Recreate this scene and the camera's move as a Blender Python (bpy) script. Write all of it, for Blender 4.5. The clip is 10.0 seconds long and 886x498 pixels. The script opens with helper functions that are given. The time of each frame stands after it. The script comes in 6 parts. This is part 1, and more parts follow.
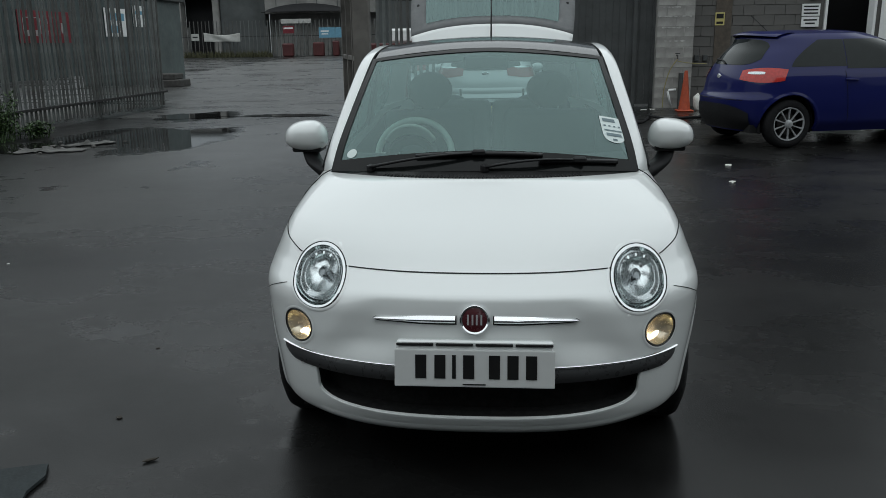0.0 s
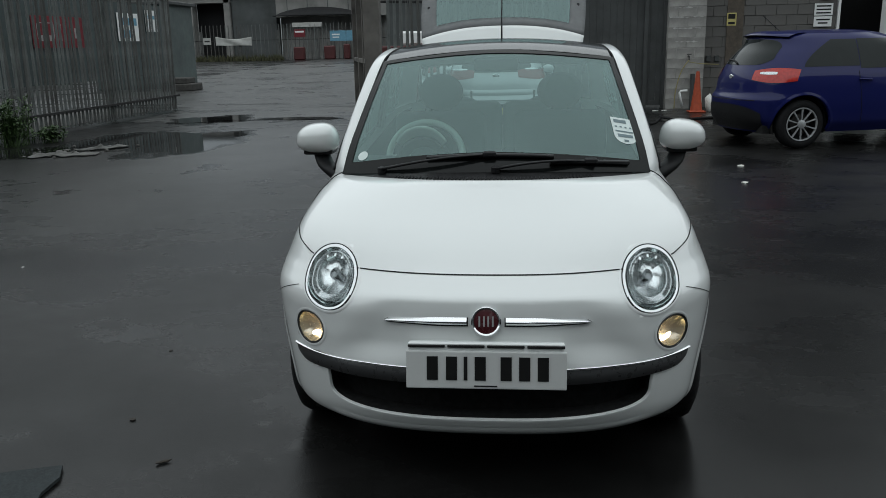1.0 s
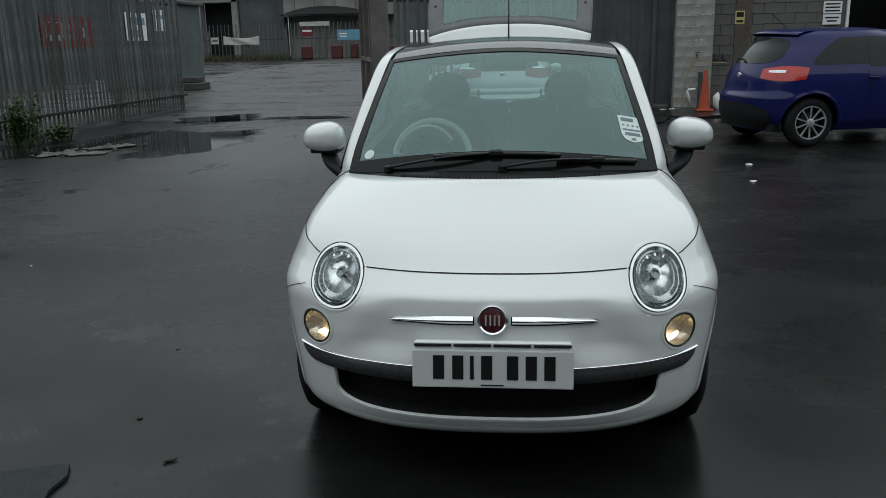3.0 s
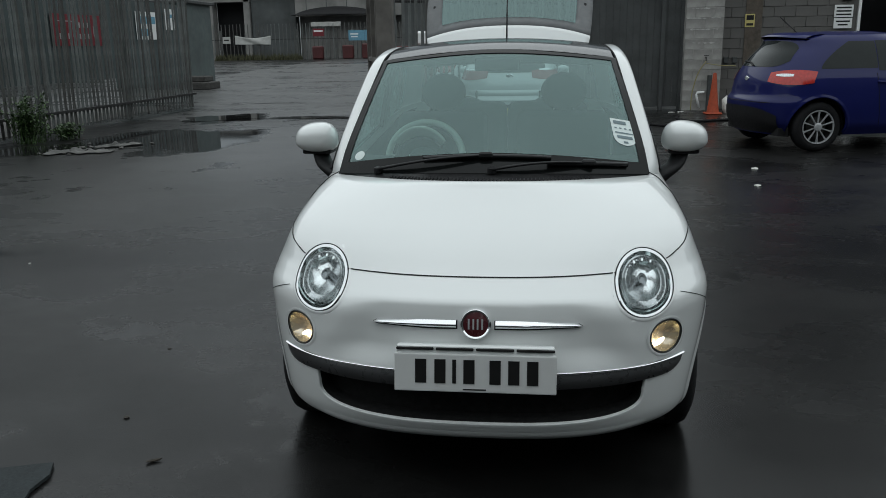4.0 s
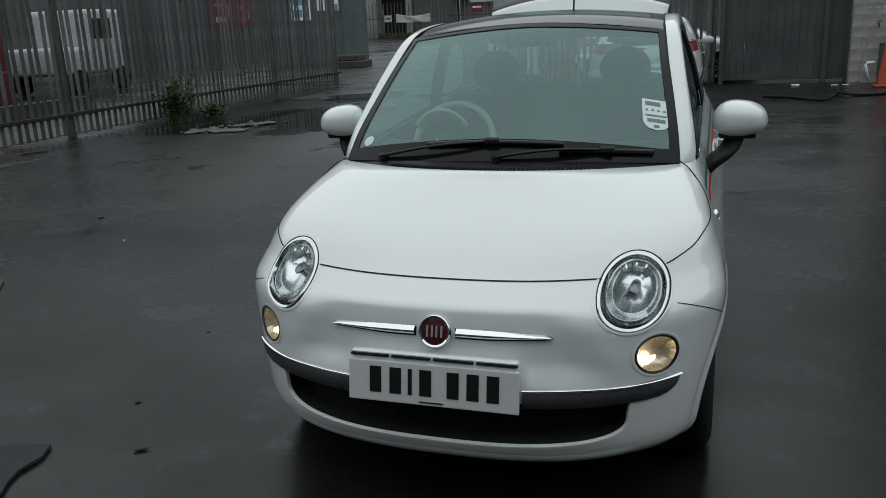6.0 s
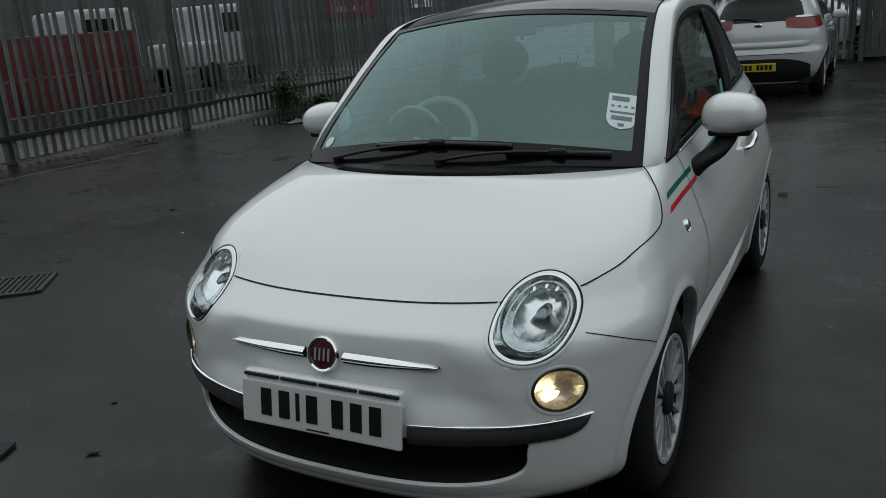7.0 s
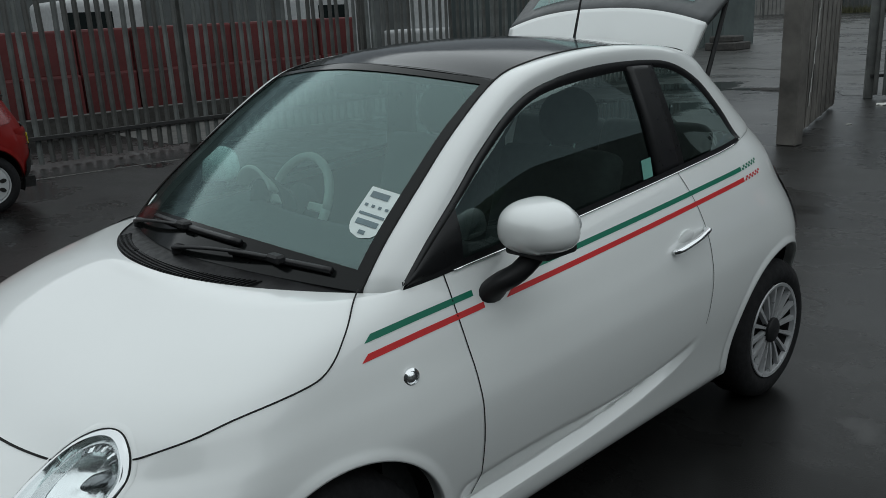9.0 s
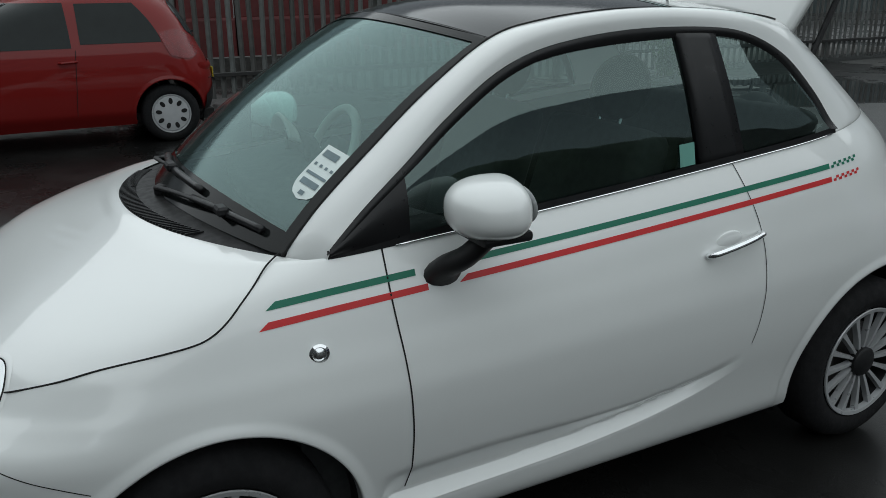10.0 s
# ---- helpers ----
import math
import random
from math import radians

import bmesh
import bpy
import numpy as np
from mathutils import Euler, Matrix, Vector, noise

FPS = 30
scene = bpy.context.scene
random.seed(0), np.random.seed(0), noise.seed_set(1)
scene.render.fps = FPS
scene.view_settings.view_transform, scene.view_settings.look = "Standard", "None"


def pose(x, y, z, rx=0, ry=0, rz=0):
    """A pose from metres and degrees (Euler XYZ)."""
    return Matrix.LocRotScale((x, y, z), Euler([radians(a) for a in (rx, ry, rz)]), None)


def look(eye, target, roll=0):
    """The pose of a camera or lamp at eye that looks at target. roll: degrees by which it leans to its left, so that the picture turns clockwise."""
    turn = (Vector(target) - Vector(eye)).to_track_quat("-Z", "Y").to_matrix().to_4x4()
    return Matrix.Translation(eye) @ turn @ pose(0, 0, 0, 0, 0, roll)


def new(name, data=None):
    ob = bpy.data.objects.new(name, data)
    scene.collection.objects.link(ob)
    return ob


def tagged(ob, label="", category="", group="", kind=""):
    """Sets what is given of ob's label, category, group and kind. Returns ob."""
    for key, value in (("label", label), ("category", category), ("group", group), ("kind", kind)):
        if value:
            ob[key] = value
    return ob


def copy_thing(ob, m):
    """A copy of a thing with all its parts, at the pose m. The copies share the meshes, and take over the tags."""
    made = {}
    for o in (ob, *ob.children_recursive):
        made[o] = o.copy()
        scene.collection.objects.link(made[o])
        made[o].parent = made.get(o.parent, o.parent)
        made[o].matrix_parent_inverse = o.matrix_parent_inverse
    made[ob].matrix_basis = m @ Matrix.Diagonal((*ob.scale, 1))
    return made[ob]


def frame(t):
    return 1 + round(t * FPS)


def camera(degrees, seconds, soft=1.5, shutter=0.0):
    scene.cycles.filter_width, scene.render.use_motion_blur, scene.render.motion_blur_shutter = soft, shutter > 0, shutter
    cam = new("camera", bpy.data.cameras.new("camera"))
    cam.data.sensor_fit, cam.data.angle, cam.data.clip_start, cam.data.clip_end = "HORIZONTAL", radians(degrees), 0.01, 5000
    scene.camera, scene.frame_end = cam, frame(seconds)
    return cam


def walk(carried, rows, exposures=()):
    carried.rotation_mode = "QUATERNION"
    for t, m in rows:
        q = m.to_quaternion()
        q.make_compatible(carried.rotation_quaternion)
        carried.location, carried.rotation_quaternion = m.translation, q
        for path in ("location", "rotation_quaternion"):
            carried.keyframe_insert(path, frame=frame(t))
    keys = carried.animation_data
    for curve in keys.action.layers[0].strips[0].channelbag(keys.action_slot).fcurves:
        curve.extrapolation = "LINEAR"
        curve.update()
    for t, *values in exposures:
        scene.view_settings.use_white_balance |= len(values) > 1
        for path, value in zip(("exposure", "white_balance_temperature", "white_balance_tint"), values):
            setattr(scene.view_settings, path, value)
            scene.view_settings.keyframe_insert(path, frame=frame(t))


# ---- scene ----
cam = camera(57.0, 10.0, 0.8)
PATH = [
    (0, (0.105, -2.473, 1.495), (-0.052, -0.541, 1.0), -0.8),
    (0.5, (0.106, -2.477, 1.495), (-0.069, -0.546, 1.004), -1.2),
    (1, (0.106, -2.474, 1.493), (-0.079, -0.543, 1.004), -1.2),
    (1.5, (0.105, -2.475, 1.493), (-0.079, -0.545, 1.001), -1.1),
    (2, (0.105, -2.472, 1.491), (-0.086, -0.543, 0.998), -1.1),
    (2.5, (0.105, -2.47, 1.491), (-0.092, -0.542, 0.999), -1.2),
    (4, (0.192, -2.436, 1.489), (-0.035, -0.51, 1.001), -0.9),
    (4.5, (0.3, -2.402, 1.494), (0.022, -0.483, 1.005), 0.7),
    (5, (0.436, -2.37, 1.494), (0.0, -0.485, 0.986), -0.6),
    (5.5, (0.57, -2.255, 1.478), (0.031, -0.409, 0.93), -2.5),
    (5.7, (0.603, -2.177, 1.483), (0.055, -0.333, 0.937), -1.8),
    (6.8, (1.251, -1.687, 1.442), (0.364, 0.03, 0.926), -5.8),
    (7, (1.298, -1.575, 1.464), (0.371, 0.11, 0.914), -4.6),
    (7.5, (1.51, -1.267, 1.504), (0.521, 0.391, 0.983), -3.6),
    (8, (1.745, -0.920, 1.506), (0.610, 0.640, 0.982), -2.4),
    (8.5, (1.96, -0.605, 1.531), (0.666, 0.820, 0.991), -2.9),
    (9, (2.165, -0.175, 1.592), (0.749, 1.128, 1.044), -2.9),
    (9.5, (2.294, 0.169, 1.566), (0.753, 1.324, 1.026), -2.4),
    (10, (2.374, 0.462, 1.555), (0.688, 1.335, 0.926), -0.5),
]
walk(cam, [(t, look(eye, target, roll)) for t, eye, target, roll in PATH], [(0.0, -0.01, 5960, 3.0), (5.5, -0.02, 5960, 3.0), (7.0, -0.36, 5960, 3.0), (8.0, -0.42, 5960, 3.0), (8.6, -0.34, 5960, 3.0), (9.5, -0.03, 5960, 3.0), (10.0, -0.05, 5960, 3.0)])

# ---------------------------------------------------------------- light
world = bpy.data.worlds.new("world")
scene.world = world
world.use_nodes = True
wn = world.node_tree
wn.nodes.clear()
sky = wn.nodes.new("ShaderNodeTexSky")
sky.sky_type, sky.sun_disc = "NISHITA", False
sky.sun_elevation, sky.sun_rotation = radians(85), radians(142)
sky.air_density, sky.dust_density = 1.0, 0.5
grey = wn.nodes.new("ShaderNodeHueSaturation")
grey.inputs["Saturation"].default_value = 0.13
back = wn.nodes.new("ShaderNodeBackground")
back.inputs["Strength"].default_value = 0.044
wout = wn.nodes.new("ShaderNodeOutputWorld")
wn.links.new(sky.outputs[0], grey.inputs["Color"])
wn.links.new(grey.outputs[0], back.inputs["Color"])
wn.links.new(back.outputs[0], wout.inputs[0])
sun = new("sun", bpy.data.lights.new("sun", "SUN"))
sun.data.energy, sun.data.angle, sun.data.color = 2.7, radians(144), (1.0, 0.98, 0.95)
sun.matrix_world = look((0.3, 0.6, 20), (0, 1, 0))
scene.view_settings.exposure = 0.0


# ---------------------------------------------------------------- materials
def mat_new(name):
    m = bpy.data.materials.new(name)
    m.use_nodes = True
    return m, m.node_tree, m.node_tree.nodes["Principled BSDF"]


def setin(node, **kw):
    for k, v in kw.items():
        node.inputs[k.replace("_", " ")].default_value = v


def noise_node(nt, scale, detail=4.0, rough=0.55, coord="Object"):
    tc = nt.nodes.new("ShaderNodeTexCoord")
    n = nt.nodes.new("ShaderNodeTexNoise")
    n.inputs["Scale"].default_value, n.inputs["Detail"].default_value, n.inputs["Roughness"].default_value = scale, detail, rough
    nt.links.new(tc.outputs[coord], n.inputs["Vector"])
    return n


def ramp(nt, src, stops):
    r = nt.nodes.new("ShaderNodeValToRGB")
    e = r.color_ramp.elements
    while len(e) < len(stops):
        e.new(0.5)
    for el, (p, c) in zip(e, stops):
        el.position = p
        el.color = (*c, 1) if not isinstance(c, (int, float)) else (c, c, c, 1)
    nt.links.new(src, r.inputs[0])
    return r


def plain(name, col, rough=0.5, metal=0.0, vary=0.12, scale=9.0, bump=0.0, bscale=120.0, coat=0.0, spec=0.5, coord="Object"):
    """A surface of one colour with stains at a coarse scale and grain at a fine one."""
    m, nt, b = mat_new(name)
    n = noise_node(nt, scale, 6, coord=coord)
    lo, hi = [c * (1 - vary) for c in col], [min(1, c * (1 + vary)) for c in col]
    r = ramp(nt, n.outputs["Fac"], [(0.3, lo), (0.7, hi)])
    nt.links.new(r.outputs[0], b.inputs["Base Color"])
    n2 = noise_node(nt, scale * 4.3, 5, coord=coord)
    rr = ramp(nt, n2.outputs["Fac"], [(0.3, max(0.02, rough * 0.82)), (0.7, min(1, rough * 1.2))])
    nt.links.new(rr.outputs[0], b.inputs["Roughness"])
    setin(b, Metallic=metal, Coat_Weight=coat, Coat_Roughness=0.03, Specular_IOR_Level=spec)
    if bump:
        n3 = noise_node(nt, bscale, 3, coord=coord)
        bp = nt.nodes.new("ShaderNodeBump")
        bp.inputs["Strength"].default_value, bp.inputs["Distance"].default_value = bump, 0.004
        nt.links.new(n3.outputs["Fac"], bp.inputs["Height"])
        nt.links.new(bp.outputs[0], b.inputs["Normal"])
    return m


def glass_mat(name, tint=(0.75, 0.85, 0.82), mix=0.9, sheen=(0.9, 0.98, 0.96), film=0.015):
    """Thin pane: a clear, faintly tinted sheet with a mirror coat that follows Fresnel."""
    m, nt, b = mat_new(name)
    nt.nodes.remove(b)
    out = nt.nodes["Material Output"]
    tr = nt.nodes.new("ShaderNodeBsdfTransparent")
    tr.inputs[0].default_value = (*tint, 1)
    gl = nt.nodes.new("ShaderNodeBsdfGlossy")
    gl.inputs["Roughness"].default_value = film
    gl.inputs["Color"].default_value = (*sheen, 1)
    fr = nt.nodes.new("ShaderNodeFresnel")
    fr.inputs["IOR"].default_value = mix
    mx = nt.nodes.new("ShaderNodeMixShader")
    nt.links.new(fr.outputs[0], mx.inputs[0])
    nt.links.new(tr.outputs[0], mx.inputs[1])
    nt.links.new(gl.outputs[0], mx.inputs[2])
    nt.links.new(mx.outputs[0], out.inputs["Surface"])
    return m


def asphalt_mat(name="wet_asphalt", lo=0.005, hi=0.014, gloss=(0.14, 0.23, 0.32, 0.42)):
    m, nt, b = mat_new(name)
    big = noise_node(nt, 0.42, 7, 0.62)
    stretch = nt.nodes.new("ShaderNodeMapping")
    stretch.inputs["Scale"].default_value = (0.8, 1.15, 1)
    nt.links.new(nt.nodes.new("ShaderNodeTexCoord").outputs["Object"], stretch.inputs[0])
    nt.links.new(stretch.outputs[0], big.inputs["Vector"])
    mid = noise_node(nt, 1.7, 6, 0.6)
    fine = noise_node(nt, 160, 2, 0.7)
    c = ramp(nt, mid.outputs["Fac"], [(0.3, (lo, lo, lo * 0.98)), (0.7, (hi, hi * 0.99, hi * 0.96))])
    c2 = ramp(nt, fine.outputs["Fac"], [(0.35, 0.75), (0.68, 1.3)])
    mul = nt.nodes.new("ShaderNodeMixRGB")
    mul.blend_type, mul.inputs[0].default_value = "MULTIPLY", 1
    nt.links.new(c.outputs[0], mul.inputs[1])
    nt.links.new(c2.outputs[0], mul.inputs[2])
    # standing water: a long shallow pool beside the fence and the yard beyond the gate
    tc = nt.nodes.new("ShaderNodeTexCoord")
    add = nt.nodes.new("ShaderNodeMath")
    add.operation = "ADD"

    def pool(cx, cy, rx, ry):
        mp = nt.nodes.new("ShaderNodeMapping")
        mp.vector_type = "TEXTURE"
        mp.inputs["Location"].default_value = (cx, cy, 0)
        mp.inputs["Scale"].default_value = (rx, ry, 1)
        nt.links.new(tc.outputs["Object"], mp.inputs[0])
        ln = nt.nodes.new("ShaderNodeVectorMath")
        ln.operation = "LENGTH"
        nt.links.new(mp.outputs[0], ln.inputs[0])
        s = nt.nodes.new("ShaderNodeMapRange")
        s.inputs["From Min"].default_value, s.inputs["From Max"].default_value = 1.0, 0.35
        nt.links.new(ln.outputs["Value"], s.inputs[0])
        return s.outputs[0]

    acc = None
    for p in POOLS:
        v = pool(*p)
        if acc is None:
            acc = v
        else:
            mxn = nt.nodes.new("ShaderNodeMath")
            mxn.operation = "MAXIMUM"
            nt.links.new(acc, mxn.inputs[0])
            nt.links.new(v, mxn.inputs[1])
            acc = mxn.outputs[0]
    nt.links.new(acc, add.inputs[0])
    off = nt.nodes.new("ShaderNodeMath")
    off.operation, off.inputs[1].default_value = "MULTIPLY_ADD", 2.0
    off.inputs[2].default_value = -1.0
    midp = noise_node(nt, 1.1, 7, 0.62)
    nt.links.new(midp.outputs["Fac"], off.inputs[0])
    nt.links.new(off.outputs[0], add.inputs[1])
    wet = ramp(nt, add.outputs[0], [(0.20, 0.0), (0.34, 0.55), (0.55, 1.0)])
    damp = ramp(nt, big.outputs["Fac"], list(zip((0.33, 0.46, 0.54, 0.68), gloss)))
    # a broad smooth film of water over the low side of the yard
    low = pool(-4.6, 9.2, 5.0, 7.6)
    sheet = nt.nodes.new("ShaderNodeMath")
    sheet.operation, sheet.inputs[1].default_value = "MULTIPLY", 0.8
    nt.links.new(low, sheet.inputs[0])
    damp2 = nt.nodes.new("ShaderNodeMixRGB")
    damp2.inputs[2].default_value = (0.30, 0.30, 0.30, 1)
    nt.links.new(sheet.outputs[0], damp2.inputs[0])
    nt.links.new(damp.outputs[0], damp2.inputs[1])
    weight = nt.nodes.new("ShaderNodeMath")
    weight.operation, weight.inputs[1].default_value, weight.inputs[2].default_value = "MULTIPLY_ADD", 0.30, 0.50
    nt.links.new(low, weight.inputs[0])
    # weaker coat right of the car, put in to dim the ground there
    coat_dip = nt.nodes.new("ShaderNodeMath")
    coat_dip.operation, coat_dip.inputs[1].default_value = "MULTIPLY_ADD", -0.32
    nt.links.new(pool(3.0, 2.0, 2.3, 3.8), coat_dip.inputs[0])
    nt.links.new(weight.outputs[0], coat_dip.inputs[2])
    nt.links.new(coat_dip.outputs[0], b.inputs["Coat Weight"])
    mixr = nt.nodes.new("ShaderNodeMixRGB")
    mixr.inputs[2].default_value = (0.035, 0.035, 0.035, 1)
    nt.links.new(wet.outputs[0], mixr.inputs[0])
    nt.links.new(damp2.outputs[0], mixr.inputs[1])
    nt.links.new(mixr.outputs[0], b.inputs["Roughness"])
    # paler base colour left of the gate stands in for sky sheen
    sheen_tone = nt.nodes.new("ShaderNodeMixRGB")
    sheen_tone.inputs[2].default_value = (0.10, 0.10, 0.10, 1)
    sheen_amt = nt.nodes.new("ShaderNodeMath")
    sheen_amt.operation = "MULTIPLY"
    nt.links.new(pool(-3.7, 10.6, 2.2, 4.6), sheen_amt.inputs[0])
    nt.links.new(mid.outputs["Fac"], sheen_amt.inputs[1])
    nt.links.new(sheen_amt.outputs[0], sheen_tone.inputs[0])
    nt.links.new(mul.outputs[0], sheen_tone.inputs[1])
    dk = nt.nodes.new("ShaderNodeMixRGB")
    dk.inputs[2].default_value = (0.016, 0.016, 0.016, 1)
    nt.links.new(wet.outputs[0], dk.inputs[0])
    nt.links.new(sheen_tone.outputs[0], dk.inputs[1])
    nt.links.new(dk.outputs[0], b.inputs["Base Color"])
    inv = nt.nodes.new("ShaderNodeMath")
    inv.operation, inv.inputs[0].default_value = "SUBTRACT", 1.0
    nt.links.new(wet.outputs[0], inv.inputs[1])
    bp = nt.nodes.new("ShaderNodeBump")
    bp.inputs["Distance"].default_value = 0.006
    nt.links.new(fine.outputs["Fac"], bp.inputs["Height"])
    sc = nt.nodes.new("ShaderNodeMath")
    sc.operation, sc.inputs[1].default_value = "MULTIPLY", 0.22
    nt.links.new(inv.outputs[0], sc.inputs[0])
    nt.links.new(sc.outputs[0], bp.inputs["Strength"])
    nt.links.new(bp.outputs[0], b.inputs["Normal"])
    film = nt.nodes.new("ShaderNodeMath")
    film.operation, film.inputs[1].default_value = "MULTIPLY", 1.1
    nt.links.new(mixr.outputs[0], film.inputs[0])
    nt.links.new(film.outputs[0], b.inputs["Coat Roughness"])
    setin(b, Specular_IOR_Level=0.06, Coat_IOR=1.33)
    return m


POOLS = [(-6.4, 10.9, 1.3, 1.9), (-6.4, 14.6, 1.1, 1.3), (-7.2, 9.3, 1.0, 0.9), (-4.6, 14.7, 1.3, 0.5), (-5.3, 10.6, 1.1, 2.2)]
M = {}
M["asphalt"] = asphalt_mat()
M["road"] = asphalt_mat("worn_wet_road", 0.042, 0.075, (0.20, 0.30, 0.35, 0.40))
def paint(name, col, rough=0.3, metal=0.0, spec=0.5, coat=1.0):
    """Car lacquer: an even base, faint road film and a wet clear coat."""
    m, nt, b = mat_new(name)
    n = noise_node(nt, 1.3, 5)
    r = ramp(nt, n.outputs["Fac"], [(0.35, [c * 0.985 for c in col]), (0.65, [min(1, c * 1.01) for c in col])])
    nt.links.new(r.outputs[0], b.inputs["Base Color"])
    setin(b, Specular_IOR_Level=spec, Roughness=rough, Metallic=metal, Coat_Weight=coat, Coat_Roughness=0.05, Coat_IOR=1.5)
    return m


M["paint"] = paint("white_paint", (0.80, 0.82, 0.81))
M["bluepaint"] = paint("blue_paint", (0.008, 0.011, 0.085), 0.36, spec=0.08, coat=0.5)
M["redpaint"] = paint("red_paint", (0.17, 0.009, 0.008), 0.36, spec=0.08, coat=0.5)
M["silverpaint"] = paint("silver_white_paint", (0.44, 0.455, 0.47))
M["roofglass"] = plain("black_roof_glass", (0.018, 0.02, 0.022), 0.10, vary=0.1, spec=0.3)
M["black"] = plain("black_plastic", (0.013, 0.013, 0.014), 0.5, spec=0.3)
M["satin"] = plain("satin_black", (0.010, 0.010, 0.011), 0.32, spec=0.35)
M["gunmetal"] = plain("gunmetal_strip", (0.06, 0.061, 0.063), 0.30, 0.3, vary=0.06)
M["gap"] = plain("panel_gap_black", (0.006, 0.006, 0.006), 0.9)
M["rubber"] = plain("tyre_rubber", (0.011, 0.011, 0.012), 0.85, spec=0.25, bump=0.3, bscale=90)
M["chrome"] = plain("chrome", (0.86, 0.87, 0.88), 0.08, 1.0, vary=0.02)
M["alloy"] = plain("alloy_wheel", (0.46, 0.47, 0.48), 0.32, 0.35, vary=0.06)
M["reflector"] = plain("lamp_reflector", (0.84, 0.86, 0.87), 0.20, 1.0, vary=0.05, scale=40)
M["amberrefl"] = plain("warm_lamp_reflector", (0.92, 0.79, 0.63), 0.24, 0.7, vary=0.1, scale=40, bump=0.3, bscale=60)
M["glass"] = glass_mat("car_glass", (0.60, 0.74, 0.71), 1.95, (0.78, 0.98, 0.95))
M["screen"] = glass_mat("windscreen_glass", (0.42, 0.58, 0.56), 2.1, (0.74, 0.98, 0.96), 0.11)
M["lens"] = glass_mat("lamp_lens", (0.95, 0.97, 0.97), 1.3)
M["darkglass"] = plain("dark_tinted_glass", (0.012, 0.016, 0.016), 0.05, vary=0.1, spec=0.2)
M["banner"] = plain("creased_banner_cloth", (0.42, 0.42, 0.40), 0.8, vary=0.15, scale=3)
M["plate"] = plain("plate_white", (0.66, 0.67, 0.66), 0.35, vary=0.04)
M["plateyellow"] = plain("plate_yellow", (0.50, 0.42, 0.02), 0.35, vary=0.05)
M["ink"] = plain("black_ink", (0.01, 0.01, 0.01), 0.4)
M["badge"] = plain("badge_red", (0.07, 0.012, 0.016), 0.25, vary=0.1, coat=0.6)
M["green"] = plain("green_stripe", (0.0, 0.15, 0.085), 0.35, vary=0.05)
M["white"] = plain("white_vinyl", (0.78, 0.79, 0.78), 0.4, vary=0.04)
M["red"] = plain("red_stripe", (0.55, 0.018, 0.02), 0.35, vary=0.05)
M["brightlens"] = plain("orange_red_lamp_lens", (0.42, 0.018, 0.012), 0.2, vary=0.2, scale=30, coat=0.3)
M["redlens"] = plain("red_lamp_lens", (0.15, 0.005, 0.007), 0.25, vary=0.25, scale=30, coat=0.1)
M["cloth"] = plain("grey_seat_cloth", (0.045, 0.05, 0.05), 0.9)
M["frit"] = plain("black_glass_print", (0.008, 0.009, 0.009), 0.12, spec=0.2)
M["ivory"] = plain("ivory_trim", (0.74, 0.74, 0.68), 0.45, vary=0.05)
M["trim"] = plain("dark_interior_trim", (0.025, 0.027, 0.028), 0.7)
M["headlining"] = plain("headlining", (0.30, 0.31, 0.30), 0.9)
M["galv"] = plain("weathered_galvanised_steel", (0.114, 0.120, 0.118), 0.62, 0.0, vary=0.4, scale=2.5, bump=0.1, bscale=60)
nt_ = M["galv"].node_tree
info_, tone_, mul_ = (nt_.nodes.new(k) for k in ("ShaderNodeObjectInfo", "ShaderNodeValToRGB", "ShaderNodeMixRGB"))
tone_.color_ramp.elements.new(0.5)
for el_, (p_, c_) in zip(tone_.color_ramp.elements, ((0.0, (0.66, 0.63, 0.60, 1)), (0.5, (0.92, 0.90, 0.88, 1)), (1.0, (1.32, 1.36, 1.35, 1)))):
    el_.position, el_.color = p_, c_
old_ = nt_.nodes["Principled BSDF"].inputs["Base Color"].links[0].from_socket
mul_.blend_type, mul_.inputs[0].default_value = "MULTIPLY", 1.0
nt_.links.new(info_.outputs["Random"], tone_.inputs[0])
nt_.links.new(old_, mul_.inputs[1])
nt_.links.new(tone_.outputs[0], mul_.inputs[2])
nt_.links.new(mul_.outputs[0], nt_.nodes["Principled BSDF"].inputs["Base Color"])
M["gatesteel"] = plain("dull_gate_steel", (0.115, 0.108, 0.098), 0.65, vary=0.55, scale=2.2, bump=0.1, bscale=60)
M["railsteel"] = plain("dark_fence_rail", (0.016, 0.016, 0.016), 0.6, vary=0.3, scale=2.0)
M["darksteel"] = plain("dark_painted_steel", (0.062, 0.066, 0.066), 0.6, 0.2, vary=0.3, scale=2.0)
M["block"] = plain("concrete_block", (0.12, 0.116, 0.11), 0.9, vary=0.25, scale=1.3, bump=0.5, bscale=70)
M["paleblock"] = plain("pale_limed_block", (0.29, 0.283, 0.268), 0.9, vary=0.5, scale=2.2, bump=0.5, bscale=70)
M["mortar"] = plain("grey_mortar", (0.108, 0.104, 0.098), 0.95, vary=0.15, bump=0.4)
M["concrete"] = plain("stained_concrete", (0.24, 0.236, 0.225), 0.9, vary=0.35, scale=0.6, bump=0.4)
M["darkwall"] = plain("dark_cladding", (0.08, 0.087, 0.087), 0.8, vary=0.3, scale=0.5)
M["greensheet"] = plain("green_grey_sheet", (0.08, 0.10, 0.098), 0.6, vary=0.25, scale=0.8)
M["void"] = plain("dark_opening", (0.01, 0.01, 0.011), 0.9)
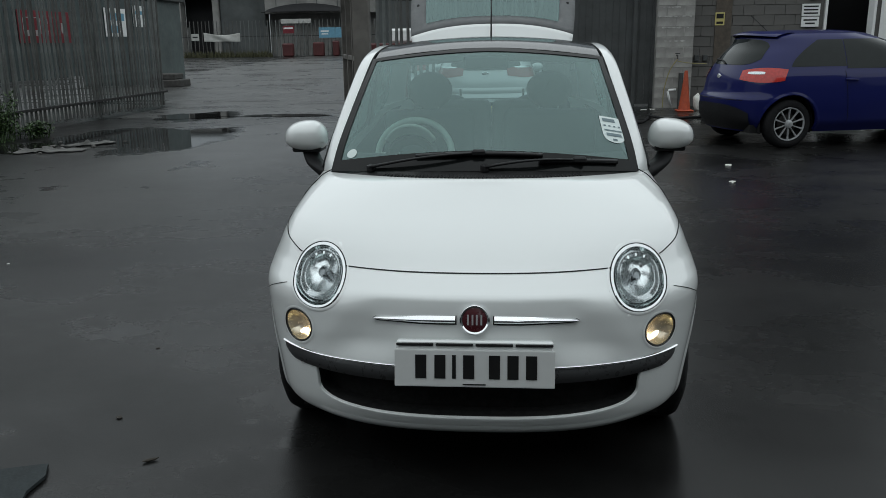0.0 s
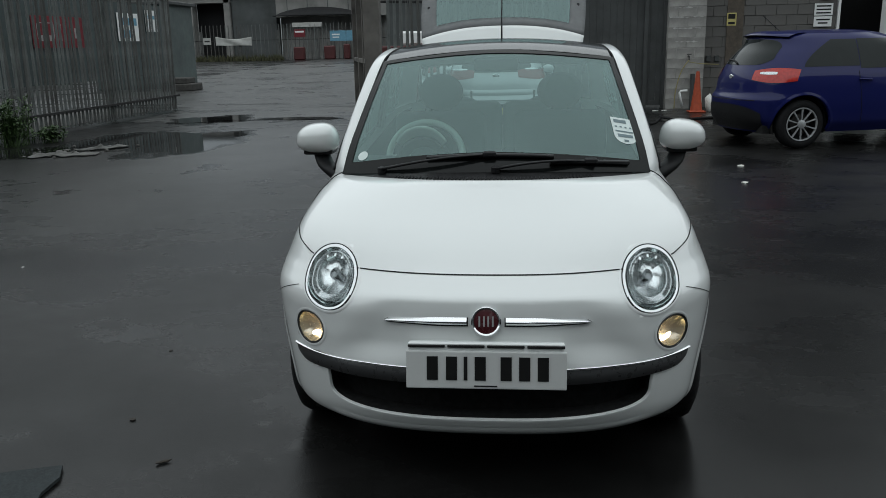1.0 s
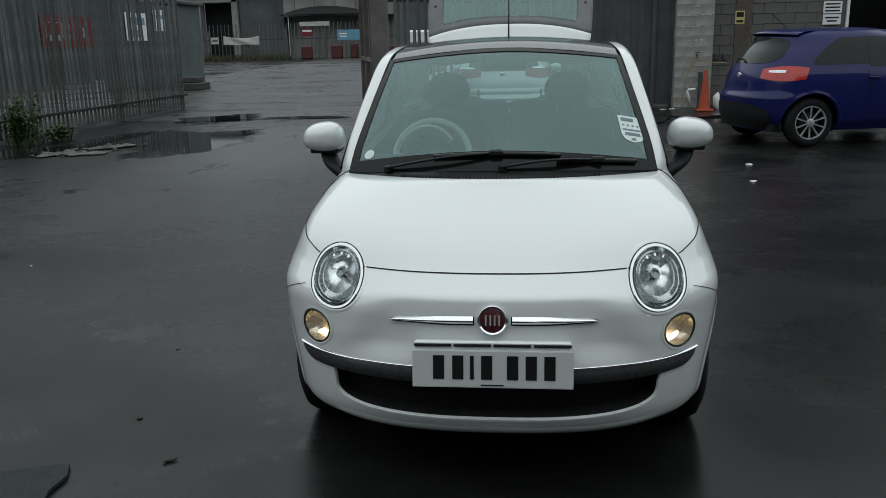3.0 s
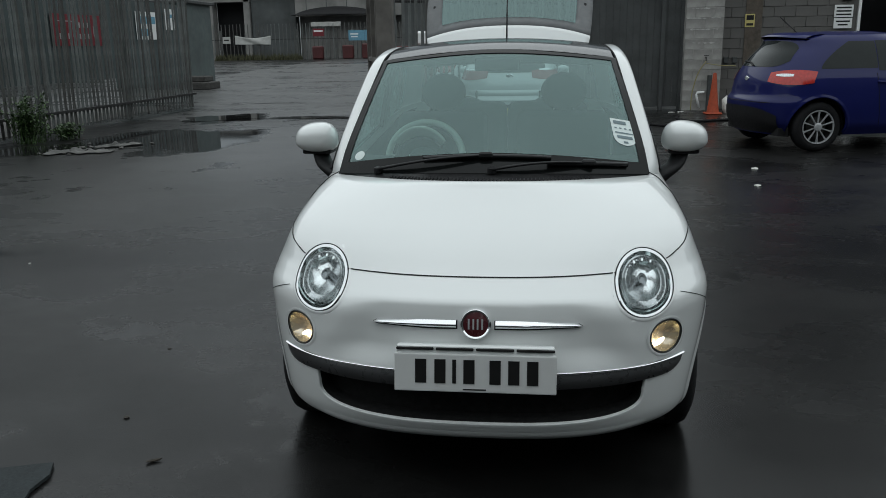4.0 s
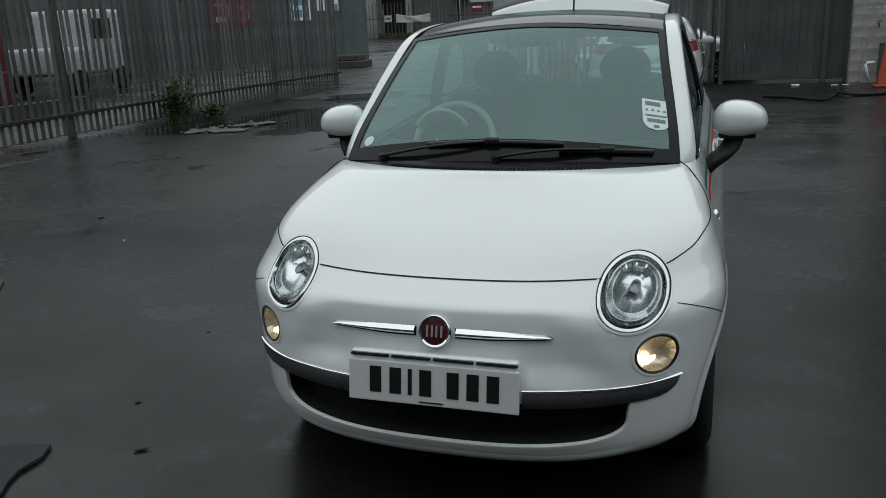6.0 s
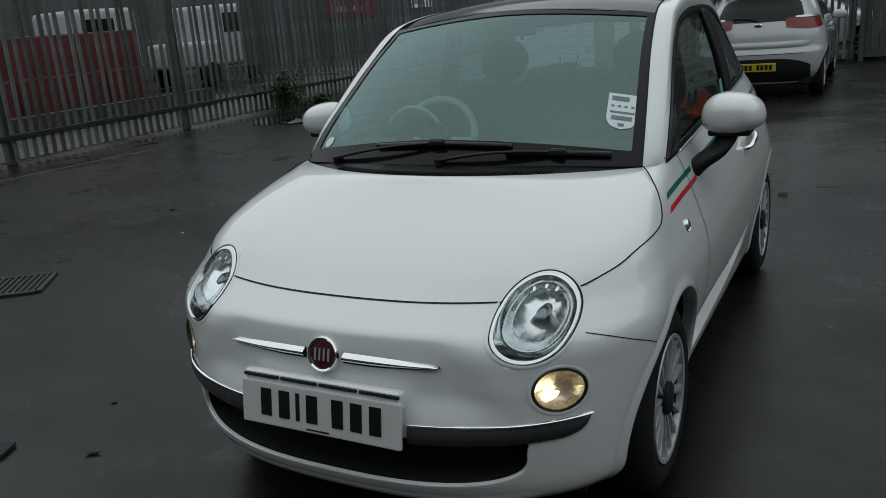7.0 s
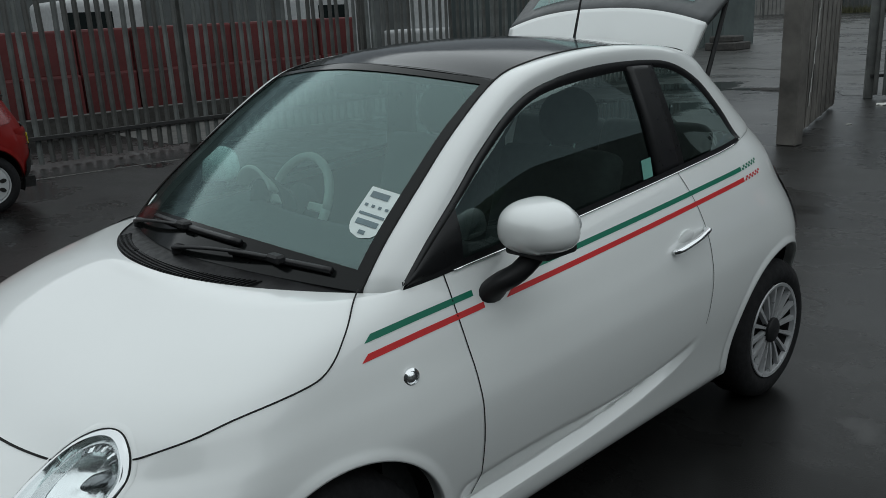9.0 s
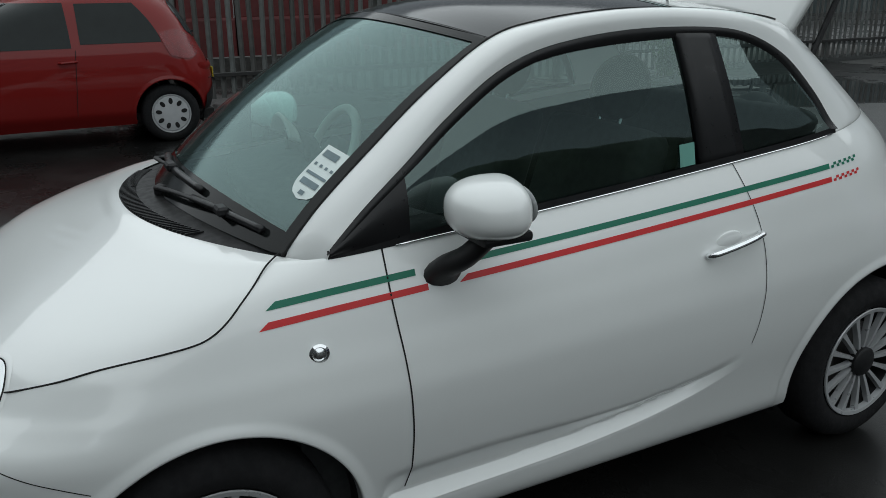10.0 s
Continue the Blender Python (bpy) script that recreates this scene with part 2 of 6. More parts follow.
M["cone"] = plain("orange_cone", (0.36, 0.06, 0.02), 0.6, vary=0.2, scale=14)
M["dullprint"] = plain("dull_white_print", (0.34, 0.33, 0.33), 0.6)
M["redsign"] = plain("red_sign", (0.15, 0.012, 0.02), 0.5, vary=0.15)
M["bluesign"] = plain("blue_sign", (0.13, 0.29, 0.40), 0.5, vary=0.15)
M["yellow"] = plain("yellow_sign", (0.55, 0.48, 0.18), 0.5, vary=0.1)
M["barrier"] = plain("red_plastic_barrier", (0.085, 0.012, 0.012), 0.65, vary=0.35, scale=1.5)
M["mat"] = plain("car_mat_carpet", (0.022, 0.028, 0.03), 0.95, vary=0.2, scale=20, bump=0.6, bscale=400)
M["iron"] = plain("cast_iron", (0.05, 0.048, 0.046), 0.55, 0.5, vary=0.3, scale=12, bump=0.3)
M["leaf"] = plain("weed_leaf", (0.04, 0.075, 0.02), 0.55, vary=0.45, scale=9)
M["litter"] = plain("pale_litter", (0.62, 0.62, 0.58), 0.8, vary=0.2, scale=20)
M["soil"] = plain("wet_soil", (0.035, 0.03, 0.024), 0.8, vary=0.4, scale=5, bump=0.6, bscale=60)


# ---------------------------------------------------------------- mesh helpers
def mesh_of(name, verts, faces, smooth=True):
    me = bpy.data.meshes.new(name)
    me.from_pydata([tuple(v) for v in verts], [], faces)
    if smooth:
        me.polygons.foreach_set("use_smooth", [True] * len(me.polygons))
    me.update()
    return me


def obj(name, verts, faces, mat, parent=None, label="", smooth=True):
    ob = new(name, mesh_of(name, verts, faces, smooth))
    ob.data.materials.append(mat)
    if parent is not None:
        ob.parent = parent
    if label:
        ob["label"] = label
    return ob


def part(name, bm, mat, parent=None, label="", smooth=False, angle=None):
    me = bpy.data.meshes.new(name)
    bm.to_mesh(me)
    bm.free()
    ob = new(name, me)
    me.materials.append(mat)
    if smooth:
        me.polygons.foreach_set("use_smooth", [True] * len(me.polygons))
        if angle:
            me.set_sharp_from_angle(angle=radians(angle))
    if parent is not None:
        ob.parent = parent
    if label:
        ob["label"] = label
    return ob


def empty(name, m=None):
    ob = new(name)
    ob.empty_display_size = 0.1
    if m is not None:
        ob.matrix_world = m
    return ob


def box_bm(sx, sy, sz, at=(0, 0, 0), bevel=0.0, m=None, seg=1, bm=None):
    """A box of full size sx, sy, sz whose centre is at `at`."""
    own = bmesh.new()
    mat = Matrix.Translation(at) @ Matrix.Diagonal((sx, sy, sz, 1))
    bmesh.ops.create_cube(own, size=1, matrix=mat)
    if bevel:
        bmesh.ops.bevel(own, geom=own.edges[:], offset=bevel, segments=seg, profile=0.6, affect="EDGES")
    if m is not None:
        bmesh.ops.transform(own, matrix=m, verts=own.verts)
    if bm is None:
        return own
    me = bpy.data.meshes.new("t")
    own.to_mesh(me)
    own.free()
    bm.from_mesh(me)
    bpy.data.meshes.remove(me)
    return bm


def lathe_bm(profile, n=40, axis="x", m=None, closed=False):
    """profile: (r, h) pairs turned about the axis."""
    bm = bmesh.new()
    rings = []
    for r, h in profile:
        ring = []
        for k in range(n):
            a = 2 * math.pi * k / n
            c, s = r * math.cos(a), r * math.sin(a)
            p = {"x": (h, c, s), "y": (c, h, s), "z": (c, s, h)}[axis]
            ring.append(bm.verts.new(p))
        rings.append(ring)
    pairs = list(zip(rings, rings[1:])) + ([(rings[-1], rings[0])] if closed else [])
    for a, b in pairs:
        for k in range(n):
            bm.faces.new((a[k], a[(k + 1) % n], b[(k + 1) % n], b[k]))
    bmesh.ops.remove_doubles(bm, verts=bm.verts, dist=1e-5)
    bmesh.ops.recalc_face_normals(bm, faces=bm.faces)
    if m is not None:
        bmesh.ops.transform(bm, matrix=m, verts=bm.verts)
    return bm


def tube_bm(pts, r, n=8, bm=None, flat=1.0, cap=True):
    """A round bar along points; r a number or one per point."""
    bm = bm or bmesh.new()
    pts = [Vector(p) for p in pts]
    rs = [r] * len(pts) if isinstance(r, (int, float)) else r
    rings = []
    ref = Vector((0, 0, 1))
    for i, p in enumerate(pts):
        d = (pts[min(i + 1, len(pts) - 1)] - pts[max(i - 1, 0)]).normalized()
        side = d.cross(ref)
        if side.length < 1e-3:
            side = d.cross(Vector((1, 0, 0)))
        side.normalize()
        up = side.cross(d)
        rings.append([bm.verts.new(p + side * math.cos(2 * math.pi * k / n) * rs[i] + up * math.sin(2 * math.pi * k / n) * rs[i] * flat) for k in range(n)])
    for a, b in zip(rings, rings[1:]):
        for k in range(n):
            bm.faces.new((a[k], a[(k + 1) % n], b[(k + 1) % n], b[k]))
    if cap:
        bm.faces.new(rings[0])
        bm.faces.new(rings[-1])
    bmesh.ops.recalc_face_normals(bm, faces=bm.faces)
    return bm


def grid(fn, nu, nv):
    """Verts and faces of fn(u, v) over the unit square."""
    vs = [fn(i / nu, j / nv) for j in range(nv + 1) for i in range(nu + 1)]
    fs = [(j * (nu + 1) + i, j * (nu + 1) + i + 1, (j + 1) * (nu + 1) + i + 1, (j + 1) * (nu + 1) + i) for j in range(nv) for i in range(nu)]
    return vs, fs


def thick(ob, t, offset=-1.0):
    """Gives a sheet its thickness."""
    md = ob.modifiers.new("thickness", "SOLIDIFY")
    md.thickness, md.offset = t, offset
    return ob


def spline(pts, t):
    """A smooth curve through points, t in 0..1 by index."""
    n = len(pts) - 1
    f = min(max(t, 0), 1) * n
    i = min(int(f), n - 1)
    u = f - i
    p0, p1, p2, p3 = (Vector(pts[min(max(k, 0), n)]) for k in (i - 1, i, i + 1, i + 2))
    return 0.5 * ((2 * p1) + (p2 - p0) * u + (2 * p0 - 5 * p1 + 4 * p2 - p3) * u * u + (3 * p1 - p0 - 3 * p2 + p3) * u ** 3)


def table(rows):
    """A smooth (monotone cubic) function through (x, y) rows."""
    xs, ys = np.array([r[0] for r in rows], float), np.array([r[1] for r in rows], float)
    h, d = np.diff(xs), np.diff(ys) / np.diff(xs)
    mm = np.r_[d[0], [0 if a * b <= 0 else 2 * a * b / (a + b) for a, b in zip(d, d[1:])], d[-1]]

    def f(x):
        x = min(max(x, xs[0]), xs[-1])
        i = min(int(np.searchsorted(xs, x, side="right")) - 1, len(h) - 1)
        u = (x - xs[i]) / h[i]
        return float((2 * u**3 - 3 * u**2 + 1) * ys[i] + (u**3 - 2 * u**2 + u) * h[i] * mm[i] + (-2 * u**3 + 3 * u**2) * ys[i + 1] + (u**3 - u**2) * h[i] * mm[i + 1])

    return f


def smooth(x, a, b):
    u = min(max((x - a) / (b - a), 0), 1)
    return u * u * (3 - 2 * u)


# ---------------------------------------------------------------- white hatchback, the subject
YF = table([(0.17, 0.13), (0.2, 0.085), (0.235, 0.05), (0.29, 0.032), (0.39, 0.024), (0.52, 0.032), (0.58, 0.043), (0.62, 0.052), (0.66, 0.074), (0.70, 0.14), (0.73, 0.195), (0.79, 0.293), (0.835, 0.377), (0.875, 0.462), (0.91, 0.540), (0.955, 0.638)])
YR = table([(0.17, 3.42), (0.3, 3.5), (0.45, 3.54), (0.6, 3.52), (0.66, 3.48), (0.75, 3.38), (0.86, 3.31), (0.955, 3.23)])
WID = table([(0.17, 0.705), (0.2, 0.740), (0.24, 0.757), (0.3, 0.767), (0.38, 0.781), (0.47, 0.798), (0.56, 0.810), (0.62, 0.813), (0.7, 0.80), (0.77, 0.778), (0.83, 0.758), (0.9, 0.73), (0.955, 0.703)])
LEN = table([(0.17, 0.52), (0.5, 0.57), (0.75, 0.47), (0.79, 0.467), (0.845, 0.47), (0.89, 0.49), (0.955, 0.543)])
EXP = table([(0.17, 2.5), (0.5, 2.4), (0.66, 2.38), (0.72, 2.6), (0.76, 3.0), (0.80, 3.5), (0.845, 3.8), (0.89, 3.6), (0.93, 3.1), (0.955, 2.7)])
LREAR, NREAR, TOP = 0.75, 2.4, 0.955


def rise(y):
    d = max(y - 1.03, 0)
    return 0.06 * d + 0.012 * d * d


def lift(zs, y):
    return zs + rise(y) * smooth(zs, 0.45, 0.85)


def level(z, y):
    zs = z
    for _ in range(8):
        zs = z - rise(y) * smooth(zs, 0.45, 0.85)
    return min(max(zs, 0.17), TOP)


def recess(x, z):
    """The shallow hollow of the nose round the whiskers, under a soft lip."""
    ax = abs(x)
    half = 0.40 + (0.655 - z) * 0.55
    m = smooth(z, 0.44, 0.53) * (1 - smooth(ax, half - 0.11, half + 0.05))
    return 0.72 * max(0.078 + 0.12 * (z - 0.604) - YF(z), 0.0) * m


SILL = table([(1.10, 0.300), (1.35, 0.308), (1.64, 0.318), (1.9, 0.342), (2.12, 0.385), (2.30, 0.445)])


def dent(y, z):
    """The hollow along the foot of the door, above the sill rib; it narrows towards the rear wheel."""
    if not 1.10 < y < 2.32:
        return 0.0
    zc = SILL(y)
    high = 0.105 * (1 - 0.70 * smooth(y, 1.3, 2.32))
    if z > zc + 0.012:
        t = max((zc + high - z) / (high - 0.012), 0.0)
    else:
        t = max((z - zc + 0.022) / 0.034, 0.0)
    return 0.034 * min(t, 1.0) * smooth(y, 1.10, 1.16) * (1 - smooth(y, 2.0, 2.32))


def front_y(x, z):
    w, n = WID(z), EXP(z)
    f = min(abs(x) / w, 0.9999)
    return YF(z) + LEN(z) * (1 - (1 - f**n) ** (1 / n)) + recess(x, z)


def side_x(y, z):
    zs = level(z, y)
    w, n, yf, ln = WID(zs), EXP(zs), YF(zs), LEN(zs)
    if y < yf + ln:
        u = min(max(1 - (y - yf) / ln, 0), 1)
        return w * max(1 - u**n, 0) ** (1 / n)
    yr = YR(zs)
    if y > yr - LREAR:
        u = min(max(1 - (yr - y) / LREAR, 0), 1)
        return w * max(1 - u**NREAR, 0) ** (1 / NREAR)
    return w - dent(y, z)


def front_pt(x, z, d=0.0):
    p = Vector((x, front_y(x, z), z))
    e = 0.004
    n = (Vector((e, front_y(x + e, z) - p.y, 0))).cross(Vector((0, front_y(x, z + e) - p.y, e)))
    n = -n if n.y > 0 else n
    return p + n.normalized() * d


def side_pt(y, z, d=0.0, s=1):
    p = Vector((side_x(y, z), y, z))
    e = 0.004
    n = Vector((side_x(y + e, z) - p.x, e, 0)).cross(Vector((side_x(y, z + e) - p.x, 0, e)))
    n = -n if n.x < 0 else n
    p = p + n.normalized() * d
    return Vector((p.x * s, p.y, p.z))


HUBF, HUBR, HUBX, HUBZ = 0.715, 2.915, 0.740, 0.29
ARCHES = [(HUBF + 0.01, 0.285, 0.352), (HUBR, 0.30, 0.365)]


BONNET_EDGE = [(0.30, 0.742), (0.375, 0.768), (0.45, 0.791), (0.53, 0.811), (0.63, 0.8235), (0.71, 0.8315), (0.752, 0.843), (0.79, 0.866), (0.825, 0.895), (0.858, 0.920), (0.90, 0.950)]
edge_z = table(BONNET_EDGE)
# lamp centres (for +x), outward normals and hole radii
LAMPS = [((0.5532, front_y(0.5532, 0.7047), 0.7047), (0.003, -0.998, 0.067), 0.1035, 1.02), ((0.6286, front_y(0.6286, 0.5345), 0.5345), (0.577, -0.811, 0.094), 0.0615, 1.27)]


def lamp_frame(c, n):
    """Axes at c with local +z along the outward normal n."""
    q = Vector(n).normalized().to_track_quat("Z", "Y").to_matrix().to_4x4()
    return Matrix.Translation(c) @ q


LAMP_AXES = [(lamp_frame(c, n), lamp_frame(c, n).inverted()) for c, n, _, _ in LAMPS]


def lamp_hit(p, snap=None):
    """Whether a place of the shell lies in the hole of a lamp; with snap, the place moved on to the hole's rim."""
    for (c, n, r, asp), (m, inv) in zip(LAMPS, LAMP_AXES):
        q = inv @ Vector(p)
        if abs(q.z) > 0.18:
            continue
        d = math.hypot(q.x / asp, q.y)
        if snap is None and d < r:
            return True
        if snap is not None and abs(d - r) < snap:
            return m @ Vector((q.x * r / d, q.y * r / d, q.z))
    return None if snap is not None else False


MOUTH_Z, MOUTH_H, MOUTH_W = 0.362, 0.100, 0.556


def intake_span(x, z):
    """Place relative to the mouth of the lower air intake: below 1 inside."""
    if z > 0.412:
        return 9.0
    zn = min((z - MOUTH_Z) / MOUTH_H, 0.0)
    xn = x / (MOUTH_W + 0.15 * max(z - MOUTH_Z, 0))
    return abs(xn) ** 3.4 + abs(zn) ** 3.4


def in_intake(x, z):
    return intake_span(x, z) < 1


def seam_z(y):
    return 0.667 - 0.44 * (y - 0.265)


def kind_of(c, f, front):
    """The panel that a place on the shell belongs to."""
    x, y, z = c
    zs = level(z, y)
    if front and zs > 0.73 and z > edge_z(y) - 0.002 and abs(x) < 0.715:
        return "bonnet"
    if front and in_intake(x, z):
        return "intake"
    if y < 0.62 and (zs < seam_z(y) or (front and f < 0.62)):
        return "front_bumper"
    if y < 1.175 and not (z < 0.31 and y > 1.0):
        return "front_wing"
    if z < 0.30 and 1.0 < y < 2.66:
        return "sill"
    yd = 2.40 - 0.16 * smooth(z, 0.72, 1.1) - 0.10 * smooth(-z, -0.55, -0.35)
    if y < yd:
        return "door"
    if y > 3.2 and abs(x) < 0.50 and zs > 0.62:
        return None
    if y > 3.2 and z < 0.60:
        return "rear_bumper"
    return "rear_wing"


def build_shell(car):
    zrows = [0.17 + 0.0121 * i for i in range(27)] + [0.4967 + (0.80 - 0.4967) * i / 38 for i in range(38)] + [0.80 + (TOP - 0.80) * i / 26 for i in range(27)]
    na, ns, nr = 72, 120, 26
    verts, info = [], []
    for zs, back in [(z, 0) for z in zrows] + [(TOP, k / 4) for k in range(1, 5)]:
        w, n, yf, ln, yr = WID(zs), EXP(zs), YF(zs), LEN(zs), YR(zs)
        row = []
        for i in range(na):
            a = (i / na) ** 0.95 * math.pi / 2
            f = math.sin(a) ** (2 / n)
            row.append((f * w, yf + ln * (1 - math.cos(a) ** (2 / n)), f, True))
        for i in range(ns):
            row.append((w, yf + ln + (yr - LREAR - yf - ln) * i / ns, 1.0, False))
        for i in range(nr + 1):
            a = (1 - i / nr) * math.pi / 2
            f = math.sin(a) ** (2 / NREAR)
            row.append((f * w, yr - LREAR * (1 - math.cos(a) ** (2 / NREAR)), f, False))
        for x, y, f, front in row:
            z = lift(zs, y)
            if front and back:
                yc = 0.680 + 0.260 * (abs(x) / 0.635) ** 2.1
                z += 0.016 * (1 - (1 - back) ** 2) * (1 - (x / 0.66) ** 2) if abs(x) < 0.66 else 0.0
                y = y + (max(yc, y) - y) * back
            if front:
                y += recess(x, zs)
            elif f == 1.0:
                x -= dent(y, z)
            for cy, cz, r in ARCHES:
                dy, dz = y - cy, z - cz
                d = math.hypot(dy, dz)
                if abs(d - r) < 0.011 and x > 0.5:
                    y, z = cy + dy * r / d, cz + dz * r / d
                    x = side_x(y, z)
            if front:
                q = lamp_hit((x, y, z), 0.0065)
                if q is not None:
                    x, z = max(q.x, 0), q.z
                    y = front_y(x, z)
            verts.append((x, y, z))
            info.append((f, front))
    nc, nrow = na + ns + nr + 1, len(zrows) + 4
    base = mesh_of("t", verts, [(j * nc + i, j * nc + i + 1, (j + 1) * nc + i + 1, (j + 1) * nc + i) for j in range(nrow - 1) for i in range(nc - 1)])
    normals = [v.normal.copy() for v in base.vertices]
    for k, v in enumerate(verts):
        if v[0] < 1e-4:
            normals[k].x = 0
            normals[k].normalize()
    groups = {}
    for p in base.polygons:
        c = p.center
        ids = list(p.vertices)
        if p.area < 1e-8:
            continue
        if any(math.hypot(c.y - cy, c.z - cz) < r for cy, cz, r in ARCHES) and c.x > 0.5:
            continue
        if info[ids[0]][1] and lamp_hit(c):
            continue
        f = sum(info[k][0] for k in ids) / 4
        kd = kind_of(c, f, info[ids[0]][1])
        if kd:
            groups.setdefault(kd, []).append(ids)
    bpy.data.meshes.remove(base)
    out = {}

    def emit(name, faces, signs, mat, push=0.0, label=""):
        vs, ns_, fs, seen = [], [], [], {}
        for s in signs:
            for ids in faces:
                q = []
                for k in ids:
                    key = (k, s if verts[k][0] > 1e-4 else 0)
                    if key not in seen:
                        seen[key] = len(vs)
                        x, y, z = verts[k]
                        vs.append((s * x, y + push, z))
                        nn = normals[k]
                        ns_.append((s * nn.x, nn.y, nn.z))
                    q.append(seen[key])
                if len(set(q)) > 2:
                    fs.append(q if s > 0 else q[::-1])
        ob = obj(name, vs, fs, mat, car, label)
        ob.data.normals_split_custom_set_from_vertices(ns_)
        return ob

    whole = {"bonnet": "smooth white bonnet", "front_bumper": "white painted front bumper", "rear_bumper": "white rear bumper"}
    for kd, faces in groups.items():
        if kd == "intake":
            emit("air_intake", faces, (1, -1), M["gap"], 0.085, "black lower air intake")
        elif kd in whole:
            out[kd] = emit(kd, faces, (1, -1), M["paint"], 0, whole[kd])
        else:
            for s in (1, -1):
                out[kd, s] = emit(kd, faces, (s,), M["paint"])
    return out


def ribbon(lo, up, n, mat, name, parent, label="", mid=0.0):
    """A strip between two curves of the unit interval, swollen by mid along its middle."""
    def fn(u, v):
        a, b = lo(u), up(u)
        return a.lerp(b, v)
    vs, fs = grid(fn, n, 2)
    return obj(name, vs, fs, mat, parent, label)


def side_line(pts, width, mat, name, parent, s, d=0.0012, n=30):
    """A joint along a curve of (y, z) on the flank."""
    def at(u, off):
        p = spline([(0, *q) for q in pts], u)
        q = spline([(0, *r) for r in pts], min(u + 0.01, 1)) - spline([(0, *r) for r in pts], max(u - 0.01, 0))
        q.normalize()
        return side_pt(p.y - q.z * off, p.z + q.y * off, d, s)
    return ribbon(lambda u: at(u, -width / 2), lambda u: at(u, width / 2), n, mat, name, parent)


def front_line(pts, width, mat, name, parent, d=0.0012, n=40):
    def at(u, off):
        p = spline([(q[0], 0, q[1]) for q in pts], u)
        q = spline([(r[0], 0, r[1]) for r in pts], min(u + 0.01, 1)) - spline([(r[0], 0, r[1]) for r in pts], max(u - 0.01, 0))
        q.normalize()
        return front_pt(p.x - q.z * off, p.z + q.x * off, d)
    return ribbon(lambda u: at(u, -width / 2), lambda u: at(u, width / 2), n, mat, name, parent)


# screen and roof edge, and the outline of the side windows
EDGE = [(0.645, 0.945, 0.958), (0.63, 1.043, 1.059), (0.603, 1.195, 1.18), (0.575, 1.352, 1.296), (0.55, 1.54, 1.41), (0.537, 1.70, 1.449), (0.525, 1.93, 1.470), (0.52, 2.17, 1.470), (0.515, 2.42, 1.452), (0.51, 2.60, 1.425), (0.513, 2.70, 1.375), (0.545, 2.83, 1.27), (0.60, 2.99, 1.14)]
FRAME = [(0.70, 1.03, 0.965), (0.688, 1.128, 1.054), (0.668, 1.25, 1.147), (0.645, 1.369, 1.238), (0.622, 1.52, 1.334), (0.606, 1.672, 1.387), (0.597, 1.897, 1.418), (0.595, 2.142, 1.423), (0.598, 2.36, 1.404), (0.607, 2.535, 1.333), (0.637, 2.65, 1.222), (0.668, 2.71, 1.13), (0.685, 2.73, 1.10)]
frame_z = table([(y, z) for _, y, z in FRAME])
frame_x = table([(y, x) for x, y, _ in FRAME])


def screen_pt(u, v, d=0.0):
    """u in -1..1 across, v in 0..1 up the windscreen."""
    def raw(u, v):
        e = spline(EDGE[:5], v)
        c = Vector((0, 0.79, 0.990)).lerp(Vector((0, 1.465, 1.458)), v) + Vector((0, -0.026, 0.031)) * 4 * v * (1 - v)
        k = 1 - abs(u) ** 1.7
        return Vector((e.x * u, e.y + (c.y - e.y) * k, e.z + (c.z - e.z) * k))
    p = raw(u, v)
    if not d:
        return p
    n = (raw(u + 0.01, v) - p).cross(raw(u, v + 0.01) - p).normalized()
    return p + n * d


def glass_pt(y, v, d=0.0, s=1):
    """A place on the side glazing: y along the car, v from the belt (0) to the frame (1)."""
    zb = lift(TOP, y)
    zt = max(frame_z(y), zb + 0.001)
    x0, x1 = side_x(y, zb), frame_x(y)
    z = zb + (zt - zb) * v
    x = x0 + (x1 - x0) * v + 0.012 * math.sin(math.pi * min(v, 1))
    return Vector((s * (x + d), y, z))


M["hubgrey"] = plain("pale_wheel_trim", (0.42, 0.43, 0.44), 0.4, vary=0.08)
M["barrel"] = plain("shaded_wheel_barrel", (0.05, 0.05, 0.052), 0.5, 0.6)


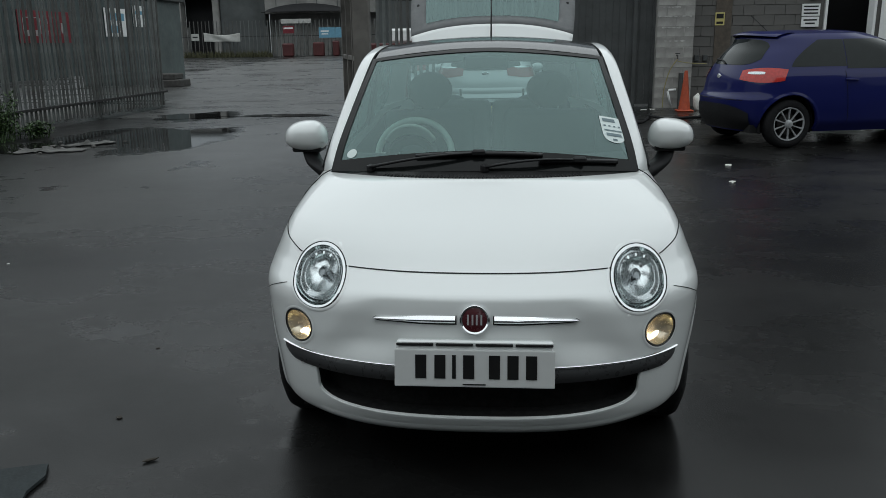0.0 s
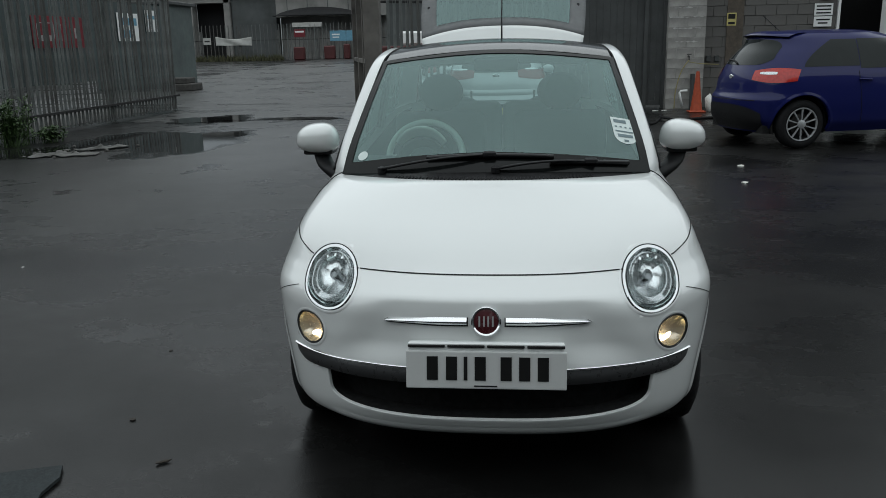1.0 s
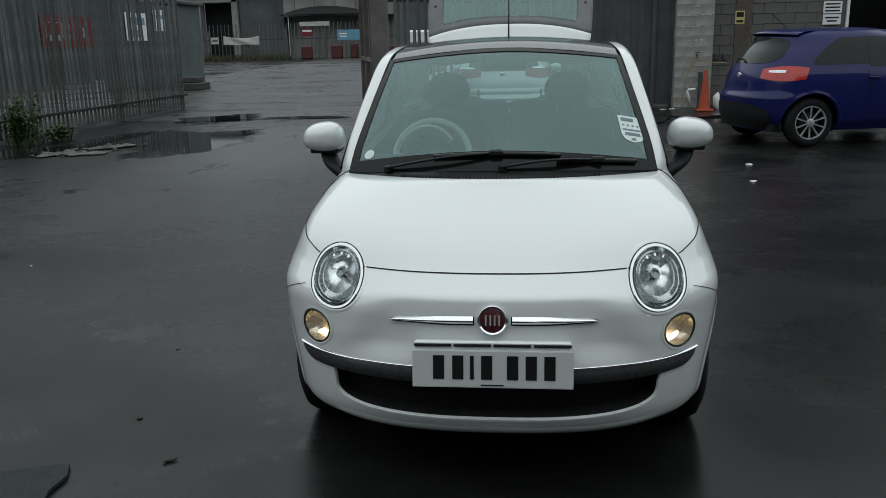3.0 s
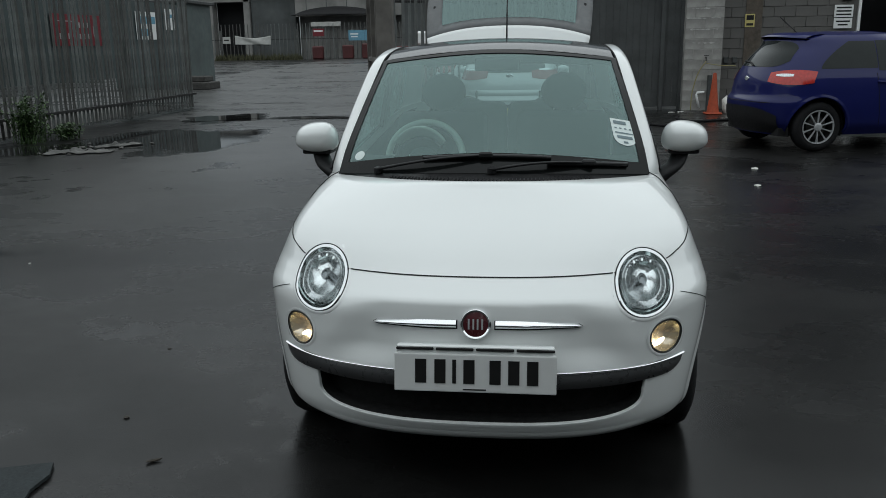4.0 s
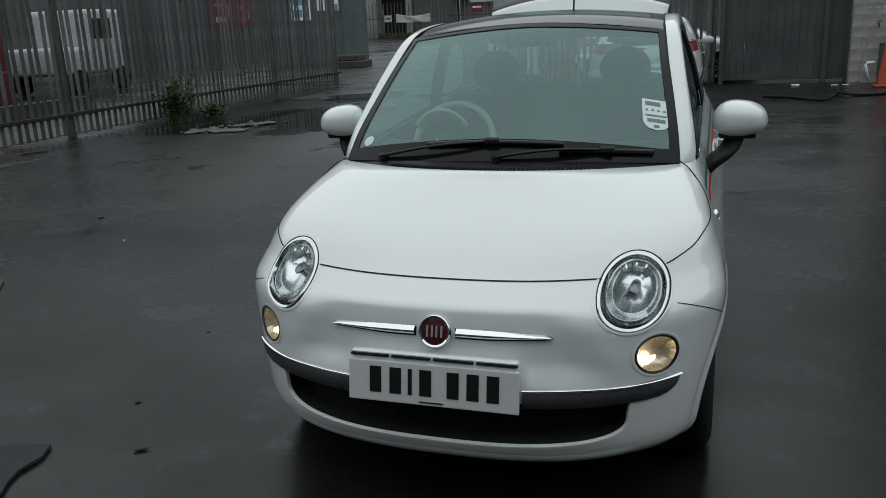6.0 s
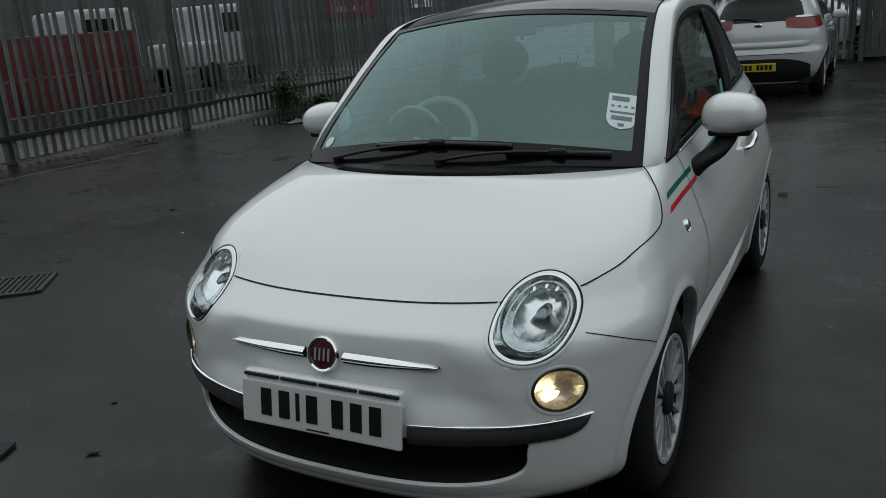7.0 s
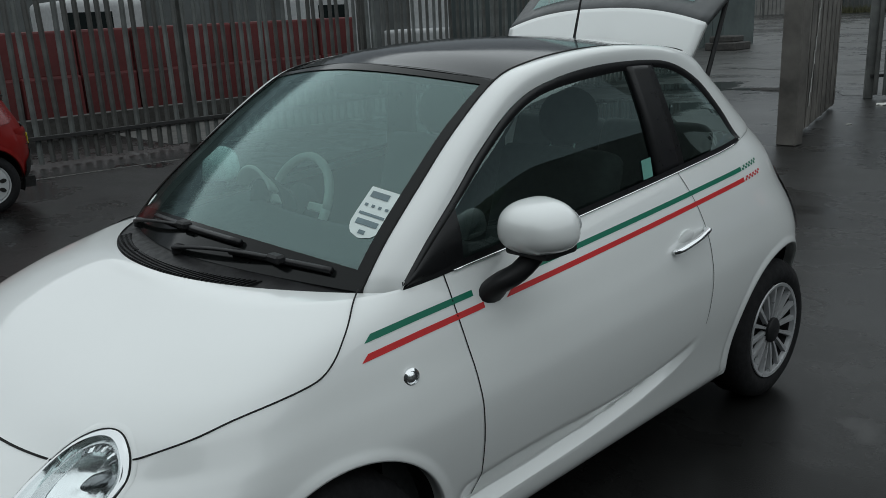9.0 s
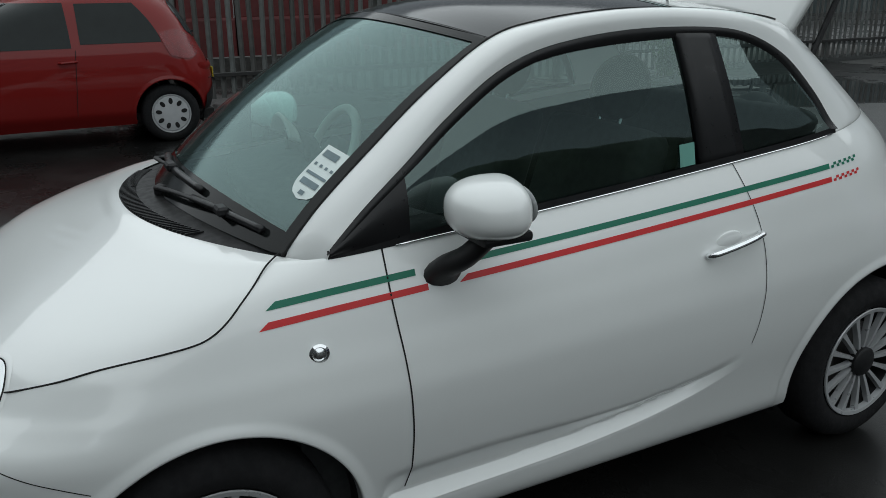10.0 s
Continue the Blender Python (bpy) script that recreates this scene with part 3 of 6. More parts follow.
def build_wheel(rt=0.292, wt=0.19, rr=0.195, spokes=16, name="wheel", cap="black"):
    """Wheel about the x axis, outer face towards +x, its centre at the origin."""
    wh = empty(name)
    h = wt / 2
    prof = [(rr, -h + 0.01), (rt - 0.05, -h), (rt - 0.012, -h + 0.02), (rt, -h + 0.045), (rt, h - 0.045), (rt - 0.012, h - 0.02), (rt - 0.05, h), (rr + 0.012, h - 0.004), (rr, h - 0.016)]
    part("tyre", lathe_bm(prof, 56, closed=True), M["rubber"], wh, smooth=True, angle=50)
    part("rim", lathe_bm([(rr + 0.004, h - 0.006), (rr + 0.002, h - 0.002), (rr - 0.010, h - 0.004), (rr - 0.014, h - 0.022)], 56), M["alloy"], wh, smooth=True, angle=40)
    part("barrel", lathe_bm([(rr - 0.014, h - 0.022), (rr - 0.02, -h + 0.03), (0.05, -h + 0.05), (0.0, -h + 0.05)], 56), M["barrel"], wh, smooth=True, angle=40)
    part("brake_disc", lathe_bm([(0.13, h - 0.075), (0.13, h - 0.065), (0.0, h - 0.065)], 32), M["iron"], wh)
    for k in range(spokes):
        a = 2 * math.pi * k / spokes
        m = Matrix.Rotation(a, 4, "X")
        bm = bmesh.new()
        secs = []
        for r, wd, dx, th in ((0.045, 0.0068, -0.018, 0.02), (0.09, 0.0072, -0.012, 0.02), (0.14, 0.0088, -0.009, 0.018), (rr - 0.006, 0.0125, -0.006, 0.018)):
            secs.append([bm.verts.new((h + dx + e, q, r)) for e, q in ((-th, -wd), (0, -wd * 0.75), (0, wd * 0.75), (-th, wd))])
        for a1, b1 in zip(secs, secs[1:]):
            for i in range(4):
                bm.faces.new((a1[i], a1[(i + 1) % 4], b1[(i + 1) % 4], b1[i]))
        bm.faces.new(secs[-1])
        bm.faces.new(secs[0])
        bmesh.ops.recalc_face_normals(bm, faces=bm.faces)
        bmesh.ops.transform(bm, matrix=m, verts=bm.verts)
        part("spoke", bm, M["alloy"], wh)
    part("hub_cap", lathe_bm([(0.052, h - 0.03), (0.052, h - 0.008), (0.044, h - 0.002), (0.0, h + 0.001)], 28), M["black" if cap == "black" else "alloy"], wh, smooth=True, angle=40, label="dark round hub cap")
    if cap == "cover":
        part("wheel_trim", lathe_bm([(rr - 0.012, h - 0.014), (rr - 0.02, h - 0.002), (0.07, h + 0.006), (0.0, h + 0.008)], 40), M["hubgrey"], wh, smooth=True, angle=40, label="pale plastic wheel trim")
        for k in range(9):
            m = Matrix.Rotation(2 * math.pi * k / 9, 4, "X") @ Matrix.Translation((h + 0.002, 0, 0.125))
            part("trim_hole", lathe_bm([(0.0, 0.004), (0.020, 0.004), (0.022, -0.004)], 14, "x", m @ Matrix.Diagonal((1, 1, 1.5, 1))), M["gap"], wh)
    return wh


def shell_height(k, a, rad):
    """How far the shell lies along the lamp's axis from the lamp's plane."""
    (c, n, r, asp) = LAMPS[k]
    nn = Vector(n).normalized()
    p = LAMP_AXES[k][0] @ Vector((rad * math.cos(a) * asp, rad * math.sin(a), 0))
    lo, hi = -0.18, 0.18
    for _ in range(20):
        mid = (lo + hi) / 2
        q = p + nn * mid
        if q.y < front_y(q.x, q.z):
            hi = mid
        else:
            lo = mid
    return lo


def conform(bm, k, s):
    """Shear a lamp's part so that its rim lies flush in the shell."""
    m, inv = LAMP_AXES[k]
    r, asp = LAMPS[k][2], LAMPS[k][3]
    hs = [shell_height(k, 2 * math.pi * i / 72, r) for i in range(72)]
    for v in bm.verts:
        q = inv @ Vector((v.co.x * s, v.co.y, v.co.z))
        d = math.hypot(q.x / asp, q.y)
        u = (math.atan2(q.y, q.x / asp) / (2 * math.pi)) % 1.0 * 72
        i = int(u)
        h = hs[i % 72] + (hs[(i + 1) % 72] - hs[i % 72]) * (u - i)
        q.z += h * min(d / r, 1.0)
        w = m @ q
        v.co = (w.x * s, w.y, w.z)
    return bm


def facet_bowl(k, s, m, r, rim, depth, n, flute):
    """A mirror bowl with n shallow upright flutes round its wall, down to its bottom."""
    bm = bmesh.new()
    rows = []
    for f in (1.0, 0.9, 0.78, 0.64, 0.5, 0.36, 0.2):
        ring = []
        for i in range(4 * n):
            a = 2 * math.pi * i / (4 * n)
            wave = flute * (abs(math.sin(n * a / 2)) - 0.5) * (f - 0.2)
            ring.append(bm.verts.new(m @ Vector((r * f * math.cos(a), r * f * math.sin(a), rim - depth * (1 - f * f) + wave))))
        rows.append(ring)
    for a, b in zip(rows, rows[1:]):
        for i in range(4 * n):
            bm.faces.new((a[i], a[(i + 1) % (4 * n)], b[(i + 1) % (4 * n)], b[i]))
    bm.faces.new(rows[-1])
    bmesh.ops.recalc_face_normals(bm, faces=bm.faces)
    return conform(bm, k, s)


def lamp_collar(car, k, s, parent):
    """A painted lip that follows the shell round a lamp and turns down into its hole."""
    (c, n, r, asp) = LAMPS[k]
    m = lamp_frame(c, n)
    nn = Vector(n).normalized()

    def on_shell(a, rad, d):
        p = m @ Vector((rad * math.cos(a) * asp, rad * math.sin(a), 0))
        return p + nn * (shell_height(k, a, rad) + d)

    def fn(u, v):
        a = 2 * math.pi * u
        if v < 0.7:
            q = on_shell(a, r + 0.007 - 0.010 * v / 0.7, 0.001 + 0.001 * math.sin(math.pi * v / 0.7))
        else:
            q = on_shell(a, r - 0.003, -0.035 * (v - 0.7) / 0.3)
        return Vector((q.x * s, q.y, q.z))
    vs, fs = grid(fn, 64, 10)
    return obj("lamp_collar", vs, fs if s < 0 else [f[::-1] for f in fs], M["paint"], parent)


def build_headlight(car, s):
    (cx, cy, cz), (nx, ny, nz), _, _ = LAMPS[0]
    c, n = Vector((s * cx, cy, cz)), Vector((s * nx, ny, nz))
    m = lamp_frame(c, n)
    hl = empty("headlight")
    hl.parent = car
    R = 0.1000
    lamp_collar(car, 0, s, hl)

    def ring(name, prof, mat, label=""):
        part(name, conform(lathe_bm(prof, 64, "z", m, closed=True), 0, s), mat, hl, smooth=True, angle=45, label=label)
    ring("surround", [(R + 0.0025, -0.05), (R + 0.0025, 0.001), (R + 0.001, 0.002), (R - 0.001, 0.001), (R - 0.001, -0.05)], M["gap"], "black gap round the lamp")
    ring("bezel", [(R - 0.001, -0.03), (R - 0.001, 0.004), (R - 0.004, 0.0085), (R - 0.009, 0.008), (R - 0.024, -0.014), (R - 0.026, -0.035)], M["bezel"], "chrome bezel ring")
    ring("inner_bowl", [(R - 0.024, -0.012), (R - 0.027, -0.012), (R - 0.036, -0.030), (R - 0.040, -0.030), (R - 0.040, -0.042), (R - 0.024, -0.042)], M["bowl"], "silver stepped lamp bowl")
    part("reflector", facet_bowl(0, s, m, R - 0.038, -0.030, 0.050, 11, 0.0022), M["reflector"], hl, label="fluted mirror reflector", smooth=True, angle=14)
    part("bulb_shield", conform(lathe_bm([(0.015, -0.080), (0.015, -0.050), (0.011, -0.043), (0.0, -0.041)], 20, "z", m), 0, s), M["darkchrome"], hl, smooth=True, angle=40)
    for k in range(-3, 4):
        mm = m @ Matrix.Rotation(radians(k * 13), 4, "Z") @ Matrix.Translation((0, 0.064, -0.014))
        part("flute", conform(box_bm(0.006 if k % 2 else 0.009, 0.012, 0.006, bevel=0.002, m=mm), 0, s), M["darkchrome" if k % 2 else "reflector"], hl)
    lens = part("lens", conform(lathe_bm([(R - 0.009, 0.006), (R - 0.03, 0.018), (R - 0.06, 0.026), (0.0, 0.030)], 48, "z", m), 0, s), M["lens"], hl, smooth=True, label="clear domed lens")
    lens.visible_shadow = False
    # lower running lamp
    (cx, cy, cz), (nx, ny, nz), _, asp = LAMPS[1]
    c2 = Vector((s * cx, cy, cz))
    m2 = lamp_frame(c2, (s * nx, ny, nz)) @ Matrix.Diagonal((asp, 1, 1, 1))
    fl = empty("running_light")
    fl.parent = car
    r = 0.0575
    lamp_collar(car, 1, s, fl)
    part("rim", conform(lathe_bm([(r + 0.003, -0.05), (r + 0.003, 0.000), (r, 0.003), (r - 0.005, 0.000), (r - 0.005, -0.05)], 44, "z", m2, closed=True), 1, s), M["satin"], fl, smooth=True, angle=50)
    part("reflector", facet_bowl(1, s, m2, r - 0.004, -0.002, 0.030, 10, 0.002), M["amberrefl"], fl, label="warm gold reflector", smooth=True, angle=14)
    g = bmesh.new()
    bmesh.ops.create_uvsphere(g, u_segments=14, v_segments=8, radius=1, matrix=m2 @ Matrix.Translation((s * -0.016, -0.018, -0.014)) @ Matrix.Rotation(0.6, 4, "Z") @ Matrix.Diagonal((0.020, 0.008, 0.008, 1)))
    part("bulb", conform(g, 1, s), M["bulb"], fl, smooth=True, label="small lit bulb")
    ln = part("lens", conform(lathe_bm([(r - 0.003, 0.002), (r - 0.02, 0.009), (0.0, 0.013)], 40, "z", m2), 1, s), M["lens"], fl, smooth=True)
    ln.visible_shadow = False


M["bezel"] = plain("silver_lamp_bezel", (0.70, 0.72, 0.73), 0.10, 1.0, vary=0.05)
M["bowl"] = plain("grey_lamp_bowl", (0.58, 0.60, 0.61), 0.25, 0.9, vary=0.1, scale=40)
M["darkchrome"] = plain("dark_lamp_chrome", (0.22, 0.23, 0.24), 0.2, 1.0, vary=0.1, scale=40)
mb, ntb, bb = mat_new("lit_bulb")
setin(bb, Base_Color=(1, 0.85, 0.5, 1), Emission_Color=(1.0, 0.80, 0.52, 1), Emission_Strength=5.0)
M["bulb"] = mb


def build_subject():
    car = empty("hatchback_car")
    tagged(car, "white three-door hatchback with tricolour side stripe and raised tailgate", "car")
    panels = build_shell(car)
    # joints between the panels
    front_line([(-0.457, 0.735), (-0.25, 0.729), (0, 0.727), (0.25, 0.729), (0.457, 0.735)], 0.0032, M["gap"], "shut_line", car)
    for s in (1, -1):
        # bonnet edge running back from the lamp to the foot of the screen pillar
        run = [side_pt(y, z, 0.0009, s) for y, z in [(0.31, 0.746), (0.345, 0.758)] + BONNET_EDGE[1:10]] + [Vector((s * 0.676, 0.898, 0.9525)), Vector((s * 0.645, 0.938, 0.968))]
        line = [spline(run, k / 90) for k in range(91)]
        part("shut_line", tube_bm(line[1 + max([i for i, p in enumerate(line) if lamp_hit((abs(p.x), p.y, p.z)) or p.y < 0.345] + [0]):], 0.0021, 6), M["gap"], car)
        side_line([(0.264, 0.669), (0.36, 0.625), (0.42, 0.60), (0.475, 0.575)], 0.0026, M["gap"], "shut_line", car, s)
        side_line([(1.165, 0.968), (1.166, 0.85), (1.18, 0.68), (1.192, 0.50), (1.19, 0.33)], 0.0042, M["gap"], "shut_line", car, s)
        side_line([(2.262, 1.056), (2.30, 0.96), (2.332, 0.86), (2.345, 0.76), (2.346, 0.64), (2.338, 0.56), (2.325, 0.50)], 0.0026, M["gap"], "shut_line", car, s)
        # sill moulding, the bright shelf under the hollow, which rises and runs out towards the rear wheel
        def rib(u, v, s=s):
            y = 1.10 + 1.20 * u
            return side_pt(y, SILL(y) - 0.022 + 0.034 * v, 0.0025, s)
        vs, fs = grid(rib, 70, 4)
        obj("sill_moulding", vs, fs if s > 0 else [f[::-1] for f in fs], M["paint"], car)
        # tricolour band
        zr = lambda y: 0.843 + 0.045 * (y - 0.85) + 0.012 * (y - 0.85) ** 2
        def band(y0, y1, dz0, dz1, mat, name, slant=0.35, s=s):
            def lo(u):
                y = y0 + (y1 - y0) * u
                return side_pt(y, zr(y) + dz0, 0.0012, s)
            def up(u):
                y = y0 + slant * (dz1 - dz0) * (1 - u) + (y1 - y0) * u
                return side_pt(y, zr(y) + dz1, 0.0012, s)
            ribbon(lo, up, 50, mat, name, car)
        st = 2.645
        band(0.850, 1.262, -0.009, 0.006, M["red"], "stripe", 1.6)
        band(0.872, 1.235, 0.029, 0.044, M["green"], "stripe", 1.6)
        band(1.345, st, -0.009, 0.006, M["red"], "stripe", 1.6)
        band(1.375, st, 0.029, 0.044, M["green"], "stripe", 1.6)
        for k in range(5):
            y0 = st + 0.008 + k * 0.026
            for dz in (-0.009, -0.0015, 0.029, 0.0365):
                band(y0 + (0.013 if dz in (-0.0015, 0.0365) else 0), y0 + (0.026 if dz in (-0.0015, 0.0365) else 0.013), dz, dz + 0.0075, M["red"] if dz < 0.02 else M["green"], "stripe", 0.0)
        # side repeater lamp
        p = side_pt(0.975, 0.765, 0.0, s)
        rep = empty("side_repeater")
        rep.parent = car
        mm = lamp_frame(p, (s, -0.12, 0.1))
        part("bezel", lathe_bm([(0.023, -0.004), (0.023, 0.003), (0.017, 0.007), (0.016, 0.003)], 28, "z", mm), M["chrome"], rep, smooth=True, angle=40)
        part("lens", lathe_bm([(0.016, 0.003), (0.008, 0.008), (0.0, 0.009)], 20, "z", mm), M["reflector"], rep, smooth=True)
        # door handle
        han = empty("door_handle")
        han.parent = car
        pts = [side_pt(2.122, 0.807, 0.002, s), side_pt(2.140, 0.812, 0.026, s), side_pt(2.225, 0.826, 0.034, s), side_pt(2.308, 0.841, 0.026, s), side_pt(2.325, 0.844, 0.004, s)]
        part("grip", tube_bm([spline(pts, k / 16) for k in range(17)], 0.0115, 10, flat=0.8), M["chrome"], han, smooth=True, label="chrome pull bar")
        cup = bmesh.new()
        bmesh.ops.create_uvsphere(cup, u_segments=20, v_segments=10, radius=1, matrix=Matrix.Translation(side_pt(2.212, 0.832, -0.004, s)) @ Matrix.Diagonal((0.006, 0.055, 0.036, 1)))
        part("cup", cup, M["paint"], han, smooth=True)
        # arch lips, liners
        for cy, cz, r in ARCHES:
            a0, a1 = radians(-14), radians(194)
            def lip(u, v, s=s, cy=cy, cz=cz, r=r):
                a = a0 + (a1 - a0) * u
                y, z = cy + r * math.cos(a), cz + r * math.sin(a)
                w = min(v / 0.75, 1)
                k = (r + 0.034 - 0.040 * w) / r
                y, z = cy + (y - cy) * k, cz + (z - cz) * k
                x = side_x(y, max(z, 0.175)) + 0.0012 + 0.006 * smooth(w, 0.1, 0.9) - 0.045 * max(v - 0.75, 0) * 4
                return Vector((s * x, y, z))
            vs, fs = grid(lip, 64, 12)
            obj("arch_lip", vs, fs if s > 0 else [f[::-1] for f in fs], M["paint"], car)
            def liner(u, v, s=s, cy=cy, cz=cz, r=r):
                a = radians(-25) + radians(230) * u
                rr = r - 0.004
                y, z = cy + rr * math.cos(a), cz + rr * math.sin(a)
                x = min(0.76, side_x(y, max(z, 0.175)) - 0.012)
                return Vector((s * (x + (0.46 - x) * v), y, z))
            vs, fs = grid(liner, 30, 1)
            obj("arch_liner", vs, fs, M["gap"], car)
    # black bumper strips with a bright upper edge
    for s in (1, -1):
        zm = lambda x: 0.428 + 0.010 * (abs(x) / 0.70) ** 4
        for nm, d0, d1, mt, lab in (("bumper_strip", -0.030, 0.018, "gunmetal", "dark gunmetal bumper strip"), ("bumper_trim", 0.018, 0.026, "chrome", "thin bright trim line")):
            def strip(u, v, s=s, d0=d0, d1=d1):
                x = 0.262 + (0.688 - 0.262) * u
                k = 1.0 if d0 > 0 else max(1 - (max(u - 0.84, 0) / 0.16) ** 2.4, 0.0) ** 0.5
                z = zm(x) + d1 - (d1 - d0) * (1 - v) * k
                q = front_pt(x, z, 0.002 + 0.012 * math.sin(math.pi * (0.12 + 0.72 * v)) * (0.35 + 0.65 * k))
                return Vector((q.x * s, q.y, q.z))
            vs, fs = grid(strip, 40, 6)
            obj(nm, vs, fs if s > 0 else [f[::-1] for f in fs], M[mt], car, lab)
        # whisker
        def whisk(u, v, s=s):
            x = 0.064 + (0.340 - 0.064) * u
            hgt = 0.026 * (1 - smooth(u, 0.25, 1.0) * 0.45) * math.sqrt(max(1 - max((u - 0.90) / 0.10, 0) ** 2, 0.0))
            z = 0.603 - 0.003 * u + hgt * (v - 0.5)
            q = front_pt(x, z, 0.002 + 0.013 * math.sin(math.pi * v ** 0.8))
            return Vector((q.x * s, q.y, q.z))
        vs, fs = grid(whisk, 30, 8)
        obj("whisker", vs, fs if s > 0 else [f[::-1] for f in fs], M["chrome"], car, "chrome whisker bar")
        # black strip behind the whisker stands in for the shade round it
        def shade(u, v, s=s):
            x = 0.060 + (0.345 - 0.060) * u
            hgt = 0.030 * (1 - smooth(u, 0.25, 1.0) * 0.45) * math.sqrt(max(1 - max((u - 0.90) / 0.10, 0) ** 2, 0.0))
            q = front_pt(x, 0.6015 - 0.003 * u + hgt * (v - 0.5), 0.0015)
            return Vector((q.x * s, q.y, q.z))
        vs, fs = grid(shade, 24, 2)
        obj("whisker_recess", vs, fs if s > 0 else [f[::-1] for f in fs], M["gap"], car)
        build_headlight(car, s)
    # badge
    bd = empty("badge")
    bd.parent = car
    mm = lamp_frame(front_pt(0, 0.604, 0.0), (0, -0.96, 0.26))
    part("ring", lathe_bm([(0.050, -0.01), (0.050, 0.010), (0.046, 0.015), (0.041, 0.012), (0.041, -0.01)], 44, "z", mm, closed=True), M["chrome"], bd, smooth=True, angle=40)
    part("field", lathe_bm([(0.042, 0.009), (0.02, 0.0135), (0.0, 0.014)], 36, "z", mm), M["badge"], bd, smooth=True, label="dark red enamel field")
    for x in (-0.022, -0.007, 0.007, 0.022):
        part("letter_bar", box_bm(0.0055, 0.034, 0.002, at=(x, 0.0, 0.0135), m=mm), M["alloy"], bd)
    # number plate
    pl = empty("number_plate")
    pl.parent = car
    mp = Matrix.Translation((0, 0.012, 0.456)) @ Matrix.Rotation(radians(-9), 4, "X")
    part("plinth", box_bm(0.515, 0.03, 0.05, at=(0, 0.016, 0.066), bevel=0.006, m=mp), M["paint"], pl)
    part("plate_board", box_bm(0.524, 0.012, 0.124, bevel=0.004, seg=2, m=mp), M["plate"], pl, "white plate with plain dark bars")
    for x in (-0.175, -0.112, -0.066, -0.018, 0.066, 0.126, 0.186):
        wd = 0.012 if abs(x + 0.066) < 1e-6 else 0.036
        part("character_bar", box_bm(wd, 0.003, 0.078, at=(x, -0.0068, 0.006), m=mp), M["ink"], pl)
    part("maker_bar", box_bm(0.075, 0.002, 0.004, at=(0, -0.0068, -0.052), m=mp), M["ink"], pl)
    for x in (-0.195, -0.065, 0.065, 0.195):
        part("air_slot", box_bm(0.122, 0.01, 0.008, at=(x, -0.001, 0.078), bevel=0.002, m=mp), M["gap"], pl)
    # rolled edge round the intake
    def mouth(u, v):
        e = 0.009 - 0.013 * min(v / 0.7, 1)
        if u < 0.12 or u > 0.88:
            f = min(u, 1 - u) / 0.12
            z = 0.414 + (MOUTH_Z - 0.414) * f
            x = (MOUTH_W + 0.15 * (z - MOUTH_Z) + e) * (1 if u < 0.5 else -1)
        else:
            a = math.pi * (u - 0.12) / 0.76
            x = math.copysign(abs(math.cos(a)) ** (2 / 3.4), math.cos(a)) * (MOUTH_W + e)
            z = MOUTH_Z - math.sin(a) ** (2 / 3.4) * (MOUTH_H + e)
        return front_pt(x, z, 0.0015 if v < 0.7 else 0.0015 - 0.012 * (v - 0.7) / 0.3)
    vs, fs = grid(mouth, 180, 8)
    obj("intake_lip", vs, fs, M["paint"], car)

    def throat(u, v):
        p = mouth(u, 1.0)
        return Vector((p.x * (1 - 0.02 * v), p.y + 0.075 * v, p.z))
    vs, fs = grid(throat, 180, 3)
    obj("intake_throat", vs, [f[::-1] for f in fs], M["gap"], car)
    # lower lip
    def lipf(u, v):
        x = -0.62 + 1.24 * u
        z = 0.19 + 0.045 * v + 0.02 * (abs(x) / 0.62) ** 4
        q = front_pt(x, z, -0.004 + (0.008 + 0.006 * math.sin(math.pi * v)) * (1 - (abs(x) / 0.62) ** 5))
        return q
    vs, fs = grid(lipf, 60, 4)
    obj("lower_lip", vs, fs, M["paint"], car)
    # windscreen: glass, black border, cowl
    vs, fs = grid(lambda u, v: screen_pt(2 * u - 1, 0.02 + 0.97 * v), 40, 24)
    g = obj("windscreen", vs, fs, M["screen"], car, "clear windscreen with sky reflections")
    g.visible_shadow = False
    bw = 0.05
    for u0, u1, v0, v1 in ((-1, 1, -0.01, 0.115), (-1, -1 + bw, 0.115, 0.955), (1 - bw, 1, 0.115, 0.955), (-1, 1, 0.955, 1.0)):
        vs, fs = grid(lambda u, v: screen_pt(u0 + (u1 - u0) * u, v0 + (v1 - v0) * v, 0.003), 40 if u1 - u0 > 1 else 3, 24 if v1 - v0 > 0.5 else 5)
        obj("screen_border", vs, fs, M["frit"], car, "black printed glass border")
    vs, fs = grid(lambda u, v: Vector(((2 * u - 1) * 0.66, 0.662 + 0.278 * abs(2 * u - 1) ** 2.1 + 0.19 * v * (1 - 0.6 * abs(2 * u - 1) ** 2), 0.946 + 0.016 * (1 - (2 * u - 1) ** 2) + 0.012 * v + 0.020 * v * (1 - (2 * u - 1) ** 2))), 40, 6)
    obj("cowl", vs, fs, M["black"], car, "black plastic scuttle panel")
    for k in range(60):
        x = -0.44 + 0.88 * k / 59
        y = 0.694 + 0.278 * (abs(x) / 0.66) ** 2.1
        if abs(x) < 0.40:
            part("cowl_slat", box_bm(0.004, 0.045, 0.006, at=(x, y + 0.012, 0.957 + 0.016 * (1 - (x / 0.66) ** 2))), M["satin"], car)
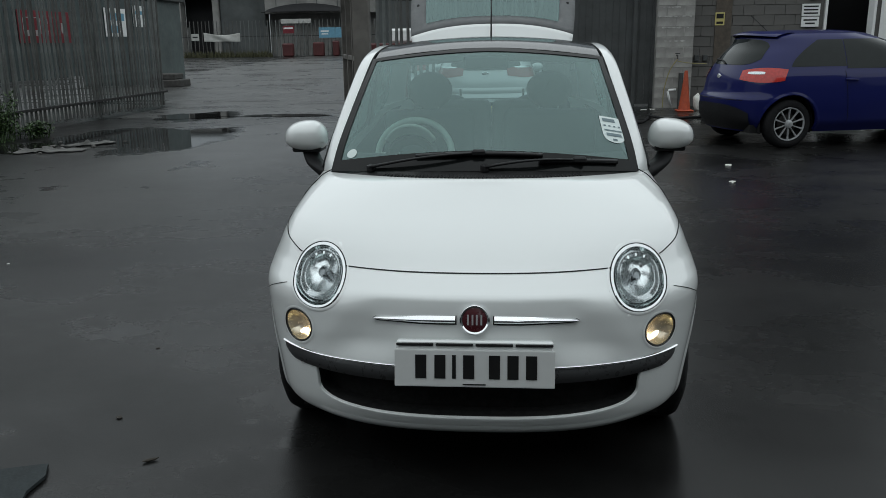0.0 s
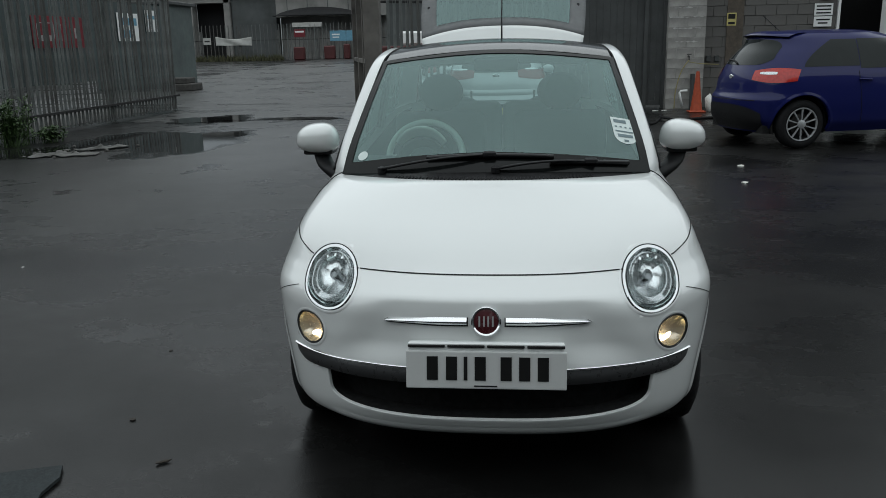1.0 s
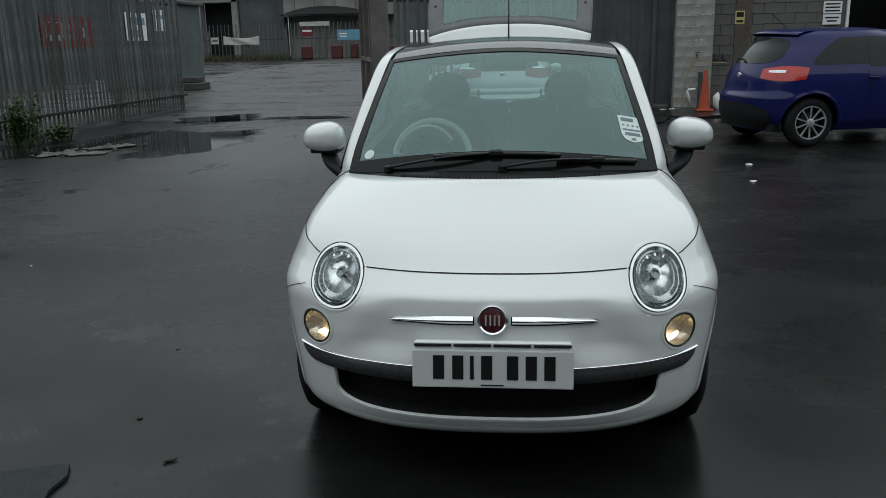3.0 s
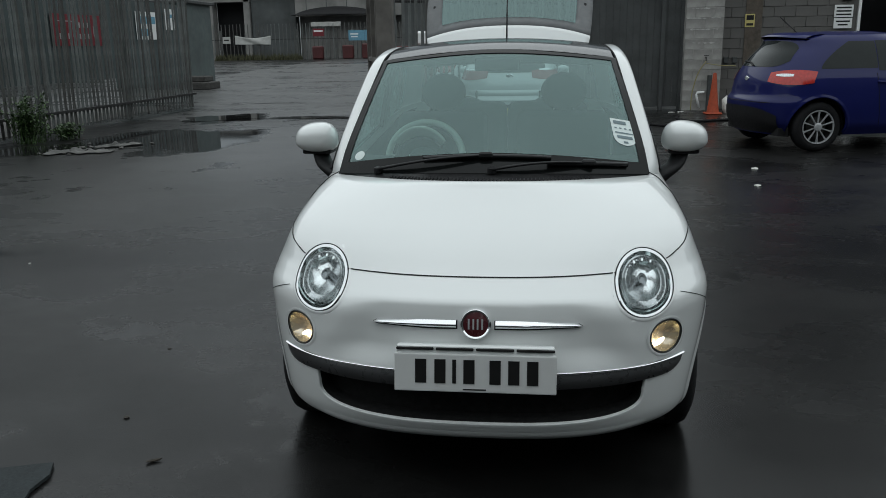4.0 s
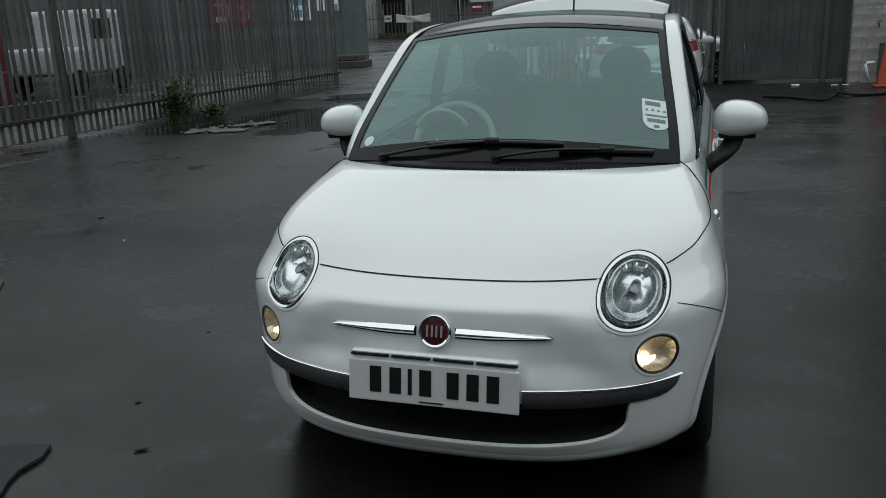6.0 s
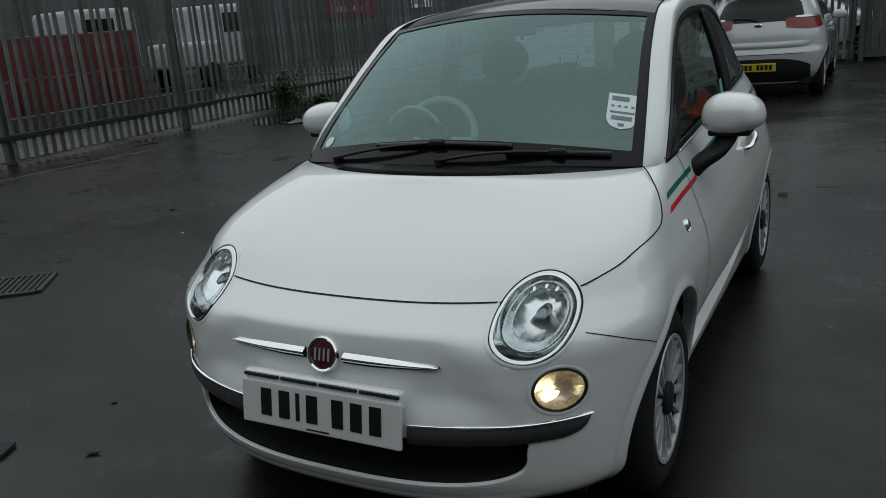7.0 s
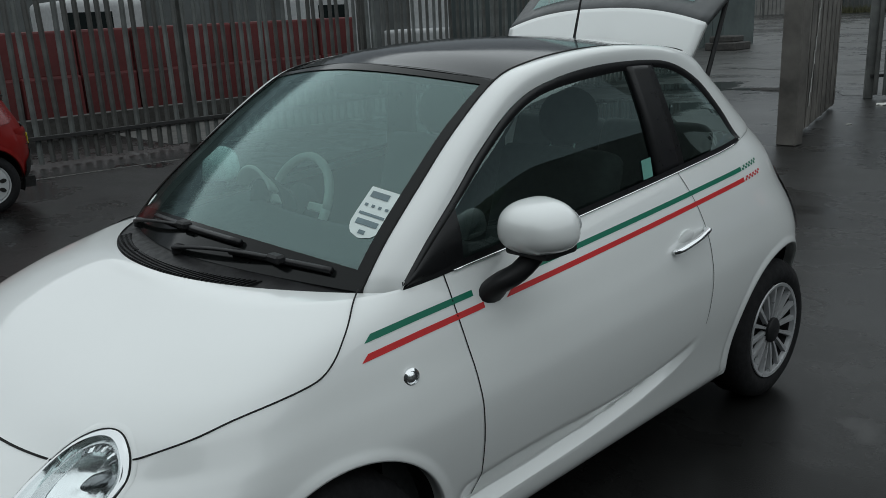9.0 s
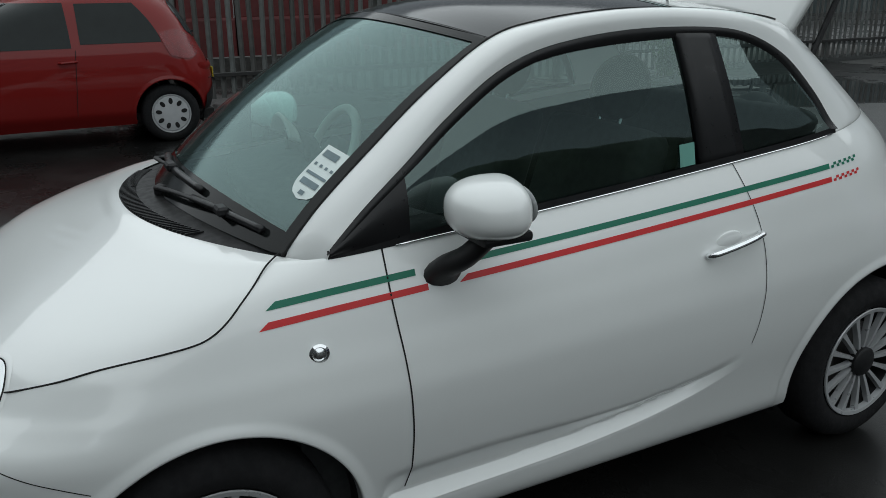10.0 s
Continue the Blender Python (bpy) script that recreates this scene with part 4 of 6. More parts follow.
    # wipers, parked
    def wiper(ua, va, ub, vb, up, vp):
        w = empty("wiper")
        w.parent = car
        arm = [screen_pt(up + (0.5 * (ua + ub) - up) * k / 8, vp + (0.5 * (va + vb) - vp) * k / 8, 0.018 + 0.016 * math.sin(math.pi * k / 8)) for k in range(9)]
        part("arm", tube_bm(arm, [0.011 - 0.0006 * k for k in range(9)], 8, flat=0.6), M["black"], w, smooth=True)
        bl = [screen_pt(ua + (ub - ua) * k / 14, va + (vb - va) * k / 14, 0.012) for k in range(15)]
        part("blade", tube_bm(bl, 0.011, 8, flat=0.9), M["satin"], w, smooth=True)
        c = screen_pt(0.5 * (ua + ub), 0.5 * (va + vb), 0.02)
        part("blade_clip", box_bm(0.055, 0.03, 0.024, at=c, bevel=0.006), M["black"], w)
        part("pivot", lathe_bm([(0.018, -0.01), (0.018, 0.012), (0.0, 0.02)], 16, "z", Matrix.Translation(screen_pt(up, vp, 0.006))), M["black"], w, smooth=True, angle=40)
    wiper(-0.42, 0.085, 0.38, 0.085, -0.72, 0.015)
    wiper(0.36, 0.045, 0.86, 0.075, 0.02, 0.0)
    # roof
    def roof_pt(u, v, d=0.0):
        e = spline(EDGE[4:10], v)
        x = e.x * (2 * u - 1)
        k = 1 - (2 * u - 1) ** 2
        y = e.y - 0.075 * k * (1 - v) + 0.05 * k * v
        return Vector((x, y, e.z + (0.048 * (1 - v) + 0.034 * v) * k + d))
    vs, fs = grid(lambda u, v: roof_pt(u, v * 0.60), 30, 24)
    obj("roof_panel", vs, fs, M["roofglass"], car, "black glass sunroof panel")
    vs, fs = grid(lambda u, v: roof_pt(u, 0.60 + 0.40 * v, 0.0), 30, 16)
    obj("roof_rear", vs, fs, M["paint"], car)
    for v0 in (0.0, 0.60):
        vs, fs = grid(lambda u, v: roof_pt(u, max(v0 - 0.004, 0) + 0.010 * v, 0.002), 30, 1)
        obj("roof_seal", vs, fs, M["gap"], car)
    # pillars and cant rails, side glazing
    for s in (1, -1):
        def rail(u, v, s=s):
            a, b = spline(EDGE, u), spline(FRAME, u)
            p = a.lerp(b, v)
            if u > 0.80:
                ye = 2.99 + (2.73 - 2.99) * v
                p = p.lerp(Vector((side_x(ye, lift(TOP, ye) - 0.004), ye, lift(TOP, ye) - 0.004)), smooth(u, 0.80, 1.0) ** 1.5)
            p.z -= 0.018 * (1 - smooth(u, 0.0, 0.03))
            o = Vector((0.75, 0, 0.66)) * 0.032 * math.sin(math.pi * v) * math.sin(math.pi * min(max(u, 0), 1)) ** 0.6
            p = p + o
            return Vector((p.x * s, p.y, p.z))
        vs, fs = grid(rail, 90, 10)
        obj("pillar_rail", vs, fs if s > 0 else [f[::-1] for f in fs], M["paint"], car, "curved white pillar and roof rail")
        seam = [spline(EDGE, k / 60) for k in range(0, 46)]
        part("rail_seam", tube_bm([Vector((p.x * s, p.y, p.z + 0.001)) for p in seam], 0.0035, 6), M["gap"], car)
        for y0, y1, nm in ((1.05, 2.135, "door_window"), (2.27, 2.715, "quarter_window")):
            vs, fs = grid(lambda u, v: glass_pt(y0 + (y1 - y0) * u, v, -0.010, s), 30, 12)
            gl = obj(nm, vs, fs, M["glass"], car, "tinted side glass")
            gl.visible_shadow = False
        def bpil(u, v, s=s):
            y = (2.155 - 0.045 * v) + (0.165 - 0.02 * v) * u
            return glass_pt(y, v, 0.001, s)
        vs, fs = grid(bpil, 4, 12)
        thick(obj("centre_pillar", vs, fs if s > 0 else [f[::-1] for f in fs], M["satin"], car, "gloss black centre pillar"), 0.02)
        # black seal along the window frame and the belt
        def seal(u, v, s=s):
            p = spline(FRAME, u)
            c = Vector((0.66, 1.95, 1.12))
            q = p + (Vector((p.x, c.y, c.z)) - p).normalized() * 0.034
            r = p.lerp(q, v)
            zmin = lift(TOP, min(max(r.y, 1.03), 2.73))
            return Vector((s * (r.x + 0.004 + 0.004 * math.sin(math.pi * v)), r.y, max(r.z, zmin)))
        vs, fs = grid(seal, 90, 4)
        obj("window_seal", vs, fs if s > 0 else [f[::-1] for f in fs], M["satin"], car)
        def belt(u, v, s=s):
            y = 1.035 + 1.69 * u
            z = lift(TOP, y) + 0.020 * v - 0.004
            return Vector((s * (side_x(y, lift(TOP, y)) + 0.004 - 0.004 * v), y, z))
        vs, fs = grid(belt, 60, 2)
        obj("belt_seal", vs, fs if s > 0 else [f[::-1] for f in fs], M["satin"], car)
        line = [Vector((s * (side_x(y, lift(TOP, y)) + 0.005), y, lift(TOP, y) - 0.003)) for y in np.linspace(1.20, 2.70, 40)]
        part("belt_chrome", tube_bm(line, 0.0030, 6), M["chrome"], car, "thin chrome belt strip", smooth=True)
        vs, fs = grid(lambda u, v: glass_pt(2.082 + 0.055 * u, 0.04 + 0.16 * v, -0.006, s), 2, 2)
        if s > 0:
            obj("window_sticker", vs, fs, M["stickergreen"], car, "small pale green window sticker")
        # front quarter light: black sail panel in the window's sharp corner
        vs, fs = grid(lambda u, v: glass_pt(1.04 + 0.20 * u, v, 0.0, s), 8, 8)
        obj("mirror_sail", vs, fs if s > 0 else [f[::-1] for f in fs], M["satin"], car)
        # door mirror
        mir = empty("door_mirror")
        mir.parent = car
        c = Vector((s * 0.855, 1.385, 1.066))
        bm = bmesh.new()
        bmesh.ops.create_uvsphere(bm, u_segments=36, v_segments=22, radius=1)
        for v in bm.verts:
            x, y, z = v.co
            e = 0.80
            x, y, z = [math.copysign(abs(q) ** e, q) for q in (x, y, z)]
            if y > 0:
                y *= 0.60
            x, z = x * (1 - 0.10 * z), z * (1 + 0.10 * s * -x)
            v.co = (x * 0.102, y * 0.118, z * 0.070)
        bmesh.ops.transform(bm, matrix=Matrix.Translation(c) @ Matrix.Rotation(radians(s * -10), 4, "Z"), verts=bm.verts)
        part("mirror_shell", bm, M["paint"], mir, smooth=True, label="white mirror shell")
        under = box_bm(0.14, 0.13, 0.026, at=(c.x - s * 0.01, c.y + 0.0, c.z - 0.062), bevel=0.012, seg=2)
        part("mirror_base", under, M["black"], mir, smooth=True, angle=40)
        b0 = side_pt(1.305, 0.885, -0.01, s)
        st_pts = [b0, side_pt(1.31, 0.90, 0.03, s), Vector((s * 0.81, 1.335, 0.945)), Vector((s * 0.842, 1.38, 1.0)), Vector((s * 0.85, 1.395, 1.02))]
        part("mirror_stalk", tube_bm([spline(st_pts, k / 14) for k in range(15)], [0.052 - 0.0013 * k for k in range(15)], 14, flat=0.62), M["black"], mir, smooth=True, angle=60)
        face = part("mirror_glass", lathe_bm([(0.055, 0), (0.0, 0.002)], 28, "y", Matrix.Translation((c.x, c.y + 0.064, c.z)) @ Matrix.Diagonal((1.3, 1, 0.8, 1))), M["chrome"], mir)
        # tail lamp
        vs, fs = grid(lambda u, v: side_pt(3.13 + 0.16 * u, 0.66 + 0.26 * v, 0.008, s), 10, 10)
        obj("tail_lamp", vs, fs if s > 0 else [f[::-1] for f in fs], M["redlens"], car, "red tail lamp lens")
        # gas strut of the tailgate
        part("strut", tube_bm([Vector((s * 0.50, 2.80, 1.30)), Vector((s * 0.48, 3.03, 1.72))], 0.010, 8), M["black"], car, "black gas strut")
    # wheels
    wheel = build_wheel()
    wheel.parent = car
    wheel.matrix_basis = pose(HUBX - 0.045, HUBF, HUBZ, 8, 0, 0)
    for x, y, turn in ((HUBX - 0.045, HUBR, 0), (-HUBX + 0.045, HUBF, 180), (-HUBX + 0.045, HUBR, 180)):
        wc = copy_thing(wheel, pose(x, y, HUBZ, 0, 0, turn))
    build_tailgate(car)
    build_cabin(car)
    # aerial
    ae = empty("aerial")
    ae.parent = car
    part("aerial_base", lathe_bm([(0.02, 0), (0.016, 0.018), (0.006, 0.03)], 16, "z", Matrix.Translation((0.0, 2.61, 1.452))), M["black"], ae, smooth=True)
    part("mast", tube_bm([(0.0, 2.61, 1.465), (0.0, 2.67, 1.66), (0.0, 2.76, 1.90)], [0.006, 0.004, 0.003], 8), M["black"], ae, smooth=True)
    # underside
    part("floor_pan", box_bm(1.30, 3.0, 0.06, at=(0, 1.8, 0.21)), M["gap"], car)
    part("engine_bulkhead", box_bm(1.0, 0.04, 0.60, at=(0, 0.45, 0.45)), M["gap"], car)
    # interior label on the screen
    lab = empty("permit_sticker")
    lab.parent = car
    uc, vc = 0.885, 0.335
    def tag(u, v):
        w = 0.076 * (1 if v > 0.35 else math.sqrt(max(1 - ((0.35 - v) / 0.35) ** 2, 0)) * 0.9 + 0.1)
        return screen_pt(uc + (u - 0.5) * 2 * w, vc + (v - 0.5) * 0.20, 0.002)
    vs, fs = grid(tag, 8, 16)
    obj("sticker_paper", vs, fs, M["sticker"], lab, "pale green-white paper permit")
    for u0, u1, v0, v1 in ((0.12, 0.70, 0.80, 0.92), (0.12, 0.22, 0.62, 0.67), (0.34, 0.44, 0.62, 0.67), (0.56, 0.66, 0.62, 0.67), (0.78, 0.88, 0.62, 0.67), (0.1, 0.9, 0.45, 0.50), (0.16, 0.84, 0.26, 0.37), (0.4, 0.6, 0.08, 0.16)):
        vs, fs = grid(lambda u, v: screen_pt(uc + (u0 + (u1 - u0) * u - 0.5) * 0.152, vc + (v0 + (v1 - v0) * v - 0.5) * 0.20, 0.0035), 2, 1)
        obj("print_bar", vs, fs, M["stickerink"], lab)
    vs, fs = grid(lambda u, v: screen_pt(-0.88 + 0.035 * v * math.cos(2 * math.pi * u), 0.16 + 0.035 * v * math.sin(2 * math.pi * u), 0.002), 16, 2)
    obj("round_sticker", vs, fs, M["sticker"], car)
    return car


M["sticker"] = plain("permit_paper", (0.70, 0.78, 0.76), 0.6, vary=0.04)
M["stickergreen"] = plain("green_window_label", (0.16, 0.38, 0.32), 0.6, vary=0.1)
M["stickerink"] = plain("permit_print", (0.16, 0.22, 0.24), 0.6, vary=0.2)


def build_tailgate(car):
    """The raised tailgate: roof spoiler band, glass in a dark frame, outer skin."""
    tg = empty("tailgate")
    tg.parent = car
    hinge = [Vector((0, 2.70, 1.470)), Vector((0, 2.775, 1.612))]
    ang = radians(36)
    d = Vector((0, math.cos(ang), math.sin(ang)))

    def outer(u, v):
        """v 0..0.14 the spoiler band, up to 1 the rest; u across."""
        k = 2 * u - 1
        drop = 0.070 * abs(k) ** 2.4
        if v < 0.14:
            q = hinge[0].lerp(hinge[1], v / 0.14)
            half = 0.478 + 0.024 * v / 0.14
        else:
            q = hinge[1] + d * (v - 0.14) / 0.86 * 0.88
            half = 0.502 + 0.03 * math.sin(math.pi * (v - 0.14) / 0.86)
        return Vector((k * half, q.y, q.z - drop - 0.02))
    vs, fs = grid(lambda u, v: outer(u, 0.14 * v), 30, 8)
    thick(obj("spoiler", vs, fs, M["paint"], tg, "white roof spoiler band"), 0.03)
    vs, fs = grid(lambda u, v: outer(u, 0.14 + 0.86 * v), 30, 20)
    holes = []
    for f in fs:
        i, j = f[0] % 31, f[0] // 31
        if 3 <= i < 27 and 2 <= j < 12:
            continue
        holes.append(f)
    thick(obj("gate_frame", vs, holes, M["darktrim"], tg, "grey tailgate frame"), 0.03)
    vs, fs = grid(lambda u, v: outer(0.095 + 0.81 * u, 0.14 + 0.86 * (0.09 + 0.53 * v)) + Vector((0, 0, 0.004)), 24, 12)
    gl = obj("rear_window", vs, fs, M["screen"], tg, "heated rear window glass")
    gl.visible_shadow = False


M["darktrim"] = plain("grey_gate_trim", (0.10, 0.105, 0.108), 0.5, vary=0.15)


def soft_box(sx, sy, sz, at, m=None, bevel=0.04):
    return box_bm(sx, sy, sz, at, bevel=bevel, seg=3, m=m)


def build_cabin(car):
    cab = empty("cabin")
    cab.parent = car
    # dashboard
    def dash(u, v):
        x = -0.64 + 1.28 * u
        a = v * math.pi * 0.75
        y = 1.02 + 0.12 * (abs(x) / 0.64) ** 2 + 0.36 * math.sin(a * 0.66)
        z = 0.955 + 0.03 * math.sin(a) - 0.26 * max(v - 0.55, 0) / 0.45
        return Vector((x, y, z))
    vs, fs = grid(dash, 30, 12)
    thick(obj("dashboard", vs, fs, M["trim"], cab, "dark moulded dashboard top"), 0.03)
    vs, fs = grid(lambda u, v: Vector((-0.62 + 1.24 * u, 1.385 + 0.03 * math.sin(math.pi * v), 0.70 + 0.22 * v)), 20, 6)
    obj("dash_panel", vs, fs, M["trim"], cab, "dark dashboard fascia panel")
    # binnacle hood and steering wheel
    def hood(u, v):
        a = math.pi * (0.15 + 0.70 * u)
        r = 0.118 - 0.02 * v
        return Vector((-0.34 + r * 1.05 * math.cos(a), 1.24 + 0.04 * v, 1.0 + (0.122 - 0.045 * v) * math.sin(a)))
    vs, fs = grid(hood, 24, 5)
    thick(obj("instrument_hood", vs, fs, M["ivory"], cab, "pale instrument hood"), 0.012)
    vs, fs = grid(lambda u, v: Vector((-0.34 + 0.112 * (1 - 0.35 * v) * math.cos(math.pi * u), 1.29 + 0.06 * v, 0.96 + (0.112 - 0.05 * v) * math.sin(math.pi * u))), 24, 4)
    thick(obj("instrument_pod", vs, fs, M["trim"], cab, "dark instrument pod under the hood"), 0.02)
    sw = empty("steering_wheel")
    sw.parent = cab
    mm = Matrix.Translation((-0.34, 1.42, 0.962)) @ Matrix.Rotation(radians(64), 4, "X")
    ring = [mm @ Vector((0.178 * math.cos(a), 0.178 * math.sin(a), 0)) for a in np.linspace(0, 2 * math.pi, 41)]
    part("wheel_rim", tube_bm(ring, 0.0165, 10), M["ivory"], sw, smooth=True, label="ivory leather rim")
    part("wheel_hub", lathe_bm([(0.075, -0.03), (0.075, 0.01), (0.05, 0.025), (0.0, 0.028)], 24, "z", mm), M["trim"], sw, smooth=True, angle=40)
    for a in (0, 180, 270):
        part("wheel_spoke", box_bm(0.11, 0.03, 0.012, at=(0.115, 0, 0), bevel=0.004, m=mm @ Matrix.Rotation(radians(a), 4, "Z")), M["ivory"], sw)

    def seat(x, y, rear=False):
        st = empty("rear_seat" if rear else "front_seat")
        st.parent = cab
        part("cushion", soft_box(0.50, 0.50, 0.16, (x, y - 0.20, 0.52)), M["cloth"], st, smooth=True)
        mb_ = Matrix.Translation((x, y + 0.06, 0.58)) @ Matrix.Rotation(radians(-18), 4, "X")
        part("backrest", soft_box(0.50, 0.14, 0.60, (0, 0, 0.27), mb_, 0.06), M["cloth"], st, smooth=True)
        hr = bmesh.new()
        bmesh.ops.create_uvsphere(hr, u_segments=24, v_segments=16, radius=1, matrix=mb_ @ Matrix.Translation((0, 0, 0.68 if not rear else 0.50)) @ Matrix.Diagonal((0.125, 0.058, 0.105, 1)))
        part("headrest", hr, M["cloth"], st, smooth=True, label="round padded headrest")
        for q in (-0.05, 0.05):
            part("headrest_post", tube_bm([mb_ @ Vector((q, 0, 0.5)), mb_ @ Vector((q, 0, 0.64))], 0.007, 6), M["chrome"], st)
    seat(0.33, 1.88)
    seat(-0.33, 1.88)
    seat(0.251, 2.62, True)
    seat(-0.251, 2.62, True)
    # lining
    for s in (1, -1):
        vs, fs = grid(lambda u, v: Vector((s * (min(side_x(0.95 + 1.95 * u, 0.25 + (lift(TOP, 0.95 + 1.95 * u) - 0.27) * v), 0.72) - 0.05), 0.95 + 1.95 * u, 0.25 + (lift(TOP, 0.95 + 1.95 * u) - 0.27) * v)), 24, 8)
        obj("door_lining", vs, fs, M["trim"], cab)
        vs, fs = grid(lambda u, v: spline([(s * (p[0] - 0.03), p[1], p[2] - 0.012) for p in EDGE[:5]], u).lerp(spline([(s * (p[0] - 0.03), p[1], p[2] - 0.004) for p in FRAME[:5]], u), v), 16, 2)
        obj("pillar_lining", vs, fs, M["headlining"], cab)
    def lining(u, v):
        e = spline(EDGE[4:11], v)
        k = 1 - (2 * u - 1) ** 2
        return Vector((e.x * (2 * u - 1) * 0.97, e.y - 0.02 * k * (1 - v), e.z - 0.03 + 0.022 * k))
    vs, fs = grid(lining, 12, 14)
    obj("headlining", vs, fs, M["headlining"], cab)
    part("cabin_floor", box_bm(1.3, 2.3, 0.04, at=(0, 1.95, 0.30)), M["trim"], cab)
    mr = soft_box(0.21, 0.03, 0.06, (0.0, 1.47, 1.392), None, 0.012)
    part("rear_view_mirror", mr, M["trim"], cab, smooth=True, label="dark grey interior mirror")
    part("sensor_housing", soft_box(0.16, 0.06, 0.05, (0.0, 1.49, 1.40), None, 0.015), M["trim"], cab, smooth=True)


# ---------------------------------------------------------------- other parked cars
def yard_car(m, label, paint, wide, yf, yr, wid, front, rear, belt, roof, windows, axles, wheel_args, plate, lamps, rear_win):
    """A parked car built of level outlines; its nose is at local y = 0, its tail towards +y."""
    car = empty("parked_car")
    tagged(car, label, "car")
    YFc, YRc, Wc = table(yf), table(yr), table(wid)
    (lf, nf), (lr, nr_) = front, rear

    def sx(y, z):
        w = Wc(z) * wide
        a, b = YFc(z), YRc(z)
        if y < a + lf:
            u = min(max(1 - (y - a) / lf, 0), 1)
            return w * max(1 - u**nf, 0) ** (1 / nf)
        if y > b - lr:
            u = min(max(1 - (b - y) / lr, 0), 1)
            return w * max(1 - u**nr_, 0) ** (1 / nr_)
        return w

    def ry(x, z):
        f = min(abs(x) / (Wc(z) * wide), 0.999)
        return YRc(z) - lr * (1 - (1 - f**nr_) ** (1 / nr_))

    zrows = list(np.linspace(0.2, roof, 64))
    rows = []
    for z in zrows:
        w, a, b = Wc(z) * wide, YFc(z), YRc(z)
        row = []
        for i in range(24):
            t = i / 24 * math.pi / 2
            row.append((w * math.sin(t) ** (2 / nf), a + lf * (1 - math.cos(t) ** (2 / nf)), z))
        for i in range(60):
            row.append((w, a + lf + (b - lr - a - lf) * i / 60, z))
        for i in range(25):
            t = (1 - i / 24) * math.pi / 2
            row.append((w * math.sin(t) ** (2 / nr_), b - lr * (1 - math.cos(t) ** (2 / nr_)), z))
        rows.append(row)
    ra = axles[2] + 0.06
    verts, faces = [], []
    n = len(rows[0])
    for s in (1, -1):
        o = len(verts)
        for row in rows:
            for x, y, z in row:
                for ay in axles[:2]:
                    d = math.hypot(y - ay, z - axles[2])
                    if abs(d - ra) < 0.018 and x > 0.4:
                        y, z = ay + (y - ay) * ra / d, axles[2] + (z - axles[2]) * ra / d
                verts.append((x * s, y, z))
        for j in range(len(rows) - 1):
            for i in range(n - 1):
                q = [o + j * n + i, o + j * n + i + 1, o + (j + 1) * n + i + 1, o + (j + 1) * n + i]
                c = sum((Vector(verts[k]) for k in q), Vector()) / 4
                if abs(c.x) > 0.4 and any(math.hypot(c.y - ay, c.z - axles[2]) < ra for ay in axles[:2]):
                    continue
                faces.append(q if s > 0 else q[::-1])
    bm = bmesh.new()
    for v in verts:
        bm.verts.new(v)
    bm.verts.ensure_lookup_table()
    for q in faces:
        if len(set(q)) == 4:
            bm.faces.new([bm.verts[k] for k in q])
    bmesh.ops.remove_doubles(bm, verts=bm.verts, dist=1e-4)
    part("body", bm, paint, car, smooth=True)
    # roof skin
    a, b, w = YFc(roof), YRc(roof), Wc(roof) * wide

    def roofp(u, v):
        y = a + (b - a) * v
        k = max(1 - (2 * u - 1) ** 2, 0) * max(1 - (2 * v - 1) ** 4, 0)
        return Vector(((2 * u - 1) * sx(y, roof), y, roof + 0.05 * k - 0.001))
    vs, fs = grid(roofp, 20, 30)
    obj("roof", vs, fs, paint, car)
    for s in (1, -1):
        for y0, y1, z0, z1, sl0, sl1 in windows:
            def win(u, v):
                z = z0 + (z1 - z0) * v
                ya, yb = y0 + sl0 * v, y1 - sl1 * v**1.5
                y = ya + (yb - ya) * u
                return Vector((s * (sx(y, z) + 0.004), y, z))
            vs, fs = grid(win, 16, 10)
            obj("side_window", vs, fs if s > 0 else [f[::-1] for f in fs], M["darkglass"], car, "dark side window")
        for a0, a1, z0, z1, mt in lamps:
            def lamp(u, v):
                t = radians(a0 + (a1 - a0) * u)
                k = 0.30 + 0.70 * math.sin(math.pi * (0.10 + 0.72 * u)) ** 0.7
                z = (z0 + z1) / 2 + (z1 - z0) * (v - 0.5) * k
                w = Wc(z) * wide
                x, y = w * math.sin(t) ** (2 / nr_), YRc(z) - lr * (1 - math.cos(t) ** (2 / nr_))
                o = 0.012 if mt is M["bowl"] else 0.008
                return Vector((s * (x + o * math.sin(t)), y + o * math.cos(t), z))
            vs, fs = grid(lamp, 14, 8)
            obj("tail_lamp", vs, fs if s < 0 else [f[::-1] for f in fs], mt, car, "red tail lamp")
        for ay in axles[:2]:
            def lip(u, v):
                a = radians(-12 + 204 * u)
                rad = ra + 0.035 - 0.042 * min(v / 0.75, 1)
                y, z = ay + rad * math.cos(a), axles[2] + rad * math.sin(a)
                return Vector((s * (sx(y, max(z, 0.2)) + 0.003 + 0.008 * min(v / 0.75, 1) - 0.05 * max(v - 0.75, 0) * 4), y, z))
            vs, fs = grid(lip, 40, 6)
            obj("arch_lip", vs, fs if s > 0 else [f[::-1] for f in fs], paint, car)
        ln = [Vector((s * (sx(windows[0][0] + 0.12, z) + 0.002), windows[0][0] + 0.12, z)) for z in np.linspace(0.32, belt, 12)]
        part("shut_line", tube_bm(ln, 0.003, 6), M["gap"], car)
